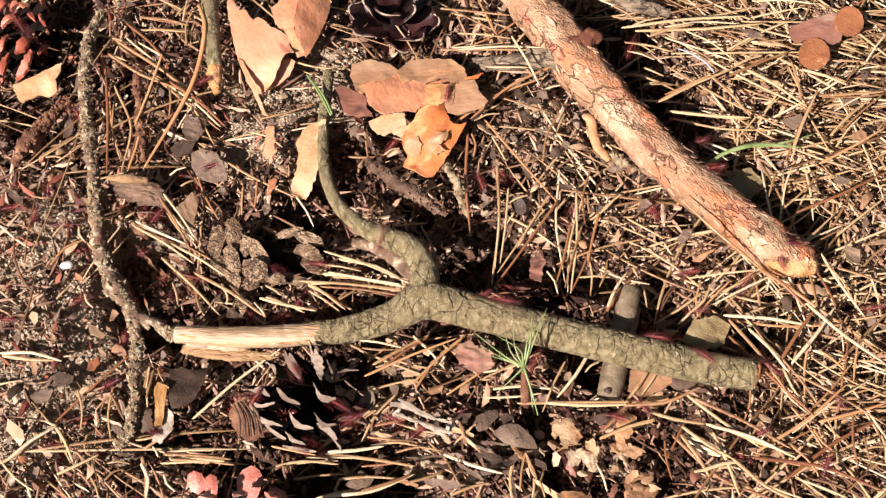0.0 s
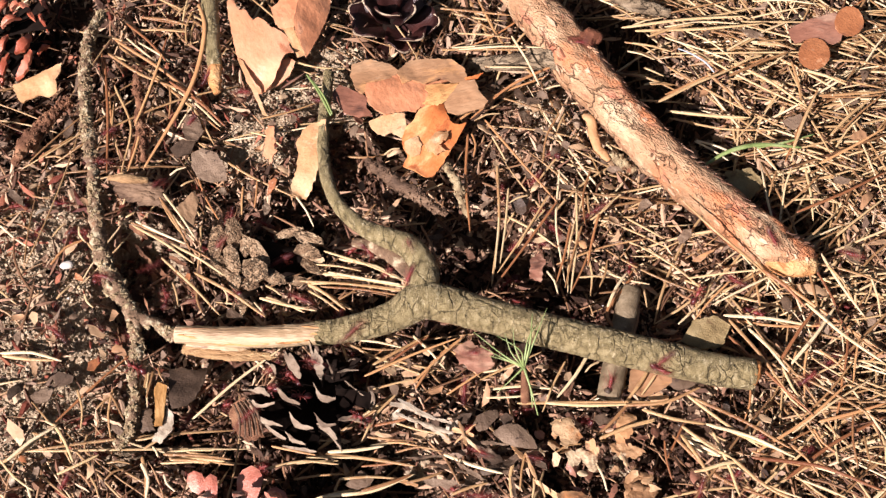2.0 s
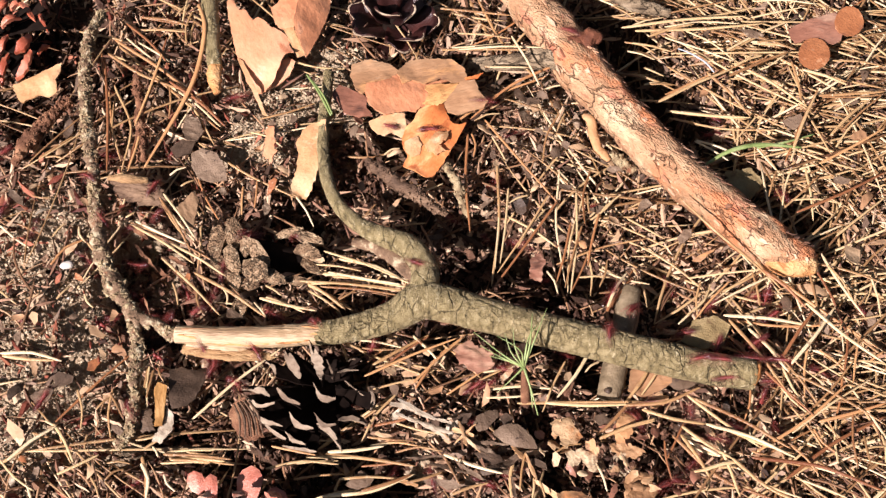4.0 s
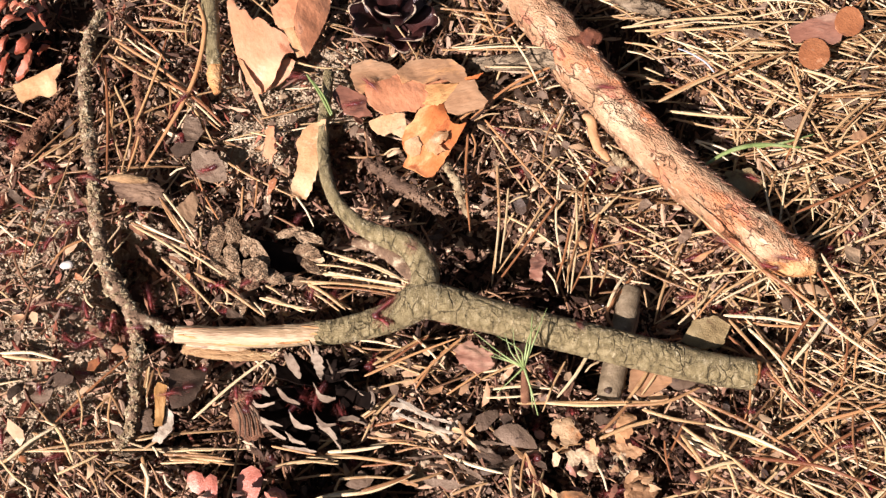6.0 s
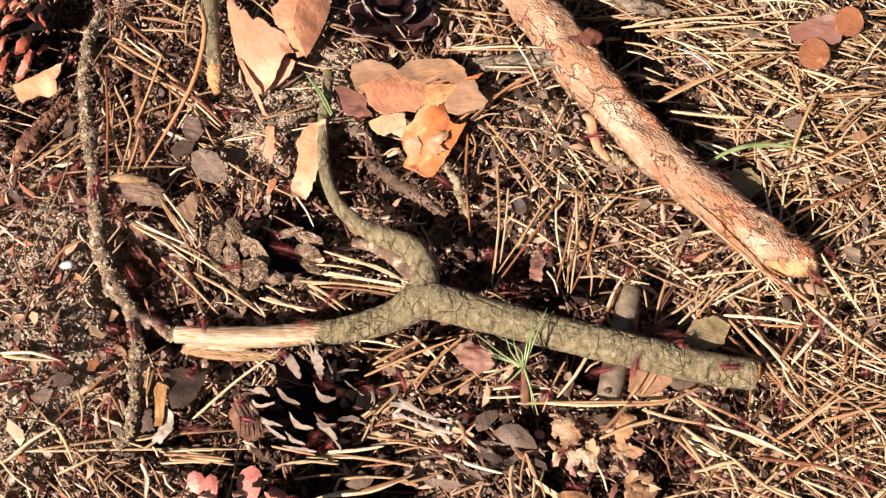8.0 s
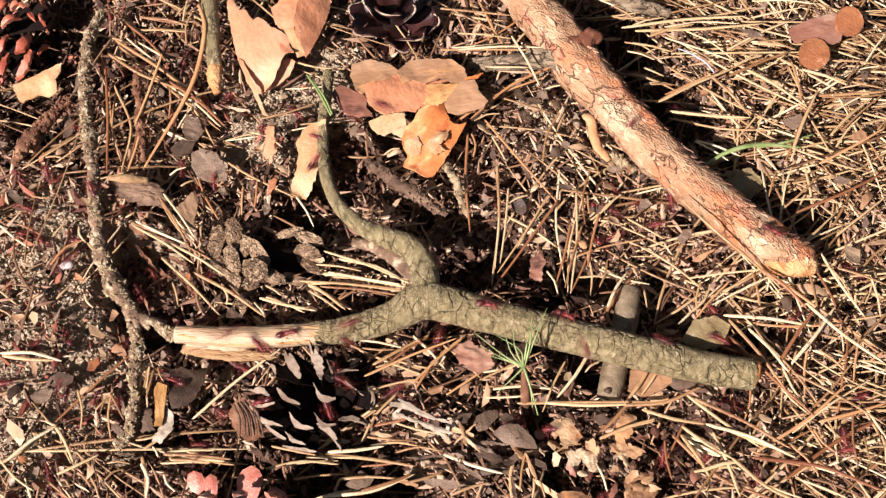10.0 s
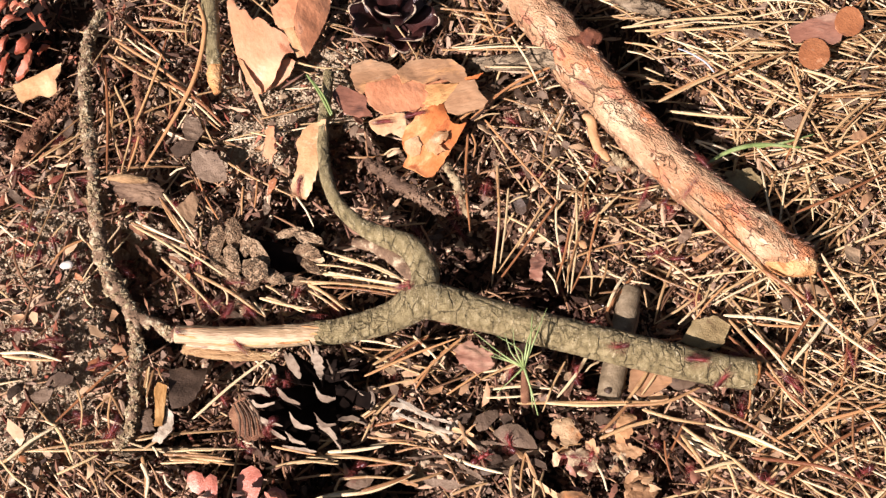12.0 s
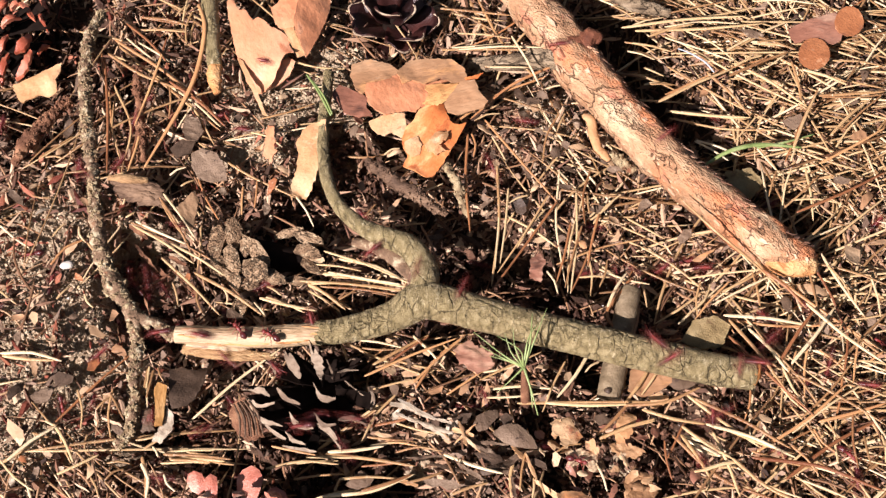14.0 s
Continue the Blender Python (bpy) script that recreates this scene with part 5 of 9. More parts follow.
    bark_piece([(-31.1, -88.9), (-25.9, -84), (-21.8, -87), (-23, -89.6), (-27.5, -90.4)], GREY_CHIP, "grey-olive bark chip with a needle across", 0.9, 0.7, z=5, seed=31, smooth=False)
    bark_piece([(-80.6, -88.8), (-80.1, -86.6), (-78.2, -85.7), (-75.8, -86.6), (-74.5, -88.8), (-74.8, -91.4), (-76.6, -92.7), (-78.9, -91.8)], PINK, "pinkish-red fallen cone scale", 0.9, 1.0, (0, 0.25), 8, "cone_scale", 32, 0.06, 0.25, curl=0.15)
    bark_piece([(-74.8, -88.1), (-73.2, -86.4), (-71.1, -87.7), (-70.5, -90.7), (-70.6, -95.1), (-73.3, -95.1), (-74.6, -91.8)], PINK, "pinkish-red fallen cone scale", 0.9, 0.8, (0, 0.2), 8, "cone_scale", 33, 0.06, 0.25, curl=0.15)
    bark_piece([(-64.5, -88.5), (-62.9, -85.9), (-60.2, -84.5), (-57.6, -85.9), (-56.3, -88.5), (-57.1, -92.1), (-58.6, -95.8), (-62.5, -95.8), (-64.4, -92.1)], PINK, "pinkish-red fallen cone scale", 0.9, 1.0, (0, 0.25), 9, "cone_scale", 34, 0.06, 0.25, curl=0.15)
    bark_piece([(-55.8, -93.3), (-54.1, -91.4), (-51.7, -91.2), (-49.1, -92.7), (-48.2, -96.2), (-55.2, -96.2)], PINK, "pinkish-red fallen cone scale", 0.9, 1.0, (0, 0.25), 8, "cone_scale", 35, 0.06, 0.25, curl=0.15)
    bark_piece([(-136, -57.9), (-131.3, -54.6), (-128.2, -56.3), (-129.5, -59.9), (-134.1, -60.7)], GREY_CHIP, "small grey bark chip on bare soil", 1.0, 0.5, z=4, seed=36)
    bark_piece([(30.7, -6.1), (33.8, -2.7), (35.8, -6.1), (33.9, -14.4), (30, -13.9)], SHADE_FLAKE, "dull red bark chip in shade", 0.9, 0.5, z=3, seed=37, smooth=False)
    bark_piece([(126.2, 54.3), (133.9, 56.9), (135.7, 51.8), (128.7, 49.5)], GREY_CHIP, "brown-grey bark chip under straw", 0.9, 0.5, z=3, seed=38)
    bark_piece([(102.9, 31.1), (112.4, 33.6), (116.1, 26.7), (110.8, 20.2), (104, 22.6)], OLIVE, "olive-green bark chip in a branch's shade", 0.9, 0.8, z=2, seed=39)


bark_pieces()
torn_scraps([(36.8, -69.8, 4, 3), (35.4, -74.3, 3, 2.6), (39.3, -77.1, 3, 3), (43.4, -72.9, 4, 2.4), (47.4, -77.5, 4, 3), (50.3, -81.4, 3, 3), (45.4, -84.4, 2, 2.6), (56, -76.6, 4, 2.6), (57.9, -80.2, 5, 3), (61.1, -77.1, 3, 2.4), (55, -83.5, 2, 2.2), (59.7, -86.8, 6, 3), (63.7, -85.9, 6, 3), (61.5, -90.2, 6.5, 3.2), (66.2, -90.2, 5, 2.8), (58, -91.5, 5, 2.6), (64.3, -87.9, 6.5, 2.2), (36.5, -79.6, 2, 2.6), (32.1, -76.8, 2, 2.2), (52.3, -73.3, 3, 1.8)], LEAF_SCRAP, "small curled tan scrap of torn bark", 300)
torn_scraps([(41.4, -82.1, 1, 2.8), (46.6, -84.8, 2, 2.4), (57.2, -69, 4, 2.4), (59.4, -73.7, 4, 2.2), (64.4, -71.9, 2, 2.4), (52.7, -68, 2, 2), (69.4, -68.6, 1, 2.2), (39.7, -70, 2, 2.4), (31.4, -70.9, 2, 2.2), (42.4, -89.1, 2, 2.4), (54, -90.1, 2, 2.4), (-36.8, 57.1, 3, 2.6), (-31.5, 54.7, 2, 2.8), (-39, 61.6, 4, 2.4), (-29.5, 59.7, 3, 2.4), (80.9, -84.6, 0, 2.4), (75, -89.4, 0, 2.2)], SHADE_FLAKE, "small red-brown curled scrap of bark", 340)
torn_scraps([(-33.4, 49.6, 2, 2.8), (-30.2, 46.2, 2, 2.4), (-36.2, 52.1, 2, 2), (22.7, 72.2, 4, 3), (19.4, 68.2, 4, 2.8), (32.4, 73.5, 4, 2.6), (37.4, 64.8, 5, 2.6), (34.1, 61.6, 4, 3), (42.6, 60.3, 4, 2.6), (49.6, 52.5, 4, 3), (30.8, 55.8, 3, 3), (35.9, 49.4, 3, 2.8), (41.7, 39.2, 3, 2.8), (45, 43, 3, 2.4), (63, 31.8, 3, 3), (59.2, 36.7, 3, 2.6), (45.5, 31.8, 3, 2.4), (25.3, 45.5, 3, 2.4), (17.5, 78.4, 3, 2.2)], GREY_CHIP, "small grey curled scrap of bark", 380)


def lay_chips(mat, look_of, rows):
    """Rows of x, y, height, size, narrowness (mm) and turn (degrees)."""
    for x, y, h, size, ratio, turn in rows:
        if hollow(x * MM, y * MM) > 0.5:
            continue
        r2 = np.random.default_rng(int(abs(x * 31 + y * 17)) + turn)
        ratio *= 0.8
        n, c, q = int(r2.integers(5, 8)), math.cos(radians(turn)), math.sin(radians(turn))
        outline = []
        for k in range(n):
            a, g = 6.283 * (k + r2.uniform(-0.3, 0.3)) / n, size * r2.uniform(0.6, 1.45)
            u, v = g * math.cos(a), g * ratio * math.sin(a)
            outline.append((x + u * c - v * q, y + u * q + v * c))
        geo = plate(outline, r2.uniform(0.3, 0.8), r2.normal(0, 0.5), (r2.normal(0, 0.3), r2.normal(0, 0.3)), h, turn, 0.22, 0.7, 1.6, 0.5)
        solid("bark_chip", geo, mat, f"small {look_of} bark chip lying in the litter", "bark chip", "scattered chips", smooth=False)


lay_chips(PALE_WOOD, "pale weathered", [(-119.4, 64, 4.3, 1.3, 0.8, 76), (-142.7, 13.5, 4.3, 2.8, 0.5, 47), (-91.2, -8.8, 3.8, 1.6, 0.7, 103), (-122.3, -82.7, 2.5, 1.3, 0.8, 137), (2.9, -69.4, 2.1, 4.2, 0.6, 65), (133.3, -65.1, 2.1, 1.4, 0.7, 138), (74, -82.3, 1.5, 1.6, 0.7, 76), (-15.5, -65.5, 3.2, 3.7, 0.4, 71), (-137.1, -87, 3.9, 2.9, 0.6, 115), (64.1, -92.6, 1.7, 2.2, 0.8, 49)])
lay_chips(GREY_CHIP, "grey-brown", [(-106.5, 66.3, 3.0, 2.8, 0.6, 143), (-139.7, 51.1, 2.3, 3.3, 0.6, 86), (-138.9, 70, 3.4, 2.8, 0.5, 88), (-80.1, 70.1, 3.3, 2.2, 0.8, 0), (18.5, 71.2, 1.8, 3.3, 0.7, 43), (49.7, 53.2, 3.0, 2.8, 0.7, 84), (39, 48.4, 2.5, 2.2, 0.7, 122), (119.6, 93.9, 4.3, 4.4, 0.4, 168), (161.3, 76.7, 1.6, 3.9, 0.5, 78), (154, 61.8, 3.8, 2.8, 0.7, 161), (-132.2, -13, 2.6, 2.2, 0.7, 106), (-63.5, 15, 2.8, 3.3, 0.6, 113), (-68, -19.2, 2.5, 3.9, 0.7, 43), (-71.1, -27.8, 3.0, 3.5, 0.6, 155), (36.7, 14.5, 1.6, 4.4, 0.7, 43), (15.4, 16.6, 4.0, 2.4, 0.7, 23)])
lay_chips(GREY_CHIP, "grey-brown", [(20.1, 2.6, 3.8, 2.2, 0.7, 173), (72.1, 16.9, 3.5, 3.3, 0.8, 81), (55.9, 15.2, 1.7, 2.8, 0.6, 156), (68.5, -2.1, 4.1, 1.8, 0.7, 115), (117.6, -22.5, 2.5, 3.9, 0.6, 94), (85.3, 4, 1.5, 3.3, 0.6, 49), (67.4, -66.6, 3.3, 4.4, 0.5, 164), (8.3, -86.8, 3.3, 3.3, 0.7, 54), (-15.7, -55.2, 2.5, 2.6, 0.7, 110), (129.3, -33, 4.1, 2.9, 0.6, 94), (95.3, -45.8, 4.3, 2.4, 0.6, 159), (-143.4, -37.3, 4.2, 2.9, 0.6, 104), (-125.6, -28.9, 4.4, 2.2, 0.7, 4), (-116.8, 3.7, 2.1, 2.6, 0.6, 24), (-153.4, 20, 2.4, 4.4, 0.4, 132), (-70.5, 25.3, 1.6, 2.4, 0.6, 119)])
lay_chips(GREY_CHIP, "grey-brown", [(-79.5, 22.7, 1.9, 2.9, 0.6, 113), (-29.5, 24.8, 2.4, 3.3, 0.6, 105), (-32.7, 31.9, 2.8, 2.6, 0.8, 52), (-45, 8.2, 2.4, 2.9, 0.5, 96), (30.1, 31.9, 2.8, 2.9, 0.6, 118), (46.5, 31.8, 2.9, 2.6, 0.6, 138), (57.7, 44.8, 2.2, 3.3, 0.5, 73), (102.1, 94.2, 3.9, 3.3, 0.5, 76), (121.8, 75.3, 3.4, 2.6, 0.6, 38), (144.1, 26, 4.4, 3.3, 0.6, 0), (145.8, -28, 2.6, 2.9, 0.7, 92), (21.9, -80.6, 4.5, 3.7, 0.5, 42), (13.8, -77.6, 4.2, 4.4, 0.5, 144), (-29.6, -86.1, 1.6, 2.6, 0.7, 164), (-129.5, -55.4, 3.1, 2.9, 0.6, 43), (-105.3, -69.6, 3.6, 2.6, 0.6, 140)])
lay_chips(GREY_CHIP, "grey-brown", [(-130.6, -84.7, 2.8, 3.3, 0.5, 71), (-131.9, -28.1, 2.7, 2.4, 0.6, 59), (-92.6, 3, 3.1, 2.6, 0.6, 124), (-101.3, 45.2, 1.7, 2.4, 0.6, 8), (-123.5, 57.2, 2.8, 2.2, 0.6, 79), (-55.5, 53.5, 4.3, 2.4, 0.6, 81), (-34.6, 54.7, 2.8, 2.9, 0.6, 105), (-2.8, 2.7, 3.7, 2.6, 0.6, 178), (24.1, 41, 4.0, 2.6, 0.6, 161), (44, 23.6, 4.3, 2.6, 0.6, 177), (-22.2, -55.6, 3.5, 2.4, 0.7, 165), (-12.1, -45.2, 3.2, 2.4, 0.6, 118), (-24.2, -83.8, 2.9, 1.8, 0.7, 98), (-40.4, -85.4, 2.1, 2.2, 0.6, 152)])
lay_chips(DARK_CHIP, "dark brown", [(-153.7, 60.1, 2.5, 2.2, 0.7, 14), (-31, 43.9, 3.5, 4.4, 0.6, 22), (29, 66.3, 3.0, 3.9, 0.5, 123), (-55.2, 13.8, 3.8, 3.7, 0.8, 123), (27.5, 16.2, 2.7, 3.9, 0.7, 124), (-125.6, -52, 4.4, 4.0, 0.7, 165), (-141.2, -56, 4.4, 4.4, 0.6, 56), (89, -55.5, 2.4, 2.4, 0.6, 152), (92.9, -61.8, 2.8, 2.6, 0.6, 97), (52.8, -77.6, 4.3, 4.4, 0.7, 175), (70.3, -75.5, 3.7, 4.0, 0.6, 108), (15.5, -83.2, 3.9, 3.7, 0.6, 17), (30.1, -80.9, 2.8, 3.1, 0.6, 160), (6.7, -65.1, 2.2, 3.3, 0.6, 34), (-40.4, -86.2, 1.7, 2.2, 0.7, 117), (-76.8, 54.9, 2.4, 2.6, 0.6, 69)])
lay_chips(DARK_CHIP, "dark brown", [(47.2, -65.6, 3.4, 3.3, 0.6, 33), (39.6, -87.1, 4.1, 3.3, 0.6, 12), (55.8, -75.2, 3.1, 3.3, 0.7, 38), (65.8, -86.7, 3.1, 3.7, 0.6, 97), (49.8, -83.2, 3.8, 2.9, 0.6, 110)])
lay_chips(GREY_TAN, "orange-brown", [(-39.3, 65.8, 1.8, 3.3, 0.7, 174), (153.4, 45.9, 4.3, 5.0, 0.4, 22), (-140.4, 10.6, 4.0, 1.6, 0.7, 29), (-55.6, 20, 4.2, 2.2, 0.6, 178), (91.2, -4.8, 2.7, 3.9, 0.6, 26), (152.1, 18.5, 4.0, 4.0, 0.5, 53), (-2.6, -54.8, 1.6, 3.1, 0.7, 28), (44.1, -90.2, 2.5, 3.3, 0.6, 49), (32.3, -69.4, 3.0, 2.9, 0.7, 18), (6.7, -55.3, 2.8, 3.3, 0.5, 64), (115.1, -40.9, 2.9, 3.3, 0.5, 137), (-112.2, -28.8, 4.3, 2.9, 0.5, 74), (-143, 30.2, 1.7, 4.0, 0.4, 120), (-75.1, 32.2, 2.3, 2.6, 0.6, 110), (93.8, 71.4, 1.5, 2.6, 0.6, 33), (99.6, 67.5, 3.1, 3.3, 0.6, 42)])
lay_chips(GREY_TAN, "orange-brown", [(42.7, -84.2, 1.5, 3.3, 0.6, 110), (55.4, -81.1, 3.3, 3.7, 0.5, 24), (41.5, -71, 2.2, 2.9, 0.8, 127), (14.2, -57.4, 3.0, 3.3, 0.5, 86), (79.2, -77.4, 3.8, 2.9, 0.6, 154), (-145.1, -28.4, 3.3, 2.6, 0.6, 7), (-109.1, -40.7, 2.4, 2.6, 0.6, 153), (-150.4, 41.4, 3.5, 2.6, 0.6, 101), (-67.5, 42.2, 2.3, 2.6, 0.6, 33), (-4.9, 24.5, 3.0, 2.9, 0.5, 51), (48.8, -0.1, 4.5, 2.2, 0.6, 118), (-15.6, -60.8, 1.5, 2.6, 0.6, 100), (61.2, -90.4, 1.9, 2.6, 0.7, 90), (58, -83.7, 4.3, 1.8, 0.7, 154), (49.6, -81.4, 3.1, 2.2, 0.6, 124)])
lay_chips(CREAM, "cream", [(22.2, 65.4, 1.7, 2.2, 0.6, 167), (-12.4, -89, 3.3, 5.3, 0.3, 25), (32.3, -76, 4.1, 2.2, 0.7, 88), (82.3, -56.5, 2.7, 2.2, 0.8, 169), (80, -60.6, 2.8, 1.5, 0.8, 28), (64.2, -85.1, 2.3, 2.4, 0.7, 33), (64, -80, 4.5, 2.2, 0.6, 122), (44.7, -79.6, 1.8, 1.5, 0.7, 80), (-23.3, -50.4, 3.1, 2.0, 0.7, 78)])
lay_chips(TAN, "tan", [(34.2, 60.4, 2.1, 2.8, 0.7, 122), (-128.6, 18.4, 3.0, 2.2, 0.7, 140), (-103, -2.4, 2.5, 1.8, 0.8, 174), (34, 1.6, 3.6, 2.8, 0.6, 5), (60.6, 10.6, 2.2, 2.2, 0.8, 164), (127, -17.7, 2.9, 4.4, 0.7, 165), (143.9, -3.5, 2.5, 4.6, 0.8, 79), (146.3, 7.3, 1.8, 2.0, 0.7, 20), (60.6, 24.9, 2.2, 2.8, 0.6, 12), (-110.9, -57.4, 1.9, 3.1, 0.8, 2), (-137.9, -70.8, 4.1, 4.4, 0.7, 131), (-114.3, -42.4, 3.8, 4.2, 0.3, 119), (-9.8, -48.4, 2.0, 4.2, 0.6, 20), (34.1, -47.1, 2.7, 2.4, 0.7, 174), (68.4, -54.4, 3.0, 4.0, 0.7, 171), (81.2, -84.6, 3.7, 1.8, 0.6, 19)])
lay_chips(TAN, "tan", [(-2.7, -44.8, 2.2, 3.3, 0.6, 15), (21.9, -48.9, 2.2, 2.4, 0.7, 42), (41.4, -50.6, 3.7, 2.9, 0.5, 52), (103.3, -65.7, 3.7, 3.3, 0.6, 156), (-139, -28.9, 4.3, 3.3, 0.6, 123), (-132.4, -36.7, 2.9, 2.4, 0.7, 150), (-132.3, -0.7, 1.6, 3.3, 0.5, 38), (-148.4, 25.3, 1.6, 2.9, 0.6, 53), (-17.3, 32.5, 2.0, 3.3, 0.4, 179), (-44.1, -6.9, 4.4, 2.9, 0.6, 162), (-19, 15.1, 2.6, 4.4, 0.3, 41), (60.2, 35.9, 2.4, 3.7, 0.5, 118), (19.8, 34.5, 2.6, 2.2, 0.7, 91), (107.9, 67, 3.7, 2.9, 0.6, 133), (134.3, 25, 2.1, 2.6, 0.6, 119), (153.9, -0, 4.4, 2.6, 0.6, 8)])
lay_chips(TAN, "tan", [(39.3, -77.1, 3.0, 3.7, 0.7, 61), (49.3, -90.8, 4.2, 3.7, 0.6, 13), (59.4, -88.5, 2.9, 4.0, 0.7, 67), (34.6, -79.9, 2.8, 2.9, 0.6, 66), (1.1, -72.6, 3.7, 3.1, 0.6, 105), (-7.2, -70.7, 1.5, 3.3, 0.5, 11), (71.2, -86.6, 2.9, 3.1, 0.6, 170), (-136.5, -47.2, 3.0, 3.3, 0.5, 94), (-118.5, -55.1, 2.4, 2.9, 0.5, 18), (-113.1, -82.4, 1.8, 3.3, 0.5, 90), (-88.2, -76.9, 2.3, 2.4, 0.7, 135), (-146.6, -10, 2.0, 2.2, 0.7, 80), (-141.3, -18.9, 1.9, 2.6, 0.6, 9), (-117.1, -35.1, 4.0, 2.9, 0.6, 149), (-107.3, 25.2, 1.9, 2.4, 0.6, 68), (-78.9, 3.8, 1.8, 2.4, 0.6, 171)])
lay_chips(TAN, "tan", [(-106.5, 57.1, 3.0, 2.4, 0.6, 164), (-139.4, 38.4, 4.3, 3.3, 0.4, 46), (-60.7, 65.6, 2.1, 2.2, 0.7, 9), (-58.4, 31.6, 3.3, 2.9, 0.5, 142), (-17.4, 38.3, 4.4, 2.9, 0.5, 20), (15.9, 49.3, 3.1, 2.6, 0.6, 161), (49, 41, 4.0, 2.9, 0.6, 1), (61.3, 3.9, 1.7, 2.6, 0.6, 68), (23.3, 8.2, 2.3, 2.4, 0.6, 139), (33.9, 24.3, 3.2, 2.9, 0.6, 44), (-15.9, -44.8, 2.2, 3.1, 0.6, 43), (-11.6, -52.1, 1.9, 2.9, 0.6, 180), (-17.6, -37.1, 2.0, 2.9, 0.5, 119), (-19.1, -70.8, 1.7, 2.9, 0.5, 160), (-4.6, -40.5, 2.0, 2.9, 0.6, 48), (59.6, -85.6, 2.7, 2.6, 0.8, 6)])
lay_chips(TAN, "tan", [(66.8, -89.6, 1.8, 3.1, 0.6, 75), (60.4, -77.2, 1.5, 2.2, 0.7, 94), (46.6, -77.4, 2.2, 2.2, 0.8, 90), (-17.7, -47.3, 3.1, 2.9, 0.6, 113), (-29.5, -85.7, 2.8, 2.4, 0.6, 136), (-15.1, -90.2, 2.4, 2.4, 0.6, 45)])
lay_chips(DULL_ORANGE, "rust-red", [(-88.8, -12.7, 2.0, 1.8, 0.6, 98), (-125.9, -13.4, 4.0, 1.8, 0.7, 141), (-152.4, -3.5, 2.6, 1.3, 0.8, 47), (-117, -45.6, 1.8, 3.3, 0.7, 73), (-135.1, -79.4, 2.8, 1.8, 0.7, 154), (47.2, -84.7, 1.8, 2.0, 0.8, 119), (-62, 24, 3.7, 2.6, 0.7, 73), (66.4, -79.8, 2.5, 3.3, 0.6, 7), (56.9, -80, 2.9, 1.5, 0.6, 88)])



def ribbed_flake():
    top = thing("ribbed_cone_scale", "ribbed weathered brown flake beside an open cone", "cone scale")
    part("blade", plate([(-68.6, -61.1), (-65, -59.5), (-60.9, -65.7), (-57.8, -72.9), (-62.4, -74.8), (-66.7, -70.6), (-69.7, -65.7)], 1.0, 1.5, (0.1, 0.1), 5.0, 71), RED_BARK, top)
    for k in range(5):
        geo = Geo()
        a, b = Vector((-67.9, -62.4, 7)), Vector((-65.2, -74.5, 7))
        c, d = Vector((-64.1, -60.4, 7)), Vector((-57.7, -72.5, 7))
        p, q = a.lerp(c, k / 4), b.lerp(d, k / 4)
        m = (p + q) / 2 + Vector((1.0, 0.5, 0.8))
        tube(geo, spline([(*p, 0.25), (*m, 0.42), (*q, 0.2)], 1.0), 6)
        part("rib", geo, BROWN, top)


ribbed_flake()


# ---- cones ----
def scale_point(u, v, length, width, hook, cup):
    w = width / 2 * (0.28 + 0.8 * math.sin(min(u * 1.9, 1.7)) - 0.25 * max(0, u - 0.8) / 0.2)
    return np.array((u * length * (1 - 0.12 * v * v * u), v * w, hook * u * u * length - cup * v * v * w * u))


def scale_mesh(name, mat, length, width, thick, hook, cup):
    """One woody scale: a thin cupped blade that widens towards its tip. It grows along +x from the core."""
    us, vs = np.linspace(0, 1, 6), np.linspace(-1, 1, 5)
    pts = [scale_point(u, v, length, width, hook, cup) for u in us for v in vs]
    top = [p + np.array((0, 0, thick / 2)) for p in pts]
    low = [p - np.array((0, 0, thick / 2)) for p in pts]
    n, m, k = 6, 5, 30
    f = []
    for i in range(n - 1):
        for j in range(m - 1):
            a, b, c, d = i * m + j, i * m + j + 1, (i + 1) * m + j + 1, (i + 1) * m + j
            f += [(a, d, c, b), (k + a, k + b, k + c, k + d)]
    rim = [j for j in range(m)] + [i * m + m - 1 for i in range(1, n)] + [(n - 1) * m + j for j in range(m - 2, -1, -1)] + [i * m for i in range(n - 2, 0, -1)]
    f += [(a, b, k + b, k + a) for a, b in zip(rim, rim[1:] + rim[:1])]
    geo = Geo()
    geo.add(np.array(top + low) * MM, f)
    return geo.mesh(name, mat)


def tip_mesh(name, mat, length, width, thick, hook, cup):
    """The lighter thickened rim at a scale's outer edge."""
    rows = [(*scale_point(0.78 + 0.24 * (1 - abs(v) ** 2.2), v * 0.97, length, width, hook, cup), thick * (0.45 + 0.5 * (1 - v * v))) for v in np.linspace(-1, 1, 7)]
    geo = Geo()
    tube(geo, spline(rows, 1.2), 6, 0.8)
    return geo.mesh(name, mat)


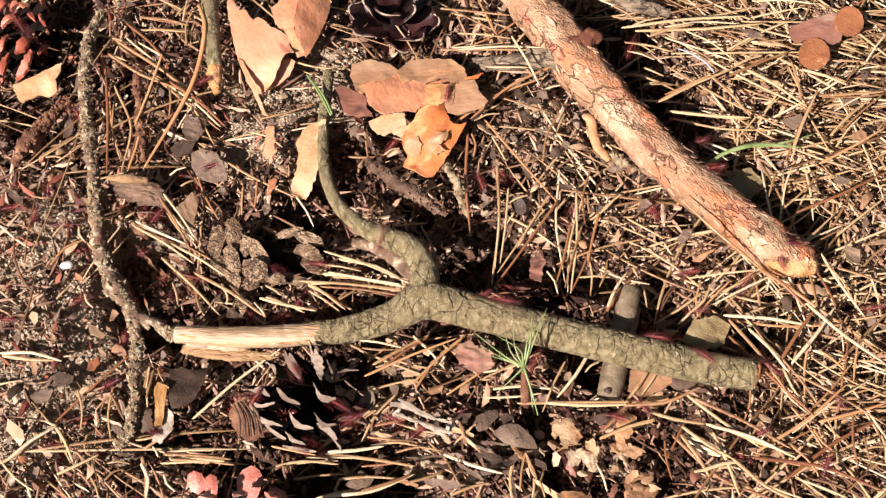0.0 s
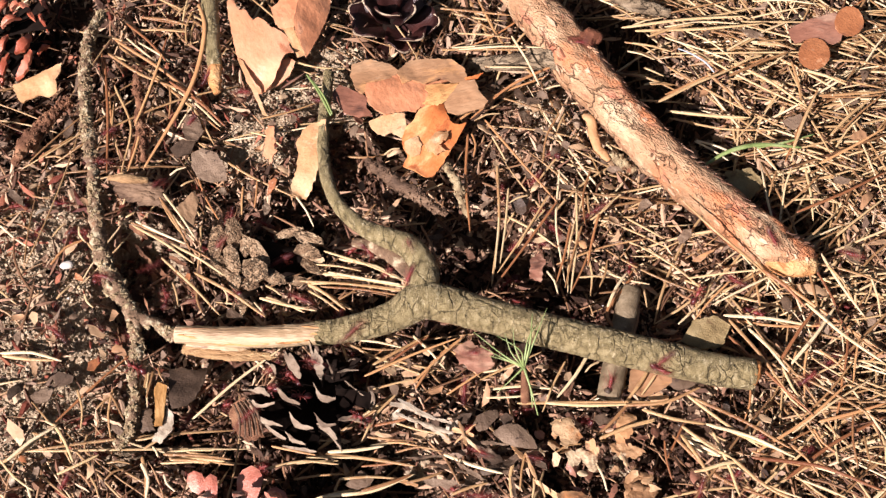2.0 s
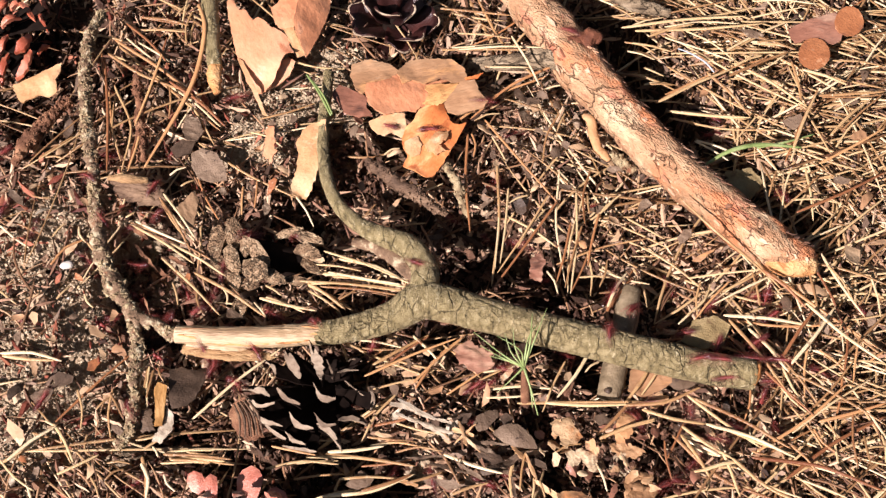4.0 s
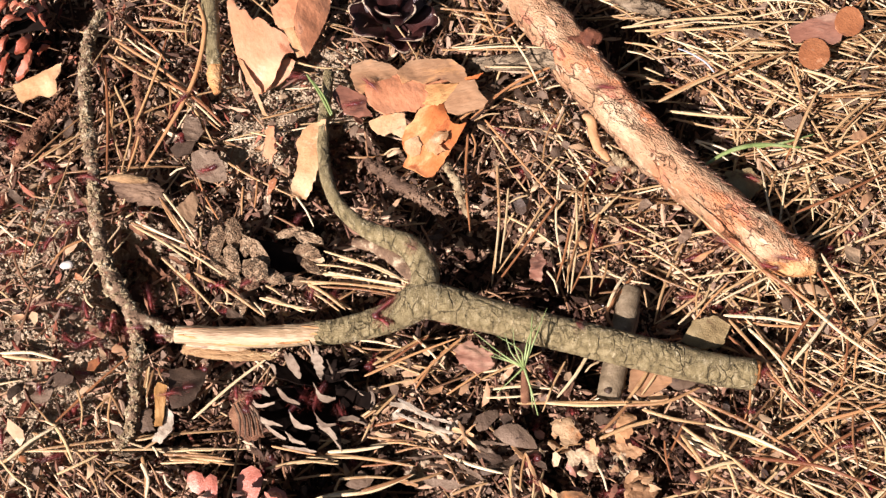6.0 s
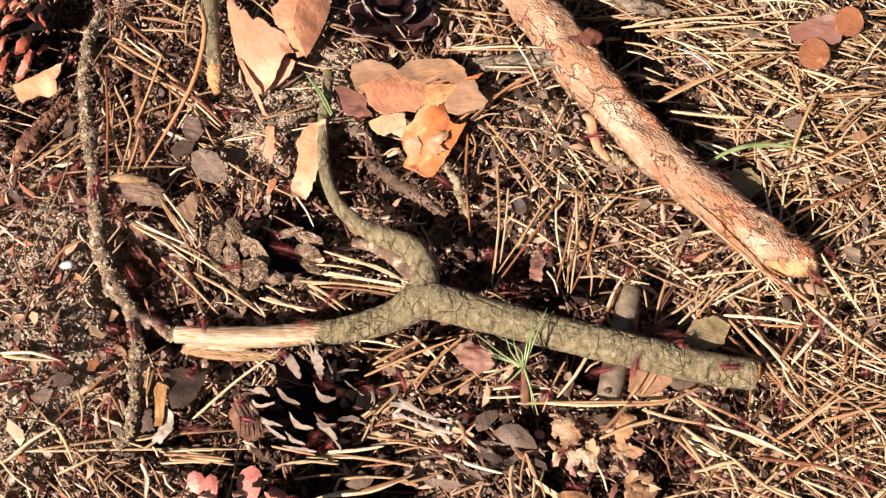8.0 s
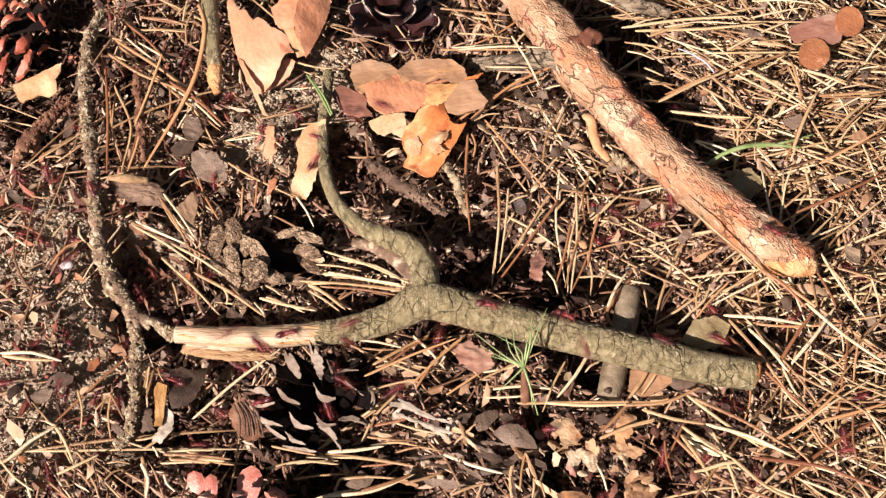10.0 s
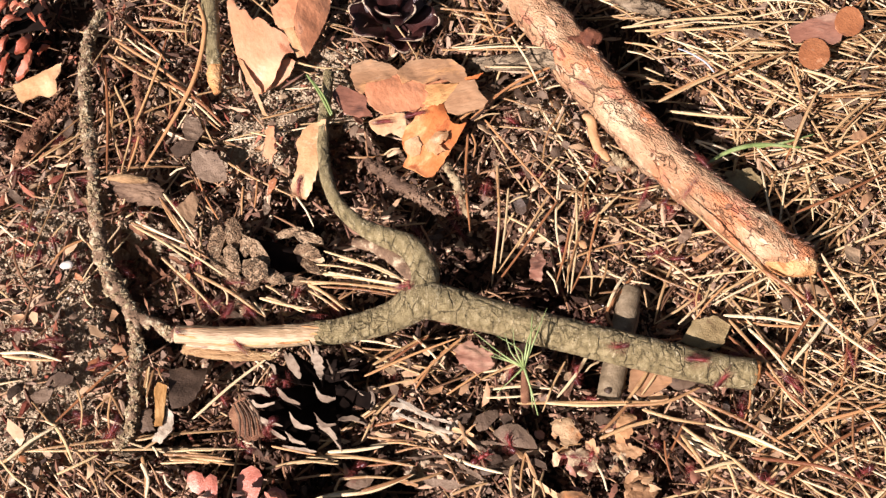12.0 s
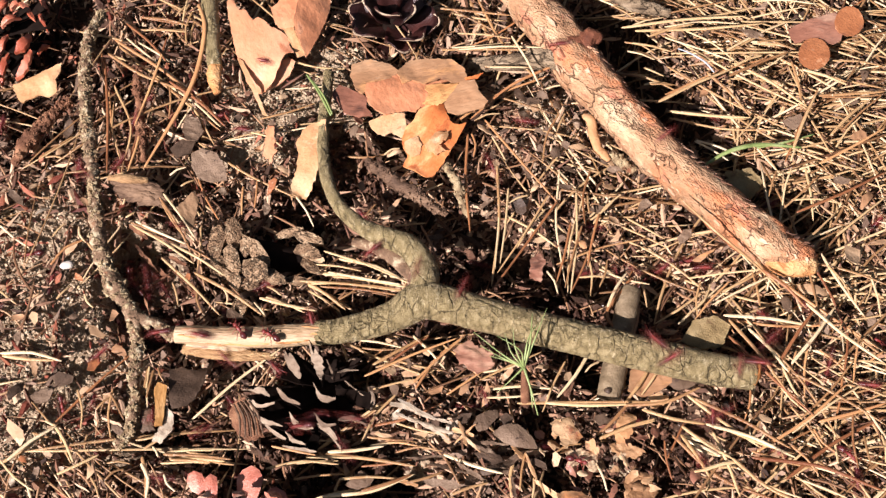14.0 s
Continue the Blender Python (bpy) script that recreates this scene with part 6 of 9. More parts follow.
def shield_mesh(name, mat, length, width, tall):
    """The knobbed diamond-shaped end of a scale, facing outwards."""
    r2 = np.random.default_rng(int(length * 100 + width * 10))
    jag = r2.uniform(0.8, 1.12, 8) * np.array((1.0, 0.93, 0.95, 0.93, 1.0, 0.93, 0.95, 0.93))
    ring = [(math.cos(a) * j, math.sin(a) * j) for a, j in zip(np.linspace(0, 6.283, 9)[:-1], jag)]
    v = []
    for x, g in ((-1.8, 0.5), (-0.6, 0.95), (0.0, 1.0), (0.35, 0.6), (0.6, 0.2)):
        v += [(length + x + r2.normal(0, 0.3), g * width / 2 * p, g * tall / 2 * q + 0.12 * g * width * p * p) for p, q in ring]
    f = [(i * 8 + k, i * 8 + (k + 1) % 8, (i + 1) * 8 + (k + 1) % 8, (i + 1) * 8 + k) for i in range(4) for k in range(8)]
    f += [tuple(range(8))[::-1], tuple(range(32, 40))]
    geo = Geo()
    geo.add(np.array(v) * MM, f)
    return geo.mesh(name, mat, False)


def cone(place, axis, length, radius, count, mat, rim, label, open_up=0.5, seed=0, wide=11.0, hook=0.25, cup=0.35, thick=0.9, shield=0.0, stop=1.0):
    """A pine cone: core, and scales on a spiral. axis: from base to tip."""
    top = thing("pine_cone", label, "pine cone", "pine cones", at=Vector(place) * MM)
    top.rotation_mode = "QUATERNION"
    top.rotation_quaternion = Vector(axis).to_track_quat("Z", "Y")
    core = Geo()
    tube(core, spline([(0, 0.01, -length * 0.45, radius * 0.2), (0, 0, -length * 0.1, radius * 0.22), (0.01, 0, (-0.5 + 0.9 * stop) * length, radius * 0.06)], 2), 12)
    part("core", core, CONE_GAP_SHADE, top)
    r2 = np.random.default_rng(seed)
    sizes = (0.5, 0.72, 0.88, 1.0)
    body = [scale_mesh("scale", mat, radius * q, wide * q ** 0.5, thick, hook, cup) for q in sizes]
    if shield:
        hook = 0.0
        body = [scale_mesh("scale", mat, radius * q, wide * 0.8 * q ** 0.5, thick, hook, cup) for q in sizes]
        knob = [shield_mesh("scale_tip", rim, radius * q, wide * q ** 0.5, shield * q ** 0.5) for q in sizes]
    else:
        knob = [tip_mesh("scale_rim", rim, radius * q, wide * q ** 0.5, thick, hook, cup) for q in sizes]
    for i in range(count):
        u = (i + 0.5) / count * stop
        kind = 3 if 0.12 < u < 0.5 else 2 if u < 0.68 else 1 if u < 0.85 else 0
        rise = open_up * (u - 0.3) * 2.1 + 0.1 + r2.normal(0, 0.17)
        m = pose(0, 0, (-0.42 + 0.8 * u) * length * MM, 0, 0, i * 137.508 + r2.normal(0, 9)) @ pose(0, 0, 0, r2.normal(0, 14), -math.degrees(rise), 0)
        ob = part("scale", body[kind], mat, top)
        ob.matrix_local = m
        tip = part("scale_tip" if shield else "scale_rim", knob[kind], rim, ob)
        if shield:
            tip.matrix_local = pose(0, 0, 0, r2.normal(0, 6), 0, r2.normal(0, 4))


def sunken_cone(label, core, scales):
    """An old flattened cone: thick lozenge scale ends over a dark core. Rows: x, y, height, half length, half width (mm), turn (degrees)."""
    top = thing("pine_cone", label, "pine cone", "pine cones")
    geo = Geo()
    tube(geo, spline(core, 1.5), 14, 0.7, rough_bark(0.0008, 0.004, 2.0))
    part("core", geo, CONE_GAP_SHADE, top)
    for i, (x, y, z, l, w, turn) in enumerate(scales):
        r2 = np.random.default_rng(i + 300)
        c, q = math.cos(radians(turn)), math.sin(radians(turn))
        ring = [(1.1, -0.35), (0.75, 0.45), (-0.25, 1.05), (-1.05, 0.5), (-0.85, -0.5), (0.2, -1.05)]
        ring = [(u * l * r2.uniform(0.88, 1.15), v * w * r2.uniform(0.85, 1.15)) for u, v in ring]
        lean = (r2.normal(0, 0.15) + 0.22, r2.normal(0, 0.15) + 0.18)
        geo = plate([(x + u * c - v * q, y + u * q + v * c) for u, v in ring], r2.uniform(1.2, 1.9), 0.0, lean, z, i + 40, 0.14, 0.4, 2.4, 0.12, folds=((x, y, turn, -0.3), (x, y, turn + 75, -0.12)), grain=turn)
        part("scale", geo, CONE_GREY, top)


def open_cone(label, heart, tips, blade_mat, tip_mat, tip_look, fat=0.9):
    """A wide open cone seen from above: blades, coloured near black for the shade between them, rise from the heart to
    worn grey tips. Rows: three points of a tip's outer edge, its height and half thickness (mm).
    """
    top = thing("pine_cone", label, "pine cone", "pine cones")
    geo = Geo()
    tube(geo, spline([(heart[0] - 3, heart[1] - 5, heart[2] - 7, 4), (heart[0], heart[1], heart[2], 7), (heart[0] + 3, heart[1] + 4, heart[2] + 8, 5), (heart[0] + 4, heart[1] + 5, heart[2] + 12, 1)], 1.0), 14, 1.0, rough_bark(0.001, 0.004, 4.0))
    part("core", geo, CONE_GAP_SHADE, top)
    for i, (x1, y1, x2, y2, x3, y3, z, r) in enumerate(tips):
        mx, my = (x1 + x2 + x3) / 3, (y1 + y2 + y3) / 3
        run = math.hypot(heart[0] - mx, heart[1] - my) + 1e-6
        ux, uy = (heart[0] - mx) / run, (heart[1] - my) / run
        reach, drop = min(run, 15.0), -(z - heart[2]) / max(run, 6.0)
        base = [(mx + ux * reach - uy * 2, my + uy * reach + ux * 2), (mx + ux * reach + uy * 2, my + uy * reach - ux * 2)]
        ring = [(x1, y1), (x2, y2), (x3, y3)]
        if ((x2 - x1) * (my + uy * reach - y1) - (y2 - y1) * (mx + ux * reach - x1)) < 0:
            ring = ring[::-1]
        drop = max(drop, -1.1)
        outline = ring + sorted(base, key=lambda q: (q[0] - ring[2][0]) ** 2 + (q[1] - ring[2][1]) ** 2)
        ox = sum(q[0] for q in outline) / 5
        oy = sum(q[1] for q in outline) / 5
        lift = z - 0.8 + (ux * drop * (ox - x2) + uy * drop * (oy - y2))
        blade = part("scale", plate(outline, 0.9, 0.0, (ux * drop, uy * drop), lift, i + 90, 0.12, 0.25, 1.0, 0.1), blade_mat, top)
        r2 = np.random.default_rng(i + 500)
        line = spline([(x1, y1, 0, 0), (x2, y2, 0, 0), (x3, y3, 0, 0)], 1.2)[:, :2] / MM
        wide = np.sin(np.linspace(0.12, math.pi - 0.12, len(line))) ** 0.8 * r * r2.uniform(0.7, 1.25, len(line))
        shift = np.array((ux, uy))
        outer = [tuple(q - shift * w * 0.8) for q, w in zip(line, wide)]
        inner = [tuple(q + shift * w * 1.1) for q, w in zip(line, wide)]
        geo = plate(outer + inner[::-1], fat, fat - 0.9, (ux * 0.35 + r2.normal(0, 0.12), uy * 0.35 + r2.normal(0, 0.12)), z + 0.5, i + 120, 0.3, 0.6, 0.9, 0.5)
        part("scale_tip", geo, tip_mat, blade, tip_look)


def cones():
    open_cone("open weathered pine cone with dark gaps and grey scale tips", (-38.2, -50.6, -8), [
        (-51.6, -45.7, -49.3, -51, -46.4, -56, 13, 1.8), (-43.8, -43.3, -41.2, -49.8, -39.4, -57, 13, 1.8), (-37.8, -49.3, -36.4, -52.2, -35.9, -55.4, 12, 1.2), (-34.3, -53.1, -31.4, -51.5, -27.7, -51.1, 10, 0.6),
        (-31.1, -48.4, -29.3, -46.7, -26.8, -47.9, 9, 1), (-31.5, -56.5, -28.2, -58.9, -25.9, -60.7, 11, 1.6), (-41.6, -58.5, -39.2, -63, -34.3, -63.4, 14, 1.1), (-53.7, -58.6, -50.5, -62.7, -45.7, -65.1, 12, 0.9),
        (-63.8, -59.6, -60.2, -63.4, -54.1, -64, 8, 0.9), (-49.3, -66.8, -46.9, -71.1, -41, -73, 11, 0.9), (-41.2, -68, -38.3, -71.5, -34.2, -71.3, 12, 1.1), (-40.2, -71, -35.2, -74.1, -31.9, -78.9, 9, 1.2),
    ] + [
        (-33.3, -69.3, -28.8, -67.9, -24.5, -69.7, 8, 1.2), (-61, -65.5, -57.7, -68.7, -51.3, -71, 8, 0.7), (-57.7, -69, -54.2, -72.1, -50.4, -74.1, 6, 0.7), (-50.8, -71.6, -48.1, -74.5, -44, -76, 6, 0.6),
        (-65.4, -56.8, -60.8, -57.2, -56.4, -60, 7, 1.4), (-58.6, -47.5, -56.2, -49.1, -54.9, -52.4, 8, 0.8), (-23.9, -56.7, -22.5, -59.9, -23.7, -63.9, 6, 0.8), (-51.7, -75.6, -46.1, -77.1, -40.6, -77.5, 4, 0.8),
    ], CONE_GAP_SHADE, CONE_TIP, "worn grey scale tip")
    sunken_cone("weathered grey-brown pine cone half sunk in litter", [(-83, 0, -3, 4), (-73, -2, -2, 7), (-60, -3, -3, 7), (-48, -2, -4, 4)], [
        (-79.4, -1, 6, 6.9, 3, -85), (-73.6, 2.8, 7, 6.1, 3, -80), (-78.1, -9, 5, 4.6, 2.8, -70), (-73, -7.9, 7, 5.7, 3.2, -60), (-72.8, -13.9, 5, 4.8, 2.8, -50),
        (-68.9, -2.7, 7, 3.6, 2.3, -75), (-64.6, -4.7, 7, 6.9, 2.5, -40), (-64.9, -12.2, 8, 5.2, 4.1, -20), (-58.5, -14.4, 7, 4.8, 2.8, -25), (-66.9, -16.4, 5, 3.6, 2.1, -10),
    ] + [
        (-50.8, -15, 5, 4.4, 1.8, -12), (-46.9, 1.1, 6, 5.5, 2.1, -15), (-47.2, -4, 6.5, 5.7, 2.3, -30), (-46.3, -9.2, 5, 4.6, 2.1, -38), (-55.1, 4.8, 4, 4.8, 1.4, 10),
        (-69.9, -23.6, 2, 4.6, 3.2, -75), (-76.7, 3.1, 5, 2.9, 1.8, -85),
    ])
    cone((-19.9, 101, 1), (0.1, -0.05, 0.98), 26, 19, 18, CONE_DARK, CONE_RIM, "dark glossy open pine cone with pale rims", 0.75, 3, 12.5, 0.22, -0.4, 0.5, stop=0.8)
    cone((-61.7, -113.7, 8), (-0.9, 0.25, 0.2), 46, 22, 52, CONE_DARK, PINK, "reddish open pine cone with pinkish scale tips", 0.2, 5, 9.5, 0.1, 0.2, 0.8, 5.0)
    open_cone("reddish open pine cone beside a twig", (-185.6, 101.1, -8), [
        (-165.2, 97.8, -162.1, 101.1, -157.2, 96.1, 13, 1.8), (-169, 92.2, -165.6, 95.5, -162.7, 97.2, 11, 1.6), (-161.2, 78.5, -158.2, 82.1, -156.9, 87.5, 12, 1.6), (-160, 68.4, -156.8, 71.6, -155, 79.3, 11, 1.6),
        (-158, 104, -155.7, 99.5, -153.9, 96.1, 5, 0.8), (-155.9, 84.7, -153.9, 86, -152.1, 89.6, 4, 0.7), (-165.8, 67.1, -164.8, 73.4, -163.7, 78.3, 10, 1.4), (-171, 98.1, -169.5, 102, -168.4, 106, 12, 1.6),
        (-168.3, 79.3, -166.9, 83.7, -166.1, 88.6, 10, 1.2), (-158.9, 112.4, -157, 108.9, -155.3, 106.6, 4, 0.8),
    ], CONE_GAP_SHADE, CONE_RED, "bright red-orange scale tip", 2.2)


cones()


# ---- green shoots, stone, thread ----
def blade(name, rows, mat, label, category, group="", parent=None, sides=6):
    geo = Geo()
    tube(geo, spline(rows, 1.5), sides, 0.6)
    if parent:
        return part(name, geo, mat, parent, label)
    return solid(name, geo, mat, label, category, group)


def seedling():
    top = thing("pine_seedling", "small green pine seedling beside the forked stick", "seedling")
    blade("stem", [(27.1, -60.6, 3, 1.6), (26.7, -58.1, 9, 1.5), (26.2, -54.2, 16, 1.0)], RED_BARK, "thin brown woody stem", "", "", top, 8)
    heart = (26, -53.7, 17, 0.5)
    for row in ([(19.2, -50.7, 20, 0.4), (9.9, -42.6, 20, 0.15)], [(21.8, -51.5, 23, 0.35), (19.7, -45.5, 25, 0.15)], [(27.7, -49, 24, 0.45), (28.7, -38.9, 26, 0.2)],
                [(29, -48, 24, 0.4), (33.4, -37.4, 27, 0.15)], [(24.4, -51.5, 25, 0.35), (17.3, -47, 26, 0.15)], [(28.3, -60.3, 14, 0.45), (30.5, -67.4, 10, 0.3)], [(28, -59.3, 14, 0.4), (28.9, -64.8, 10, 0.25)], [(22, -57.1, 15, 0.35), (17.5, -60.4, 12, 0.15)],
                [(27.4, -46, 22, 0.35), (31.3, -39.9, 22, 0.15)], [(18.5, -51, 19, 0.35), (12.1, -46.5, 18, 0.15)], [(23, -50.2, 24, 0.35), (22.4, -43.5, 25, 0.12)], [(21.1, -52.1, 18, 0.35), (15, -49.7, 17, 0.15)]):
        blade("green_needle", [heart, *[(x, y, z, r * 0.62) for x, y, z, r in row]], SEEDLING_GREEN, "", "", "", top)


def small_bits():
    seedling()
    grp = "green pine needles"
    blade("green_needle", [(95, 31.8, 6, 0.5), (103.4, 35.6, 9, 0.9), (115, 38.6, 9, 0.9), (130.5, 38.7, 7, 0.5)], GREEN, "fresh green pine needle on dry straw", "pine needle", grp)
    blade("green_needle", [(114.1, 37.8, 8, 0.4), (124.7, 40.3, 8, 0.5), (135.9, 44.5, 7, 0.3)], GREEN, "fresh green pine needle on dry straw", "pine needle", grp)
    blade("green_needle", [(-51, 69.7, 10, 0.4), (-45.9, 61, 10, 0.5), (-41.2, 51.5, 9, 0.35)], GREEN, "short green needle leaning on a stick", "pine needle", grp)
    blade("green_needle", [(-48.9, 67, 10, 0.3), (-43.9, 59.2, 10, 0.35), (-40.8, 52.2, 9, 0.3)], GREEN, "short green needle leaning on a stick", "pine needle", grp)
    blade("pale_thread", [(89.6, 83.6, 8, 0.35), (94.7, 80.9, 8, 0.4), (99.6, 76.6, 8, 0.4), (102.6, 72.5, 7, 0.3)], THREAD, "pale bluish thread on the straw", "thread")
    geo = Geo()
    tube(geo, spline([(-133.6, -8.3, 3, 0.6), (-132.8, -8.3, 3, 1.3), (-131.3, -8.1, 3, 1.7), (-129.7, -7.9, 3, 1.5), (-129, -7.7, 3, 0.6)], 0.4), 16, 0.75, rough_bark(0.0005, 0.003))
    solid("pebble", geo, STONE, "small white rounded pebble on bare soil", "stone")


small_bits()
blade("leaning_needle", [(82.1, 9.3, 18.6, 0.3), (92.2, -2.1, 17.5, 0.5), (103.3, -9.4, 12, 0.5), (115.5, -15.7, 3, 0.25)], NEEDLE, "straw-coloured pine needle leaning on the thick branch", "pine needle")
blade("bent_needle", [(65.1, -14.4, 5, 0.4), (60.1, -21.1, 6, 0.6), (55.5, -28.9, 6, 0.6), (60.1, -35.6, 5, 0.6), (69.6, -37.7, 4, 0.5), (81.7, -36.8, 3, 0.3)], RUST_NEEDLE, "brown arched pine needle beside a grey stick", "pine needle")
blade("long_needle", [(-94.1, 102, 12, 0.6), (-90.8, 90.3, 12, 0.9), (-92.1, 72.9, 10, 0.9), (-96.8, 57.3, 8, 0.9), (-108.5, 32.1, 4, 0.5)], RUST_NEEDLE, "long brown pine needle leaning on an olive stick", "pine needle")


# ---- single dry needles that lie on top ----
SHORT_STRAW, SHORT_RUST = Geo(), Geo()


def lay_needles(kind, rows):
    """Rows of x, y of both ends, height, sideways bend and radius, in mm. Short broken ones are gathered as litter."""
    for x1, y1, x2, y2, h, bend, r in rows:
        r = min(r * 0.74, 0.6)
        rusty = kind == "rust" or (x1 > 85 and y1 < 5 and int(x1 * 3 + y2) % 3 == 0)
        length = math.hypot(x2 - x1, y2 - y1)
        nx, ny = -(y2 - y1) / length, (x2 - x1) / length
        slope = ((x1 * 7 + y2 * 3) % 2.0 - 1.0) * min(1.8, length * 0.05)
        short = length < 12.7
        geo = (SHORT_RUST if rusty else SHORT_STRAW) if short else Geo()
        mx, my = (x1 + x2) / 2 + nx * bend, (y1 + y2) / 2 + ny * bend
        tube(geo, spline([(x1, y1, h - slope, r * 0.4), (x1 + (mx - x1) * 0.15, y1 + (my - y1) * 0.15, h - slope * 0.8, r), (mx, my, h + 0.4, r), (x2 + (mx - x2) * 0.2, y2 + (my - y2) * 0.2, h + slope * 0.8, r * 0.75), (x2, y2, h + slope, r * 0.12)], 3.0), 8, 0.8, groove=0.22)
        if not short:
            solid("pine_needle", geo, RUST_NEEDLE if rusty else NEEDLE, "rust-brown dry pine needle lying on the litter" if rusty else "straw-coloured dry pine needle lying on the litter", "pine needle", "fallen needles")


lay_needles("straw", [(6, 79.9, 38, 81, 12, 0.6, 0.6), (15.7, 73.7, 34.5, 74.2, 9, -0.3, 0.55), (25.8, 84.2, 35.8, 61.9, 14, 0.4, 0.6), (77.6, -71.7, 93.7, -78.3, 3, 0.6, 0.7), (78.4, -72.9, 97, -83.5, 2, 0.8, 0.7), (79.1, -74.6, 92.2, -78.9, 1.5, -0.4, 0.6), (80.1, -84, 95.1, -82.1, 3, 0.5, 0.7), (87.3, -78.9, 84.1, -89, 0, 0.4, 0.6), (72.2, 74.3, 88.7, 66.9, 4, 0.3, 0.6), (78, 68.8, 87, 68.8, 5, 0, 0.6), (72.9, 88, 87.7, 83.6, 6, 0.2, 0.6), (73.9, 84.4, 82.2, 80.9, 5, 0.2, 0.55), (85.7, 57.2, 100.3, 55.3, 4, 0.2, 0.6), (93.5, 44.3, 109, 38, 3, 0.3, 0.6)])
lay_needles("rust", [(78.9, 58.1, 103, 72.3, 8, 0.4, 0.6), (78.4, -67.4, 71.8, -80, 3, 0, 0.5), (42.9, 75, 10, 51.9, 8, -2.5, 0.75)])
lay_needles("straw", [(-41, -6.8, -12.9, -17, 9, 0.6, 0.6), (-39.4, -13.4, -14.3, -18.9, 8, -0.4, 0.6), (-49, -16.8, -12.9, -20.7, 7, 0.5, 0.62), (-42, -18.4, -14.3, -21.7, 6, 0.4, 0.55), (-46.2, -19.1, -34.9, -26.8, 4, 0.3, 0.55), (-31.7, -37.9, -12.7, -41.1, 5, 0.4, 0.55), (-10, -37, 0.9, -49.6, 6, 0.3, 0.62), (-43.8, -10, -28.1, -11.8, 6, 0.3, 0.5), (-37.6, -15.5, -18.2, -16.8, 7, 0.2, 0.5)])
lay_needles("rust", [(-31.3, -1.7, -10.2, -16, 10, 0.5, 0.6), (-25.8, -52.8, 4.9, -38.8, 8, 0.4, 0.62), (-9.8, -56.1, 6.8, -38.4, 9, 0.2, 0.62), (-17.7, -46.1, -4.6, -36.9, 5, 0.2, 0.55), (45, 7.1, 39, -16.7, 6, 0.5, 0.6), (55.2, 10.6, 50.1, -10, 6, -0.4, 0.6), (51.7, -2.1, 43.9, -20, 4, 0.3, 0.5)])
lay_needles("straw", [(-109.5, 6.3, -85.6, -10.6, 7, 0.5, 0.6), (-107.9, 6.6, -89.2, -2.6, 8, -0.4, 0.6), (-95.4, -1.5, -74.5, -15, 7, 0.5, 0.62), (-100.4, 16, -88.1, -3.7, 8, 0.4, 0.6), (-99.2, 17.6, -86.5, 0.2, 8, 0.3, 0.55), (-89.3, -79.1, -67.5, -80.2, 5, 0.4, 0.65), (-87.5, -80.4, -66.6, -81.7, 4, 0.3, 0.65), (-90.1, -81.7, -69.4, -81, 4, 0.3, 0.55), (-88.3, -77.9, -73.2, -77.5, 5, 0.2, 0.55), (-97.6, -48.6, -98.3, -58.7, 6, 0.2, 0.6), (-95.7, -49.6, -97.1, -59.7, 6, 0.2, 0.6), (-99.7, -56.7, -99, -46.6, 6, 0.2, 0.55)])
lay_needles("straw", [(-135.8, 94.8, -117.5, 88.1, 3.8, 0.1, 0.52), (-128.8, 84.7, -103.2, 68.5, 4.6, 1.3, 0.52), (-126.7, 90.3, -82.3, 49.2, 2.5, -0.5, 0.68), (-121.6, 89.6, -96.7, 68.4, 5.4, -0.3, 0.52), (-117, 88.3, -101.8, 77.4, 6.0, -0.0, 0.52), (-103.4, 69.4, -82, 49.1, 4.1, 0.8, 0.62), (-125.3, 79.7, -121.3, 73.5, 4.7, 0.2, 0.52), (-123.3, 64.7, -116.8, 32.9, 5.1, -2.0, 0.52), (-117.8, 101.5, -98.7, 97.8, 4.6, -0.3, 0.52), (-119, 94.8, -99.2, 94.2, 5.5, -0.1, 0.52), (-100.9, 108.2, -104.7, 102.4, 4.2, 0.1, 0.52), (-100.5, 110.3, -101.3, 96.1, 5.0, -0.2, 0.52), (-98, 104, -98.5, 87.1, 5.7, -1.3, 0.52), (-96.7, 99.7, -97.2, 88.5, 4.1, -0.7, 0.52)])
lay_needles("straw", [(-103, 68.2, -101.7, 52.5, 5.8, 0.7, 0.52), (-95.4, 62.3, -84, 41.8, 3.0, 0.3, 0.52), (-147.6, 36.6, -136.7, 46.6, 3.3, -0.2, 0.52), (-145.1, 36.1, -137.8, 35.1, 4.7, 0.5, 0.52), (-89.9, 42.6, -52.5, 19.3, 3.6, -1.6, 0.62), (-46.1, 100, -38.3, 98, 3.7, -0.4, 0.52), (-44.8, 87.5, -35.5, 81.8, 4.5, -0.0, 0.52), (-59.5, 80.1, -37, 76.9, 4.9, -1.7, 0.57), (-67.8, 51.7, -47.3, 60.3, 5.8, -1.0, 0.52), (-70.7, 46.8, -58.8, 40.5, 4.8, 1.2, 0.52), (-35, 36.7, -17.4, 40.4, 3.1, -1.9, 0.62), (-21.4, 36.2, -15.7, 39.4, 5.7, 0.7, 0.52), (13.6, 110.8, 36.6, 70.5, 4.5, -2.9, 0.62), (-3.1, 105.7, 26.7, 102.2, 5.4, -0.2, 0.62)])
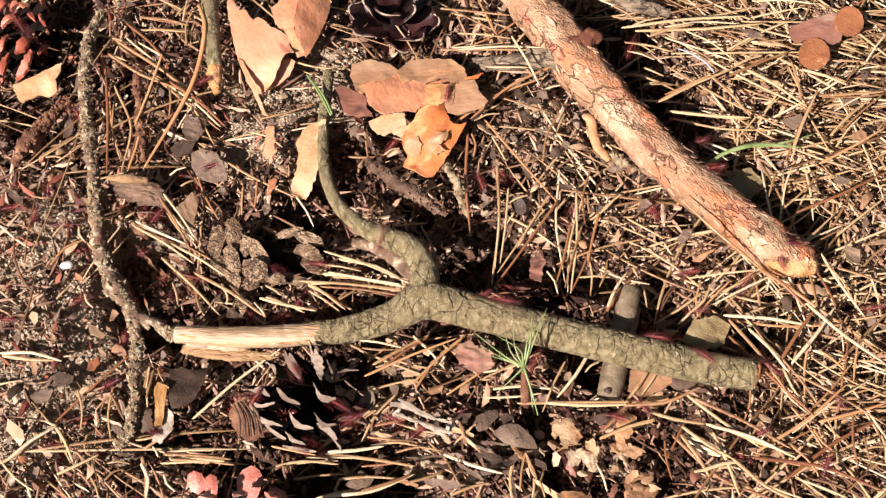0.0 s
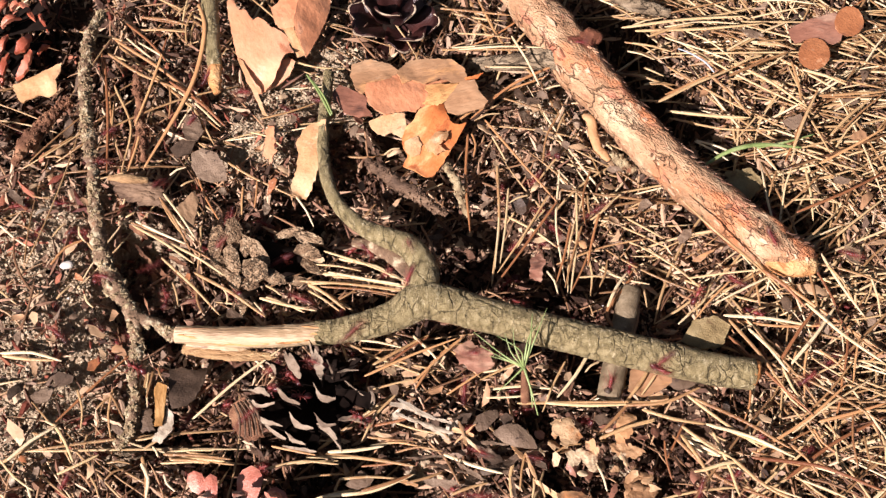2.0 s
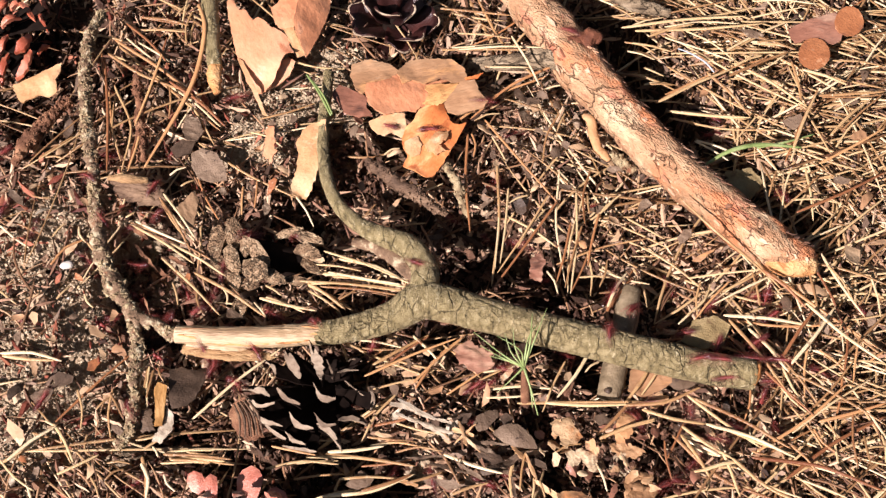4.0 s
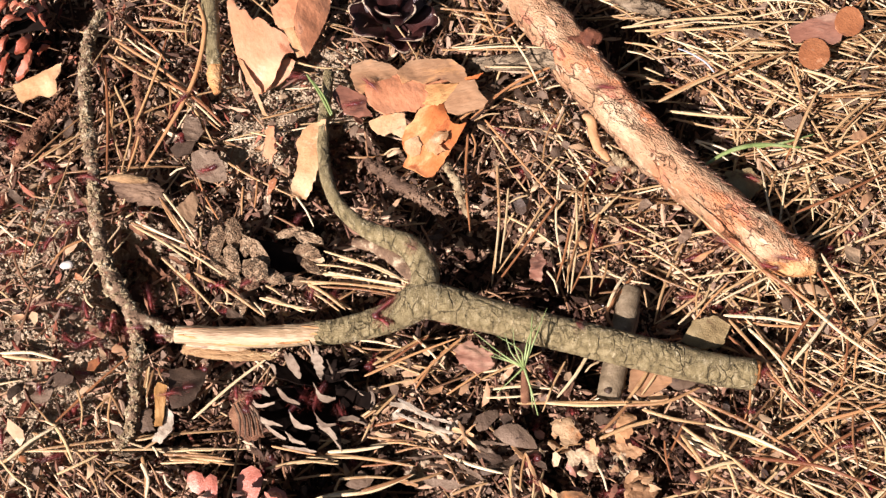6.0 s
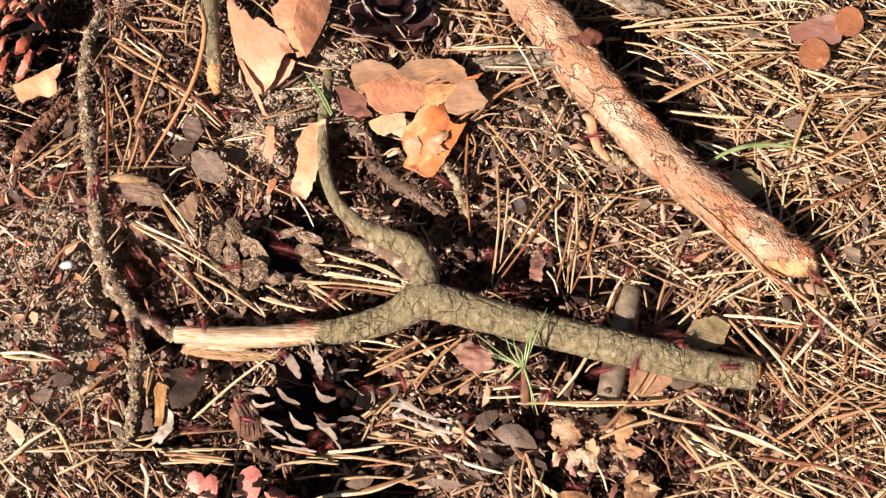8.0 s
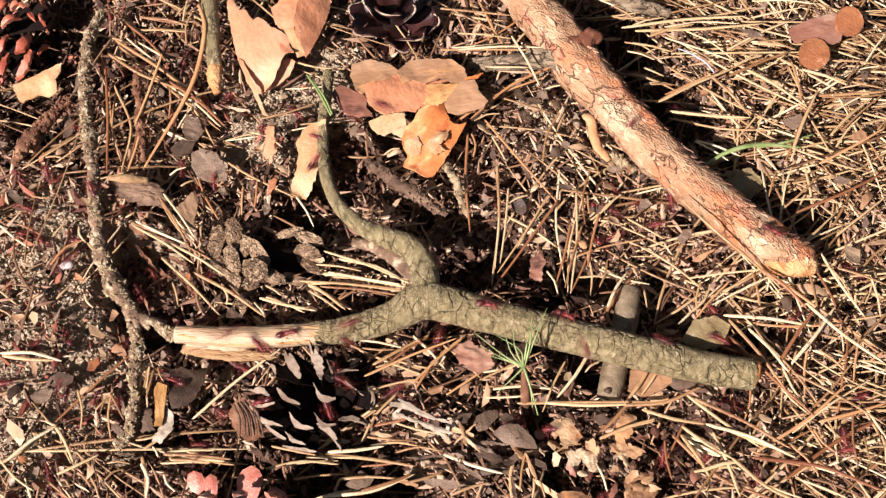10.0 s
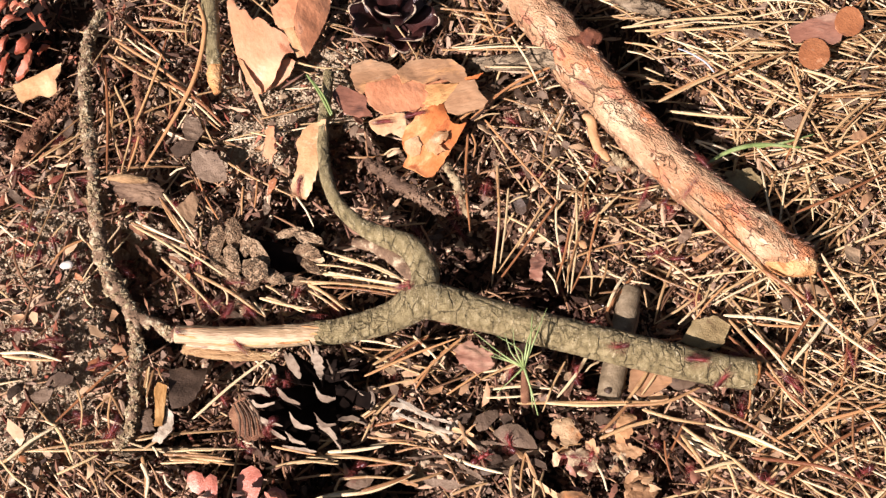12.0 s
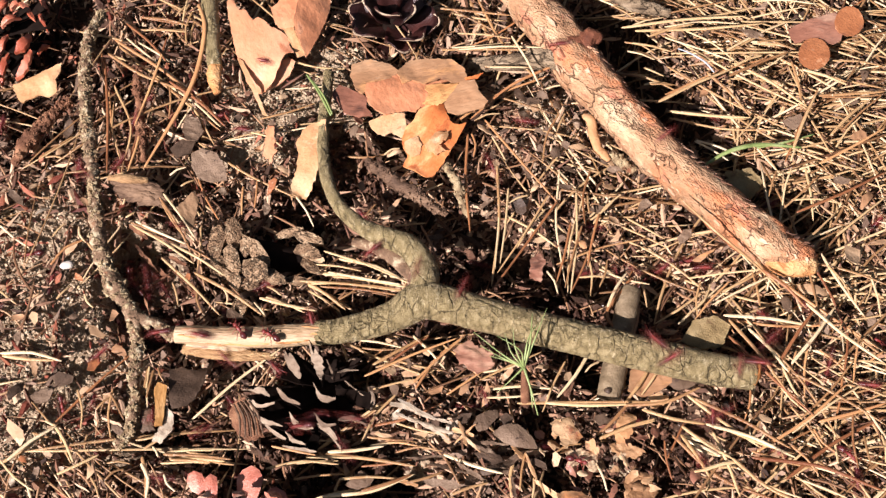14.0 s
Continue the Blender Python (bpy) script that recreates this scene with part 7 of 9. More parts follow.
lay_needles("straw", [(3.5, 86.7, 26.4, 89.5, 4.5, -0.6, 0.52), (-0.9, 85.9, 33.8, 84, 5.5, -0.1, 0.62), (5.7, 92.5, 26.3, 90.3, 6.0, 0.3, 0.52), (16.9, 78.9, 32.6, 77.8, 3.0, 0.7, 0.52), (11.8, 53.5, 21.4, 57.3, 2.7, 0.9, 0.52), (18, 46.3, 22.9, 35.1, 3.7, -0.1, 0.52), (43.2, 54.9, 36, 32.2, 6.0, -1.7, 0.52), (45.5, 55.9, 41.9, 47, 4.6, -0.1, 0.52), (37.6, 67.9, 46.3, 70.6, 2.6, 0.2, 0.52), (66.8, 107.8, 76.1, 99.2, 4.6, 0.2, 0.52), (71.8, 97.7, 86.8, 103.4, 3.0, 0.7, 0.52), (70.1, 90.2, 81.7, 84.7, 3.6, 1.2, 0.52), (70.5, 83.7, 81, 80.2, 5.9, 0.3, 0.52), (76.1, 69.4, 83.8, 70, 4.1, 0.4, 0.52)])
lay_needles("straw", [(76.7, 77.3, 84.1, 73.3, 4.3, -0.3, 0.52), (66.4, 102.2, 80.7, 100.8, 4.5, -0.5, 0.52), (86.2, 99.2, 123.4, 107.7, 4.7, -1.4, 0.62), (86.2, 97.5, 115.9, 99.2, 4.0, 1.3, 0.57), (115.6, 98.3, 144.4, 100.3, 5.0, -0.5, 0.52), (87.2, 102.4, 114.4, 109.5, 5.9, 0.1, 0.52), (121.4, 109.5, 148.1, 109.5, 4.3, 0.9, 0.52), (120.7, 102.6, 141.2, 106.9, 4.0, -0.1, 0.52), (85.5, 90.9, 111.5, 81.2, 4.5, -0.1, 0.52), (93.3, 94.9, 111.5, 81.1, 4.7, 1.3, 0.52), (100.4, 96.6, 117.5, 92.4, 2.7, 0.1, 0.52), (86.6, 93.4, 136.1, 57, 4.9, -1.7, 0.62), (85.5, 79.1, 127.8, 48.3, 3.7, -1.5, 0.68), (83.9, 58.7, 113, 53.5, 2.6, -0.5, 0.52)])
lay_needles("straw", [(84.7, 56, 122.8, 48.3, 2.7, -2.4, 0.62), (110.6, 72.6, 133.9, 86.2, 4.1, -2.3, 0.57), (127.1, 83.2, 141.1, 75, 3.8, -0.5, 0.52), (139, 75.2, 167.5, 68.5, 3.6, -0.6, 0.62), (141.5, 63.2, 167.1, 65.9, 3.6, -0.9, 0.52), (144.6, 69.6, 154, 75, 3.8, 0.5, 0.52), (131.5, 77.2, 136.4, 58.6, 4.5, 0.0, 0.52), (135.8, 55.4, 141.3, 36.4, 5.3, -0.2, 0.52), (146, 56.9, 168.3, 70, 3.3, 0.6, 0.52), (147.3, 48, 164.6, 63.5, 4.9, 0.3, 0.52), (144.8, 41.8, 156.5, 55.9, 2.9, 0.7, 0.52), (148.2, 80.3, 169.2, 78.9, 4.0, 0.7, 0.52), (161.1, 79.2, 171.9, 94.4, 3.7, 0.3, 0.52), (153.2, 71.6, 158.7, 79.7, 4.8, -0.2, 0.52)])
lay_needles("straw", [(168.8, 111.8, 173.6, 103.2, 3.3, 0.4, 0.52), (154.3, 89.4, 162.3, 85.3, 2.9, -0.4, 0.52), (164.1, 100, 171.7, 95.8, 5.3, -0.3, 0.52), (120.9, 88.7, 131.9, 90.1, 5.4, -0.1, 0.52), (92.5, 42.7, 103.9, 33.9, 5.3, 0.2, 0.52), (126.7, 34.3, 129.6, 40, 4.7, 0.3, 0.52), (117.4, 55.8, 107.6, 44.3, 3.0, 0.2, 0.52), (61.6, 111.6, 74.6, 105.8, 3.5, -0.6, 0.52), (68.4, 112.9, 92.5, 108.6, 3.7, 0.2, 0.52), (-156.1, 6.1, -143.7, -3.1, 5.7, -0.6, 0.52), (-157.8, 11.3, -141.5, 3.5, 3.0, 0.4, 0.52), (-133.3, 7.1, -137, 1.4, 6.0, 0.0, 0.52), (-128.3, 6.1, -124.9, -0.8, 5.7, -1.0, 0.52), (-125.1, 0.6, -115.1, -15.2, 3.3, 0.8, 0.52)])
lay_needles("straw", [(-132.1, -22.6, -128.1, -17.1, 4.8, -0.0, 0.52), (-122.9, -20.2, -119.3, -25.6, 4.3, -0.8, 0.52), (-152.6, -18.5, -145.9, -24, 3.3, -0.1, 0.52), (-110.9, 8.9, -77.7, -7.7, 2.7, 1.3, 0.68), (-101.3, 17.7, -88.8, -1, 5.3, -0.6, 0.52), (-100.2, 17.4, -87.5, 1.5, 2.7, -0.4, 0.52), (-109, 12, -97.8, 9.6, 5.7, 0.7, 0.52), (-112.4, 9.7, -109.1, 12, 5.6, -0.3, 0.52), (-86.1, 8, -85.8, -10.3, 2.5, 0.8, 0.52), (-98.2, -6, -75.6, -29.1, 4.8, 0.5, 0.62), (-93.3, -15.8, -90.5, -24.6, 4.3, 0.4, 0.52), (-84.4, -17.1, -81.8, -28, 4.6, -1.1, 0.52), (-99.2, 28.9, -93.4, 32.1, 3.7, 0.5, 0.52), (-94.5, 23.7, -89.7, 26.6, 4.2, -0.0, 0.52)])
lay_needles("straw", [(-140.2, 18.2, -147.5, 19.4, 5.2, 0.9, 0.52), (-52.3, 17.9, -45.6, 6.1, 5.7, 0.5, 0.52), (-36.1, -7.4, -11.5, -16.3, 5.3, 1.7, 0.88), (-42.9, -11.5, -12.4, -18.6, 4.7, 0.1, 0.78), (-45.4, -16.9, -28, -16.4, 5.5, -0.1, 0.73), (-46.6, -16.4, -30.7, -26.3, 3.4, 0.6, 0.73), (-28, -16.9, -9.5, -19.8, 4.3, 0.2, 0.52), (-35.5, -22.8, -28, -17.4, 5.2, -0.5, 0.52), (-61.4, -15.9, -55.3, -20.3, 2.5, 0.2, 0.52), (-61, -20.5, -47.1, -27.1, 2.9, 0.4, 0.68), (-64.8, -22.6, -60.5, -28.1, 2.7, 0.1, 0.52), (-75.9, -17.2, -74, -23.8, 2.8, 0.8, 0.52), (-16.8, 7, -5.8, 8.2, 4.3, -0.2, 0.52), (-9.8, 2.7, -2.7, -11, 3.7, -0.2, 0.52)])
lay_needles("straw", [(-7.8, 6.7, -0.8, -11.6, 4.8, 0.6, 0.52), (-7.9, 21.9, 0, 25.5, 3.2, -0.4, 0.52), (-35.3, -5.3, -42, -10.9, 3.7, -0.2, 0.52), (19.8, 33.7, 16.7, -17.7, 3.8, 1.6, 0.68), (20.1, 31.2, 18, -11, 3.8, 0.8, 0.52), (23.6, 23.4, 19.8, -9.2, 4.6, 0.4, 0.52), (36.4, 13.8, 25.9, -2.5, 4.7, -0.8, 0.52), (30.6, 20, 23.4, 16.4, 4.2, -0.4, 0.52), (37.6, 18.4, 18.8, -11.7, 5.0, 0.5, 0.52), (42.3, 31, 42.1, -15.7, 4.1, -2.2, 0.52), (48, 21.8, 43.9, -19.7, 3.4, 1.1, 0.57), (50.4, 19.8, 43, -19.3, 2.8, -2.1, 0.52), (49.2, 7.2, 42, -17.8, 4.0, -0.3, 0.52), (53.3, 29.9, 50, 6.1, 5.8, -1.7, 0.52)])
lay_needles("straw", [(39.6, -7.7, 71.8, 1.5, 3.8, 1.3, 0.52), (53.4, 8.7, 64.2, 20.6, 3.4, 1.0, 0.52), (52.3, 9.4, 62, 18.9, 4.1, -0.7, 0.52), (50.5, -4.8, 50.5, -21.5, 4.8, 1.0, 0.52), (57.1, -7.5, 53.5, -18.7, 5.6, 0.7, 0.52), (47, -14, 57.7, -14.4, 5.1, 0.2, 0.52), (54.1, -10.3, 71.2, -17, 4.5, -1.2, 0.52), (67.8, -12.8, 69.8, -25, 3.0, 0.5, 0.52), (63.4, 7.9, 78.7, -1.4, 2.8, 0.0, 0.52), (65.7, 11.4, 78.2, 2, 2.8, -0.2, 0.52), (53.8, -19.3, 64.5, -18.8, 2.6, 0.3, 0.52), (51.8, 19.3, 51.9, 11, 5.4, -0.2, 0.52), (54.9, 20.8, 57.9, 25.7, 4.9, 0.5, 0.52), (35.9, -11.9, 39.4, -20.8, 5.4, 0.7, 0.52)])
lay_needles("straw", [(83.7, 18.6, 116.4, -19.6, 5.3, 2.5, 0.73), (111.3, -10.4, 147.7, -39.7, 2.6, -0.8, 0.73), (85, -13.9, 110.7, -11.7, 5.0, 0.1, 0.52), (90.8, -27.7, 135.5, -32, 2.9, -2.2, 0.68), (79.9, -31.3, 97.1, -14.9, 2.7, -0.0, 0.52), (82.9, -28.5, 92.9, -15.4, 3.6, -1.7, 0.52), (89.1, -15.2, 86.8, -28.4, 3.3, -1.1, 0.52), (98.9, -15.1, 83.6, -32.6, 3.1, -0.7, 0.52), (112.3, -14, 91.7, -25, 5.1, 0.0, 0.52), (91.7, -26.5, 98.5, -35.1, 3.9, 0.8, 0.52), (132.1, -3.7, 143.5, -28.6, 3.7, -0.8, 0.68), (128.8, -10, 136.6, -35.1, 4.0, 0.8, 0.57), (133.2, -10, 139.9, -23.2, 5.9, 0.7, 0.52), (137.1, -13.3, 141.1, -18.9, 3.9, 0.3, 0.52)])
lay_needles("straw", [(138.3, 2.4, 158.6, 18.9, 4.9, -0.0, 0.57), (121.1, 14.1, 136.3, 28.5, 4.2, -0.5, 0.52), (126.2, 30.6, 121.1, 14.9, 4.8, -0.7, 0.52), (132, 31.9, 132, 10.2, 2.8, 0.4, 0.62), (121, 30.4, 116.4, 18.3, 5.1, -0.2, 0.52), (124.7, 17.8, 142.7, 16.6, 4.1, 0.9, 0.52), (137.1, 7.7, 142.9, 6.6, 5.0, -0.2, 0.52), (150.5, -10.7, 144.4, -24, 3.2, 0.2, 0.52), (147.6, -13.7, 148.9, -29, 4.5, 0.5, 0.52), (141.8, -24.9, 145.4, -20.5, 4.9, -0.1, 0.52), (136.9, -29.7, 132.1, -36, 5.8, 0.3, 0.52), (108.4, -24.4, 107, -11.1, 3.9, -0.3, 0.52), (-147.7, -43.2, -126.5, -46.3, 5.5, 1.5, 0.78), (-138, -36.9, -133.1, -31.6, 3.3, -0.3, 0.52)])
lay_needles("straw", [(-129.9, -66.2, -123.9, -69.2, 2.6, -0.2, 0.52), (-141.9, -81, -126.6, -68.4, 3.1, -1.0, 0.88), (-124.7, -69.4, -119.3, -81, 3.0, -0.5, 0.52), (-119.9, -56.7, -116.8, -70.6, 6.0, 1.1, 0.52), (-108.7, -55.9, -107.3, -73.7, 4.1, -1.1, 0.52), (-109.2, -57.5, -103.3, -67.4, 5.4, 0.1, 0.52), (-113.3, -62.9, -108.4, -57.9, 4.2, 0.3, 0.52), (-141.4, -80.8, -128.9, -91.1, 5.0, -0.9, 0.52), (-139.4, -92.1, -131.9, -89.3, 5.1, 0.3, 0.52), (-97.1, -48.5, -96.4, -62.7, 5.9, -0.5, 0.52), (-96.6, -49.4, -98.1, -55.6, 3.3, -0.3, 0.52), (-95.3, -49.2, -98, -58.3, 5.0, 0.1, 0.52), (-94.4, -48.4, -92, -53.5, 5.5, -0.4, 0.52), (-99.3, -73.4, -90.6, -69.5, 3.3, -1.3, 0.52)])
lay_needles("straw", [(-96.3, -76.2, -86.9, -70.4, 3.2, 0.2, 0.62), (-93.3, -76, -91, -79.8, 5.0, 0.3, 0.52), (-96.5, -79.2, -94.2, -92.8, 3.4, 1.0, 0.83), (-88.5, -85.7, -84.3, -91.3, 5.5, -0.8, 0.52), (-122.6, -85.5, -110.1, -78.9, 5.1, -0.3, 0.68), (-112.4, -85.6, -108.8, -92.6, 2.8, 0.5, 0.52), (-107.6, -86.8, -101.8, -83.1, 3.5, 0.8, 0.52), (-107.4, -81.3, -100.1, -81.3, 3.7, 0.5, 0.52), (-82.7, -77, -69.9, -77.5, 2.5, -0.9, 0.52), (-87.7, -79.7, -70.9, -81.2, 3.7, -0.6, 0.52), (-115.2, -71.4, -115.3, -77.2, 3.2, -0.4, 0.52), (-81.6, -66.1, -53.7, -41.1, 4.5, 0.7, 0.68), (-33.2, -38.9, -23.6, -44.8, 4.4, 0.6, 0.52), (-44.3, -78.6, -26.1, -79.4, 2.9, -0.2, 0.52)])
lay_needles("straw", [(-56.3, -83.8, -33.1, -82.3, 5.6, 1.6, 0.62), (-47.1, -87.7, -31.2, -85.4, 5.8, 0.3, 0.52), (-38, -77.7, -8.8, -82.7, 3.5, 0.3, 0.88), (-38, -92.9, -8.8, -85.1, 4.9, -2.3, 1.04), (-15.6, -58.4, -26.2, -74.1, 5.1, -1.3, 0.62), (-34.1, -37.8, -4.5, -51.3, 2.9, -0.5, 0.57), (-27.2, -40.9, -15.9, -41.9, 5.0, -0.6, 0.52), (-23.3, -47.7, -4.6, -35.6, 4.9, 0.0, 0.73), (-22.3, -48, -15.8, -46, 4.8, -0.3, 0.52), (-24.4, -73, -8, -74.3, 4.7, -0.2, 0.52), (-15.3, -77.1, 0, -77.1, 2.9, 1.5, 0.52), (-34.3, -90.6, -32.2, -86, 3.7, 0.2, 0.52), (-16, -35.6, -8.4, -37.7, 5.0, -0.1, 0.52), (-23.4, -75.9, -15.3, -74, 4.8, -0.5, 0.52)])
lay_needles("straw", [(0.2, -78.1, 19.1, -85.2, 4.1, -0.7, 0.78), (1.1, -79.9, 5.6, -88.4, 2.7, -0.1, 0.52), (0, -39.8, 12.3, -52.2, 5.0, 0.5, 0.52), (12.3, -53.3, 33.2, -42, 5.1, 0.0, 0.52), (13.3, -49.6, 27.5, -45.5, 3.8, -0.9, 0.52), (13.3, -55.3, 38.5, -55.3, 2.6, 1.1, 0.62), (14.1, -59.4, 32.6, -57.4, 5.2, -0.7, 0.52), (24.3, -60.8, 71.6, -59.8, 3.7, -0.0, 0.68), (40.7, -45.8, 32.4, -64, 4.4, -0.4, 0.52), (49.3, -42, 37.2, -59.4, 5.2, 0.8, 0.78), (52.2, -45.1, 47.2, -49.2, 2.9, -0.5, 0.52), (36.5, -77.3, 44.9, -74.4, 3.4, 0.8, 0.52), (67.5, -50.3, 59.2, -61.4, 5.2, 0.3, 0.94), (71.4, -49.2, 65, -58.3, 5.0, 0.2, 0.52)])
lay_needles("straw", [(60.1, -61.9, 49.9, -72.2, 5.1, 0.4, 0.78), (51.2, -72.9, 69, -67.1, 4.6, 0.6, 0.68), (23.8, -77.1, 21.6, -92.6, 3.0, -1.2, 0.88), (26.5, -77.7, 24.3, -90.9, 4.3, -0.4, 0.52), (2.8, -91.9, 14.5, -88.1, 4.5, 0.3, 0.68), (30.6, -87.5, 32.1, -93.4, 5.2, 0.1, 0.52), (29, -85.6, 28.2, -92.5, 2.6, 0.3, 0.52), (48.7, -82, 51.7, -91.4, 5.8, 0.4, 0.52), (79.7, -58.7, 101.5, -76.4, 5.9, -0.6, 0.73), (96.2, -35.9, 120.2, -66.5, 5.5, -0.6, 0.73), (106, -35.2, 109.7, -50.9, 4.2, -0.6, 0.52)])
lay_needles("straw", [(110.1, -51.1, 121.2, -65.2, 2.5, -1.2, 0.52), (112.6, -48.2, 118.2, -62.4, 5.2, -0.7, 0.62), (114.6, -48.9, 116.6, -62, 4.3, -0.4, 0.52), (122.6, -39.4, 119, -57.9, 4.1, -0.8, 0.52), (126.6, -40.8, 134.8, -49.1, 2.6, 0.3, 0.62), (116.9, -66, 136.7, -45.8, 4.5, -0.8, 0.52), (100.4, -78.2, 133, -54.6, 5.9, -1.4, 0.73), (112.2, -72.2, 141, -52.4, 5.3, 0.6, 0.52), (102.8, -79, 120.5, -69.3, 2.8, 0.3, 0.52), (74.3, -71.6, 106, -94.3, 3.6, -4.0, 1.04), (98.6, -79.9, 139.6, -91.1, 5.1, 2.7, 0.83)])
lay_needles("straw", [(99.1, -77.4, 120.1, -83.1, 3.7, -0.7, 0.68), (111.6, -76.2, 119.3, -85.7, 5.5, 0.6, 0.52), (120.1, -69.8, 126.3, -77.5, 4.0, -1.3, 0.52), (124.5, -67.4, 130.6, -75.2, 2.9, 0.0, 0.52), (128.5, -65.3, 126.8, -82.8, 2.6, -1.0, 0.52), (140.1, -37.2, 135.5, -53.8, 4.0, -0.3, 0.52), (133.6, -64.2, 132.4, -83.5, 4.8, -1.1, 0.52), (135.9, -72.2, 136.1, -81.8, 5.1, -0.2, 0.52), (141.8, -71.7, 141.6, -81.3, 3.9, 0.6, 0.52), (133.2, -77.9, 142.2, -76, 5.0, 0.5, 0.52)])
lay_needles("straw", [(114.4, -86.7, 127.8, -92.6, 3.0, 0.0, 0.52), (103.3, -88.6, 113.5, -92.7, 3.2, -0.4, 0.52), (142.8, -45.2, 148.8, -41, 3.1, 0.1, 0.52), (138.2, -51.2, 146.5, -55.2, 2.6, -0.3, 0.52), (142.4, -36.7, 148.7, -42, 2.9, 0.2, 0.52), (114.3, -61.3, 123.1, -77, 2.7, 0.5, 0.52), (-51.4, -81.8, -33.4, -79.9, 2.7, 0.3, 0.52), (-17.3, -66.2, 0, -71.2, 2.6, -0.7, 0.52), (-32.8, -87.7, -15, -86.8, 5.9, 0.5, 0.62), (-23.1, -55.9, -8.2, -51.9, 4.2, 0.1, 0.52), (-40, -92.7, -25.8, -89.7, 3.1, 0.3, 0.52), (-15.9, -45.1, 0, -48.2, 2.9, -0.5, 0.52), (-31.7, -46.2, -34.9, -37.9, 5.3, -0.1, 0.52), (-11.5, -88, 0, -84.2, 4.1, -0.5, 0.68)])
lay_needles("straw", [(-141, 94.7, -120.6, 88.8, 5, 0, 0.6), (-127.5, 81.7, -98.2, 65.1, 7, -2, 0.8), (-117.4, 100.9, -98.5, 96.4, 6, 0.6, 0.7), (-118.8, 94.4, -98.6, 93, 6, 0.4, 0.7), (-123.1, 66.4, -116.7, 28.6, 6, 5, 0.6), (64.5, -64.3, 84.9, -69, 7, -1, 0.9), (84.9, -69, 112.4, -81, 7, 1.2, 0.9), (76.6, -70.6, 92.4, -81.3, 8, -0.8, 1.1)])
lay_needles("rust", [(-102.8, 68.6, -79.4, 47.5, 7, 1, 0.8), (-125.5, 88, -86.7, 57.5, 6, 1.2, 0.8), (-122.5, 97.2, -103.6, 76.3, 7, 0.8, 0.7), (-129, 80.6, -120.6, 26.2, 7, 0.8, 0.7), (-106.1, 79, -113.5, 47.6, 9, 0.6, 0.7), (-111.2, 51.1, -113.8, 28.6, 6, 0.6, 0.7)])
lay_needles("straw", [(91.7, -81, 112.8, -96.9, 8, -2, 1.2), (81.7, -60.8, 111.5, -77.2, 7, 0.8, 0.9), (91.8, -71, 112.6, -78.7, 6, -0.8, 0.8), (33.2, -62, 59.7, -63, 8, -0.8, 0.9), (58.8, -63, 84.1, -56.8, 8, -2.4, 0.9), (50, -74.1, 68.6, -67.5, 7, 0.4, 0.8), (76.7, -72.1, 85.2, -87.4, 5, 0.4, 0.8), (87, -71.6, 93.2, -93.3, 6, 0.4, 0.7), (81.5, -85.3, 96.2, -81.5, 7, 0.6, 0.8), (68.6, 92.8, 117, 98.9, 9, 0.8, 0.9), (73.9, 92.2, 123, 94.1, 9, -1.2, 0.9), (79.1, 88.3, 97, 95.5, 9, 0.6, 0.8), (79.7, 57.1, 109.8, 74.2, 9, 0.4, 0.8), (109.8, 74.2, 121.2, 79.9, 9, 0.4, 0.7)])
lay_needles("straw", [(106.8, 68.1, 131.5, 81.5, 10, 0.2, 0.8), (83.8, 54.5, 113.6, 50.9, 8, -0.8, 0.9), (99.1, 71.8, 113.8, 52.2, 8, 0.6, 0.8), (110.4, 77.1, 135.1, 55.5, 8, 0.8, 0.8), (126.9, 36.9, 138.6, 61, 10, 0.4, 0.9), (131.8, 77.1, 133.1, 56, 8, 0.6, 0.7), (141.3, 42.6, 158.4, 59.2, 9, 0.6, 0.8), (139.3, 60, 165, 63.1, 9, -0.4, 0.8), (135.1, 72.3, 151.2, 66.2, 9, 0.4, 0.8), (109.5, -13.9, 123, -28.1, 9, 0.8, 1), (121.9, -27.5, 145.5, -48.4, 10, -1.2, 1.1), (94.3, -30.8, 124.3, -33.9, 8, 0.6, 0.9), (96.4, -31.3, 112, -57.2, 7, 0.6, 0.8), (102.7, -34.5, 113.7, -51.1, 7, 0.6, 0.8)])
lay_needles("straw", [(111.2, -47.5, 126.2, -27.5, 8, 0.4, 0.8), (114.5, -49, 132.7, -27, 9, -0.6, 0.8), (55.4, -28.1, 63.1, -13.9, 9, 0.6, 0.7), (23.3, 10.7, 40.8, -2.1, 4, 0.6, 0.6), (-85.5, -13.4, -60, -29.7, 6, 0.8, 0.8), (-62.6, -22.7, -43.1, -26.6, 5, -0.6, 0.9), (-46.5, -16.6, -33.1, -26.6, 5, 0.4, 0.8), (-147.4, -43.6, -129, -46.1, 5, -0.6, 0.8), (-138.4, -81.2, -124.9, -69, 6, 0.6, 1), (-126.2, -68.2, -117.8, -81.7, 5, 0.6, 0.7), (-96, -82.1, -93.2, -93.7, 6, 1.6, 1.2), (-36.8, -78.3, -18.8, -76.4, 6, -0.6, 1.1), (-87.6, -79.8, -69.4, -81, 4, 0.4, 0.9), (-25.6, -91.5, -9.7, -85.5, 6, -0.6, 1.2)])
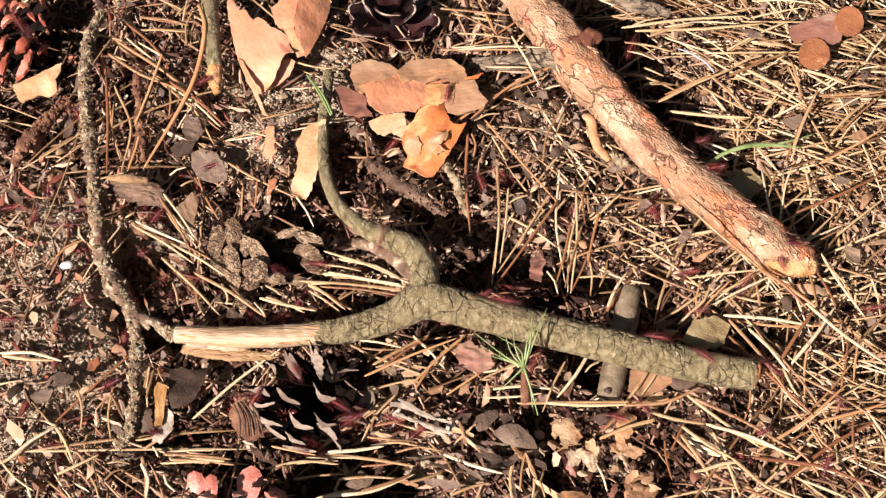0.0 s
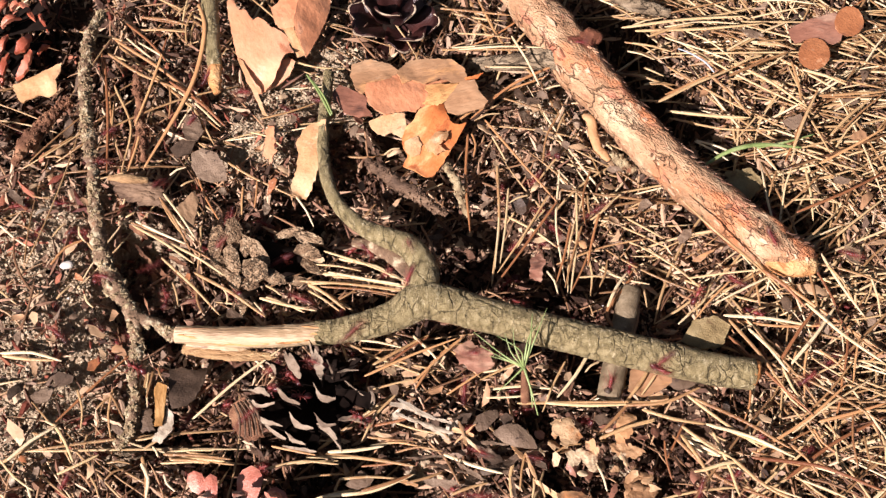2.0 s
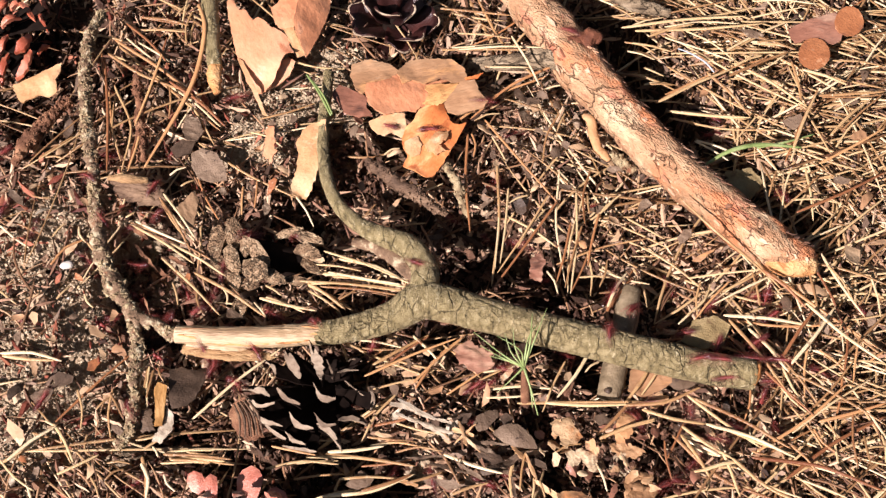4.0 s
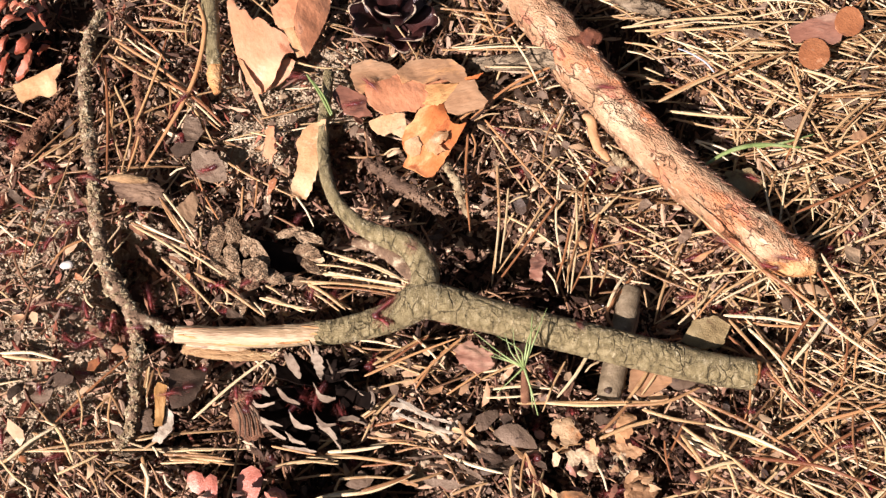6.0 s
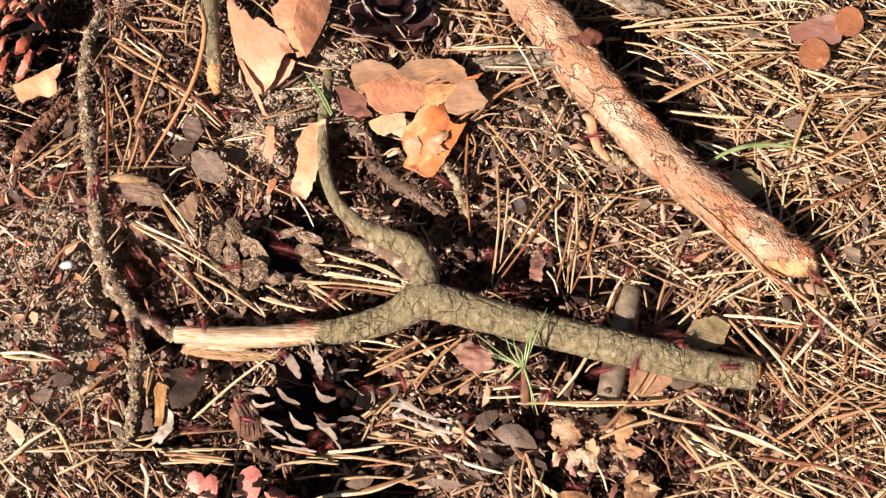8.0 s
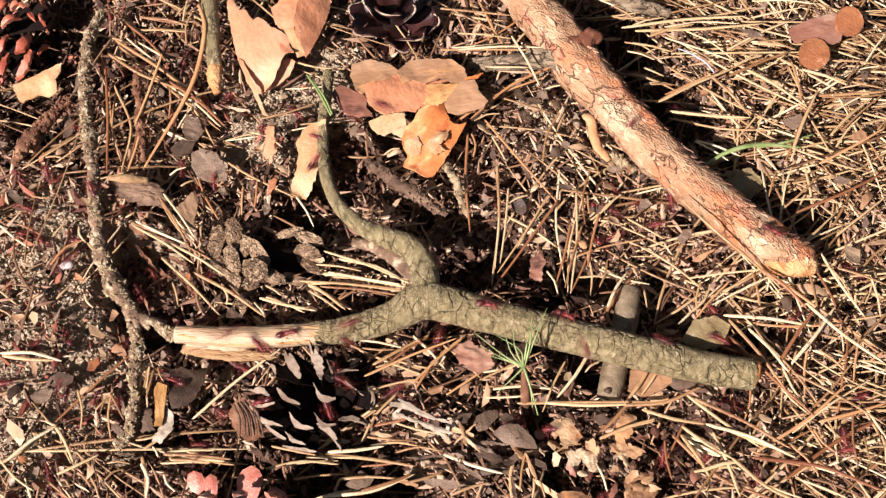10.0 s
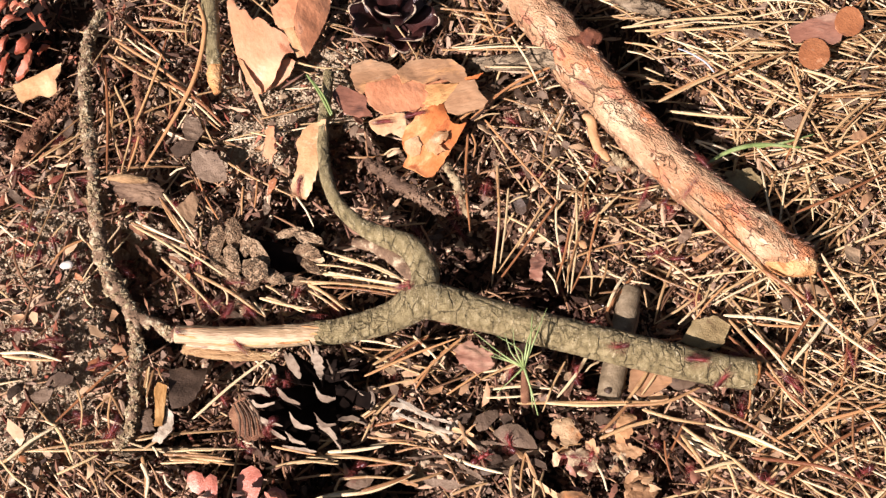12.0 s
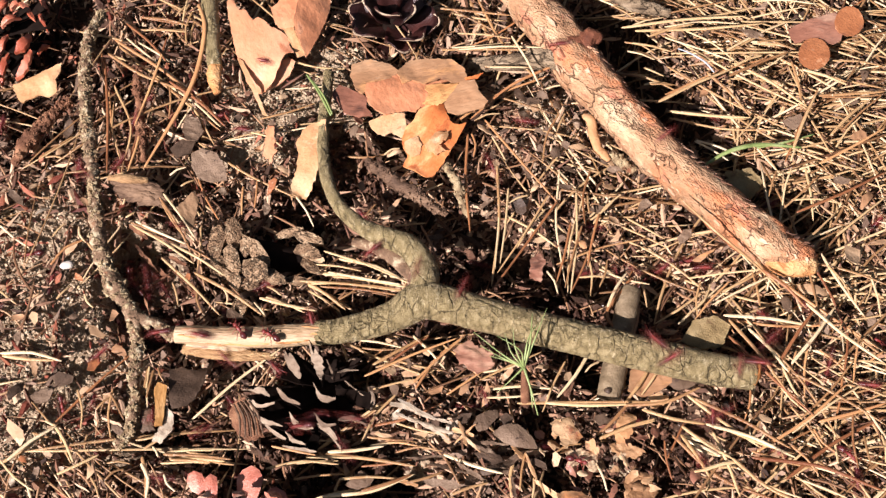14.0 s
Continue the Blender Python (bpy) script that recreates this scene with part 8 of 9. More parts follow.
lay_needles("rust", [(-131.4, 85.2, -126.1, 66.3, 3.0, -0.7, 0.52), (-125.9, 66.6, -123.2, 33.4, 4.3, 1.6, 0.52), (-106.1, 90.4, -114.7, 32.3, 5.2, -0.3, 0.62), (28.9, 99.8, 10, 88.6, 3.9, 1.3, 0.52), (3.3, 50.6, 39.3, 71.5, 5.6, 2.4, 0.68), (15.5, 52.5, 41.5, 15.5, 5.0, -0.4, 0.62), (10.6, 47.2, 11.1, 35.9, 4.3, 1.1, 0.52), (83.4, 64.1, 125.1, 84.1, 3.4, 1.2, 0.57), (140.3, 64.7, 124.6, 34.1, 5.1, -0.3, 0.68), (136.6, 32.6, 163.6, 48.9, 5.4, -0.5, 0.73), (139.4, 94.1, 174, 117.1, 4.0, -1.0, 0.52), (-135.8, -9.8, -124.7, 1.6, 5.6, 1.9, 0.68), (-88.5, 26.7, -79.2, 8.4, 5.1, -0.6, 0.52), (-72, 23.6, -71.4, 10.4, 4.4, -0.2, 0.52)])
lay_needles("rust", [(-67, 25.3, -67.1, 13.4, 5.4, 0.3, 0.52), (9.2, 47.9, 9.5, 3.1, 5.0, -1.2, 0.68), (40.5, 15.8, 16.7, -19, 5.3, 0.3, 0.62), (66.1, -10.3, 55.2, -28, 2.5, 0.9, 0.73), (125.7, 12.3, 160.3, 29.1, 5.1, -0.8, 0.73), (-125.7, -67.7, -104, -41.3, 3.8, 0.2, 0.62), (-25.3, -45.1, -16, -37.1, 2.9, -0.2, 0.52), (-55.3, -75.5, -40.6, -78.6, 3.8, -0.2, 0.52), (-25.5, -68.6, 0, -60.6, 3.4, -1.6, 0.62), (-9.1, -56, 7.8, -35.3, 4.4, 1.7, 0.62), (-20.7, -74.9, -8, -75.9, 4.8, 0.6, 0.52), (1.1, -58.5, 18, -46.3, 5.6, -0.1, 0.52), (118.5, -41.6, 111.2, -53.9, 4.3, 0.8, 0.52), (122.2, -67.1, 144.9, -61.2, 4.7, -0.4, 0.73)])
lay_needles("rust", [(108.9, -86.8, 144.7, -64.6, 3.3, 1.5, 0.78), (132.4, -51.4, 128.4, -65.5, 3.1, 0.4, 0.52), (136.5, -35.2, 133.3, -49.8, 4.2, 0.2, 0.52), (101.7, -55.2, 98.6, -65.7, 2.6, 0.6, 0.52), (71.3, -74, 72.6, -87.4, 5.0, -0.7, 0.52), (-26.1, -81.8, -9.8, -79.9, 2.7, -0.5, 0.52)])
solid("broken_straw_litter", SHORT_STRAW, STRAW, "short broken straw-coloured pine needles on the litter", "needle litter", kind="stuff")
solid("broken_rust_litter", SHORT_RUST, RUST_NEEDLE, "short broken rust-brown pine needles on the litter", "needle litter", kind="stuff")



# ---- ants ----
def ant_model():
    top = thing("ant", "red-brown wood ant running over the litter", "ant", "ants")
    for name, rows, mat in (("head", [(2.1, 0, 1.3, 0.35), (2.5, 0, 1.35, 0.75), (3.1, 0, 1.3, 0.72), (3.6, 0, 1.15, 0.3)], ANT_RED),
                            ("thorax", [(-0.4, 0, 1.25, 0.3), (0.3, 0, 1.4, 0.55), (1.2, 0, 1.6, 0.68), (2.0, 0, 1.4, 0.35)], ANT_RED),
                            ("gaster", [(-0.6, 0, 1.2, 0.35), (-1.3, 0, 1.45, 0.95), (-2.2, 0, 1.45, 1.12), (-3.1, 0, 1.25, 0.75), (-3.6, 0, 1.1, 0.25)], ANT_DARK)):
        geo = Geo()
        tube(geo, spline(rows, 0.2), 10)
        part(name, geo, mat, top)
    for side in (-1, 1):
        for x, reach in ((1.5, 1.6), (0.8, 0.2), (0.2, -2.0)):
            geo = Geo()
            tube(geo, spline([(x, 0.4 * side, 1.3, 0.15), (x + reach * 0.45, 1.3 * side, 2.0, 0.14), (x + reach * 0.8, 2.2 * side, 0.9, 0.1), (x + reach, 2.7 * side, 0.0, 0.07)], 0.5), 5)
            part("leg", geo, ANT_LEG, top)
        geo = Geo()
        tube(geo, spline([(3.3, 0.3 * side, 1.5, 0.12), (4.0, 1.0 * side, 2.0, 0.12), (5.0, 1.5 * side, 1.4, 0.1)], 0.5), 5)
        part("antenna", geo, ANT_LEG, top)
    return top


def top_of_litter(x, y):
    """What an ant would stand on: the first surface below a point, in metres."""
    hit, place, *_ = scene.ray_cast(bpy.context.evaluated_depsgraph_get(), Vector((x, y, 0.08)), Vector((0, 0, -1)))
    return place.z if hit else 0.0


def ant_rows(points):
    """Rows for walk() from (seconds, x, y) in metres, a tenth of a second apart; the ant rides on the litter and faces its way."""
    z = np.array([top_of_litter(x, y) for _, x, y in points])
    z = np.maximum(np.convolve(np.pad(z, 2, "edge"), (0.15, 0.2, 0.3, 0.2, 0.15), "valid"), z - 0.0015) + 0.0003
    rows, facing = [], None
    for i, (t, x, y) in enumerate(points):
        j, k = max(0, i - 1), min(len(points) - 1, i + 1)
        dx, dy, dz = points[k][1] - points[j][1], points[k][2] - points[j][2], z[k] - z[j]
        run = math.hypot(dx, dy)
        if run > 0.001 or facing is None:
            want = math.degrees(math.atan2(dy, dx))
            facing = want if facing is None else facing + float(np.clip((want - facing + 180) % 360 - 180, -70, 70))
        pitch = float(np.clip(math.degrees(math.atan2(dz, max(run, 0.004))), -50, 50))
        rows.append((t, pose(x, y, z[i], 0, -pitch, facing)))
    return rows


def wander(r2, lane):
    """A run along a lane of points (mm), back and forth with its own swerves."""
    k, step = int(r2.integers(0, len(lane) - 1)), int(r2.choice((-1, 1)))
    start = Vector(lane[k]).lerp(Vector(lane[k + 1]), float(r2.random())) * MM
    x, y = start.x + r2.normal(0, 0.008), start.y + r2.normal(0, 0.008)
    k += 1 if step > 0 else 0
    off = r2.normal(0, 0.011, 2)
    goal = np.array(lane[k]) * MM + off
    a, pace, out = math.atan2(goal[1] - y, goal[0] - x), r2.uniform(0.0055, 0.0095), []
    rest = 0
    for i in range(141):
        out.append((i * 0.1, x, y))
        if rest > 0:
            rest -= 1
            x, y = x + 0.0004 * math.cos(a), y + 0.0004 * math.sin(a)
            continue
        if r2.random() < 0.03:
            rest = int(r2.integers(2, 9))
        if math.hypot(goal[0] - x, goal[1] - y) < 0.016:
            k += step
            if k < 0 or k >= len(lane):
                step, k = -step, k - 2 * step
            off = r2.normal(0, 0.011, 2)
            goal = np.array(lane[k]) * MM + off
        want = math.atan2(goal[1] - y, goal[0] - x)
        a += float(np.clip((want - a + math.pi) % (2 * math.pi) - math.pi, -0.55, 0.55)) + r2.normal(0, 0.22)
        go = pace * r2.uniform(0.6, 1.3)
        x, y = x + go * math.cos(a), y + go * math.sin(a)
    return out


def timed(stops, sway):
    """Tenth-second points along stops of (seconds, x, y) in mm, rounded at the stops, with a small sway of the ant's own."""
    s = np.array(stops)
    slope = np.gradient(s[:, 1:], s[:, 0], axis=0) * 0.8
    out = []
    for i in range(141):
        t = i * 0.1
        k = min(max(int(np.searchsorted(s[:, 0], t, "right")) - 1, 0), len(s) - 2)
        h = s[k + 1, 0] - s[k, 0]
        u = (t - s[k, 0]) / h
        limit = min(h, 0.6)
        p = s[k, 1:] * (1 + 2 * u) * (1 - u) ** 2 + s[k + 1, 1:] * u * u * (3 - 2 * u) + limit * (slope[k] * u * (1 - u) ** 2 - slope[k + 1] * u * u * (1 - u))
        bow = math.sin(math.pi * min(max(u, 0), 1)) * min(h, 1.5)
        out.append((round(t, 2), (p[0] + bow * 3 * math.sin(t * 5 + sway)) * MM, (p[1] + bow * 3 * math.cos(t * 4 + sway * 2)) * MM))
    return out


LANES, RUNS = [], []
LANES.append(([(119.6, -54.1), (98.5, -41.7), (70.4, -35.3), (38.1, -26.7), (14.8, -21.2), (-7.7, -11.2), (-26.8, -0.9)], 5))
LANES.append(([(-170.6, 9.6), (-145.6, 4.9), (-125.1, 2.5), (-105.9, -24.5), (-89.6, -31), (-68.5, -29.9), (-43.2, -32.1), (-20.2, -24.5)], 8))
LANES.append(([(-162.3, -35.3), (-140.6, -26.7), (-124.6, -29.9), (-106.5, -35.3), (-93.8, -45.8), (-75.8, -56.1), (-56.8, -60.2)], 7))
LANES.append(([(-170.9, 33.8), (-142.8, 26.4), (-121.3, 19.1), (-104.8, 0.2), (-89.5, -13.4), (-67.1, -22.3), (-47.8, -17.9)], 7))
LANES.append(([(7.5, 43.8), (17.4, 9.6), (35.3, 2.5), (59.1, -2.1), (79, -2.1), (102.4, -6.6), (126, -22.3), (156.9, -35.3)], 7))
LANES.append(([(156.2, -60.2), (130.9, -54.1), (107.6, -60.2), (78.3, -54.1), (48, -56.1), (18.1, -54.1), (-11.9, -64.2), (-36.2, -60.2)], 7))
LANES.append(([(-127.7, 21.5), (-110.8, 33.8), (-96.7, 59.3), (-76, 67.2), (-41.2, 55.4), (-7.1, 43.8), (24.6, 54.1), (56.2, 51.5)], 5))
LANES.append(([(69.4, 89), (80.7, 67.2), (95.6, 43.8), (112.1, 23.9), (133.6, 2.5), (148.2, -17.9)], 3))
LANES.append(([(-63.4, -95), (-48.4, -76), (-24.6, -74), (2.9, -85.6), (30, -87.5), (57.5, -81.8), (84.1, -89.4), (116, -79.9)], 7))
LANES.append(([(52.5, 23.9), (69.7, 33.8), (85.4, 23.9), (74, 9.6), (54.8, -6.6), (66.8, -31), (84.6, -26.7)], 3))
LANES.append(([(-129.7, -95), (-127.2, -76), (-139, -60.2), (-127.7, -47.9), (-109.6, -56.1), (-96.5, -72.1)], 3))
LANES.append(([(-167.3, 86.2), (-144, 61.9), (-152.6, 48.9), (-136, 36.3), (-118.5, 46.4), (-105.4, 80.7)], 3))
RUNS.append([(0, 20.7, -30.6), (0.1, 11.4, -28.9), (0.2, 3.9, -26.4), (0.3, -3, -24.3), (0.4, -6.4, -21.5), (0.5, -8.8, -18.2), (2.7, -9.9, -17.6), (3.2, -28.2, -10), (4.6, -68.9, -35), (6.0, -126.7, -36.8), (7.5, -166.5, -28.2), (14, -180.7, -15.1)])
RUNS.append([(0, -43.8, -10), (0.6, -28.1, -6), (2.0, -26.9, -5.5), (2.6, -16.2, -17.8), (3.4, 14.9, -8.9), (5.0, 74.3, -4.4), (6.6, 136.8, -8.9), (8.0, 174.8, -15.6), (14, 181.7, -20)])
RUNS.append([(0, -170.1, 12.5), (2.0, -132.2, 2.5), (4.0, -110.6, -9.5), (5.2, -103.9, -16.4), (6.1, -103, -17.3), (6.6, -87.2, -28.7), (8.5, -34.2, -39), (10.0, 14.1, -32.7), (11.5, 73.1, -46.2), (14, 129.9, -77.5)])
RUNS.append([(0, -54.6, -28.7), (2.4, -74.5, -20), (5.0, -89.6, -15.2), (6.0, -88.9, -16.5), (6.4, -95.1, -8.9), (7.5, -120.2, 12.8), (9.5, -147.9, 24.4), (12, -177.7, 41.7), (14, -189.1, 46.8)])
RUNS.append([(0, 3, -57.9), (2.0, -26.2, -67.5), (4.5, -68.4, -39.7), (5.5, -45.6, -38.7), (5.9, -23.2, -35.9), (6.6, 15, -4.4), (7.0, 15, -8.9), (7.6, 35, 2.5), (10.0, 40.2, -34.8), (11.0, 72.4, -54.3), (14, 151.6, -57.9)])
RUNS.append([(0, -116, 42.9), (0.5, -106.6, 6.6), (1, -132.1, 31.7), (1.5, -153.6, 37.9), (2, -138.4, 19.5), (3, -68.9, 37.9), (5.5, -75, -56.3), (6, -102.4, -60.3), (6.5, -113, -35.6), (7, -135.4, -0.4), (7.5, -140.1, 30.5), (8, -135.4, -0.4), (10.5, -53.1, -50.2), (11, -28.4, -63.3), (11.5, -8, -77.9), (12, -25.9, -81.7), (12.5, -22.5, -74.1), (13, 25, -64.3), (13.5, -4.3, -85.5), (14, -31.5, -77.9)])
RUNS.append([(0, -152.7, 51.8), (0.5, -139.3, 25.6), (1, -139.6, -11.7), (1.5, -121.5, 13.6), (2, -144.7, 7.7), (2.5, -120.2, -24.9), (3, -93.2, -24.9), (5.5, -29.8, 40.4), (6, -53.2, 16), (6.5, -84.1, 23.2), (7, -64.7, -20.5), (7.5, -67.4, -58.3), (8, -79.7, -35.6), (10.5, -66, 55.6), (11, -88.2, 23.2), (11.5, -115.3, -2.7), (12, -146.5, 6.6), (12.5, -117, -4.9), (13, -145.6, 13.6), (13.5, -127.2, -2.7), (14, -145.3, -0.4)])
RUNS.append([(0, -83.9, 31.7), (0.5, -56.9, 44.1), (1, -92.9, 50.5), (1.5, -84.3, 25.6), (2.5, -122.3, -50.2), (3, -133.4, -85.5), (5.5, -127.2, -2.7), (6, -114.4, -39.8), (6.5, -86.4, -54.3), (7, -62.7, -72.1), (8, 8.5, -64.3), (10.5, -67.3, -60.3), (11, -87.8, -31.4), (11.5, -109.1, -4.9), (12, -137.8, 1.9), (12.5, -111.7, 16), (13, -128.1, 47.9), (13.5, -133.5, 13.6), (14, -113.8, 50.5)])
RUNS.append([(0, -102.6, -1.5), (0.5, -85.5, -4.9), (1, -67.4, -35.6), (1.5, -92.8, -29.2), (2, -77.9, -1.5), (2.5, -43.3, 18.4), (3, -38.4, 47.9), (5.5, 39.9, 25.6), (6, 22.2, 50.5), (6.5, -36.6, 55.6), (7, -50.2, 35.4), (7.5, -13.1, 28), (8, -53.6, 23.2), (10.5, -135.4, -0.4), (11, -108.6, -24.9), (11.5, -138.1, 4.2), (12, -143, -2.7), (13, -135.8, -81.7), (13.5, -135.8, -48.1), (14, -126.7, -58.3)])
RUNS.append([(0, -88.8, -11.7), (0.5, -59, -18.3), (1, -77.4, 16), (1.5, -62.7, -20.5), (2, -85, -30.3), (2.5, -111.3, -34.6), (3, -117.3, -2.7), (5.5, -72.5, 58.2), (6, -84.8, 30.5), (6.5, -106.7, 42.9), (7, -62.6, 35.4), (8, -83.1, -50.2), (10.5, -147.2, 11.2), (11.5, -83, 32.9), (12, -116.7, 40.4), (12.5, -126.2, 4.2), (13, -93.6, -2.7), (13.5, -78.4, -18.3), (14, -55, -50.2)])
RUNS.append([(0, -58.1, -32.4), (0.5, -43.8, -11.7), (1.5, -129.5, -13.9), (2, -99.7, -10.6), (2.5, -126.5, 6.6), (3, -146, 16), (5.5, -81.4, -48.1), (6, -98.8, -27.1), (6.5, -81.2, -50.2), (7, -40.9, -70.2), (7.5, -64.7, -69.2), (8, -37.1, -74.1), (10.5, 14.9, -10.6), (11, 3.2, 0.8), (11.5, -8.4, -33.5), (12, -70.8, -16.1), (12.5, -94.2, -33.5), (13, -91.2, -7.2), (13.5, -65.6, -33.5), (14, -93.8, -37.7)])
RUNS.append([(0, -47.3, -54.3), (0.5, -68.2, -24.9), (1, -53.1, -50.2), (1.5, -30.2, -62.3), (2, -27.2, -43), (2.5, -33.8, -66.3), (3, -11.7, -66.3), (6, 56.2, -7.2), (6.5, 90.1, -2.7), (7, 114.8, -24.9), (7.5, 122.7, -50.2), (8, 92.6, -52.2), (10.5, 17.6, -66.3), (11, 37, -41.9), (11.5, 59.3, -48.1), (12, 44.1, -50.2), (12.5, 69.9, -32.4), (13, 90.3, -0.4), (13.5, 55.3, 10.1), (14, 73.4, 63.5)])
RUNS.append([(0, -49.3, -18.3), (0.5, -73.1, -35.6), (1, -114.4, -24.9), (1.5, -83.2, -29.2), (2, -105.4, -35.6), (2.5, -101.5, -2.7), (3, -70.6, -18.3), (5.5, -15.3, -74.1), (6, -57, -76), (6.5, -26.2, -72.1), (7, 14.1, -58.3), (7.5, 13, -4.9), (10.5, 94.4, 40.4), (11, 84.7, 25.6), (11.5, 55.2, 8.9), (12.5, 14, -62.3), (13, 62, -62.3), (13.5, 15.4, -87.4), (14, 14.1, -58.3)])
RUNS.append([(0, -74.7, -16.1), (0.5, -102.3, 4.2), (1, -116.7, 40.4), (1.5, -101.8, 55.6), (2, -122.6, 45.4), (2.5, -138, 30.5), (3, -109.1, 28), (5.5, -67.6, -56.3), (6, -93.8, -37.7), (6.5, -126, -37.7), (7, -103.3, -37.7), (7.5, -88.8, -66.3), (8, -114.5, -66.3), (10.5, -125.1, 25.6), (11.5, -133.5, -62.3), (12, -115.4, -46.1), (13, -30.2, -62.3), (13.5, -8.2, -54.3), (14, -15.8, -46.1)])
RUNS.append([(0, -33.9, -62.3), (0.5, -59, -46.1), (1, -27.1, -46.1), (1.5, -39, -72.1), (2, -30.9, -44), (2.5, -32.2, -7.2), (3, -48.7, -29.2), (5.5, -134.9, -29.2), (6, -120.9, -60.3), (6.5, -137.4, -37.7), (7, -138.4, -66.3), (7.5, -114.9, -50.2), (8, -140.4, -54.3), (10.5, -74, -24.9), (11, -102.1, -6.1), (11.5, -107.1, -37.7), (12, -106.7, -70.2), (12.5, -138.3, -77.9), (13, -140.5, -18.3), (13.5, -88.3, -35.6), (14, -109.3, -11.7)])
RUNS.append([(0, -27.2, -43), (0.5, -22.8, -66.3), (1.5, 45.9, -85.5), (2, 49.3, -58.3), (2.5, 42.4, -83.6), (5.5, 114.4, -56.3), (6, 88.4, -74.1), (6.5, 52.7, -62.3), (7, 84.5, -58.3), (7.5, 49.4, -56.3), (8, 68.1, -77.9), (10.5, 141.4, -50.2), (11.5, 72.1, -4.9), (12, 42.9, 1.9), (12.5, 12.9, -9.5), (13, -17.1, 25.6), (13.5, -41.8, 30.5), (14, -74.1, 50.5)])
RUNS.append([(0, -15.4, -66.3), (0.5, -45.9, -46.1), (1, -28.3, -66.3), (1.5, -51.1, -52.2), (2, -61.4, -26), (2.5, -55.7, -9.5), (3, -85.9, -10.6), (6, -132.6, -56.3), (6.5, -128.9, -79.8), (7, -117.9, -41.9), (7.5, -119.2, -72.1), (10.5, -46.1, -41.9), (11, -24.6, -67.2), (11.5, -42.5, -37.7), (12, -74, -24.9), (12.5, -46.9, -26), (13, -74.2, -22.7), (13.5, -78.8, -56.3), (14, -39.3, -66.3)])
RUNS.append([(0, -8, -70.2), (0.5, 12.2, -58.3), (1, 32.2, -70.2), (1.5, 8.4, -66.3), (2, 2.9, -89.2), (3, 73.4, -58.3), (5.5, 136.5, -79.8), (6, 123.7, -56.3), (6.5, 131.1, -68.2), (7, 106.8, -72.1), (7.5, 132.3, -83.6), (8, 141.8, -48.1), (10.5, 66, -33.5), (11, 56.3, -4.9), (11.5, 77.4, -11.7), (12, 57.5, -46.1), (12.5, 33.7, -29.2), (13, 52.1, -9.5), (13.5, 60.4, -31.4), (14, 71.9, -7.2)])
RUNS.append([(0, -143, 23.2), (0.5, -142.1, 58.2), (1, -126.8, 23.2), (1.5, -106.9, -7.2), (2, -102.4, 23.2), (2.5, -80.9, 32.9), (3, -74.5, 55.6), (5.5, -144.7, 7.7), (6, -117.1, -33.5), (6.5, -149.4, -11.7), (7, -125.1, -31.4), (7.5, -143.7, 1.9), (8, -141.6, -11.7), (10.5, -55, -50.2), (11, -50, -23.8), (11.5, -20.8, 7.7), (12, -78.2, -20.5), (13, -133.3, 55.6), (13.5, -121.5, 45.4), (14, -114.7, -0.4)])
RUNS.append([(0, -129.5, -0.4), (0.5, -105.3, -20.5), (1, -74, -24.9), (1.5, -82.7, -54.3), (2, -60.7, -75), (2.5, -42.5, -56.3), (3, -34.2, -56.3), (5.5, -101.4, -3.8), (6, -111.7, -31.4), (6.5, -103.5, -2.7), (7, -84.2, 24.4), (7.5, -88.5, -13.9), (8, -51, -22.7), (10.5, -110.5, -69.2), (11.5, -34, -60.3), (12, -64.4, -74.1), (12.5, -62.8, -46.1), (13, -44.5, -72.1), (13.5, -53.1, -50.2), (14, -80.3, -39.8)])
RUNS.append([(0, -123.2, -2.7), (0.5, -147.9, 28), (1, -147.4, -11.7), (1.5, -121.9, 1.9), (2, -133.8, -23.8), (2.5, -105.2, -37.7), (5.5, -137.5, 55.6), (6, -156.1, 40.4), (6.5, -144.2, 58.2), (7.5, -48.9, 50.5), (8, -78.9, 58.2), (10.5, -102, -32.4), (11, -129.2, -29.2), (11.5, -150.9, -2.7), (12, -154.4, 30.5), (12.5, -131.5, -0.4), (13, -126.3, 19.5), (13.5, -133.3, 55.6), (14, -110.8, 60.8)])
RUNS.append([(0, -42.5, -74.1), (0.5, -15.4, -66.3), (1, -41.2, -65.3), (1.5, -17.5, -56.3), (2, -49.2, -53.3), (2.5, -17.5, -55.3), (3, 14, -62.3), (5.5, 75.9, -51.2), (6, 44.7, -38.8), (6.5, 64.1, -7.2), (7, 75, 30.5), (7.5, 30.5, 50.5), (8, 55.2, 42.9), (10.5, 119.1, -7.2), (11, 103.1, -9.5), (11.5, 114.4, 18.4), (12, 124.7, -22.7), (13, 76.2, -87.4), (13.5, 50.8, -64.3), (14, 74.2, -49.2)])
RUNS.append([(0, 14.9, -8.3), (1, -44.9, -64.3), (1.5, -30.8, -46.1), (2.5, 3.3, 47.9), (3, 34.8, 53.1), (5.5, -30.3, -7.2), (6, -37.6, -18.3), (6.5, -30.4, -58.3), (7, -37.6, -20.5), (7.5, -27.1, -46.1), (8, -18.9, -76), (10.5, -94.5, -48.1), (11, -92.8, -29.2), (11.5, -75.4, -52.2), (12, -79.7, -24.9), (12.5, -105.2, -4.9), (13, -136.5, 6.6), (13.5, -108.9, -7.2), (14, -115.9, -56.3)])
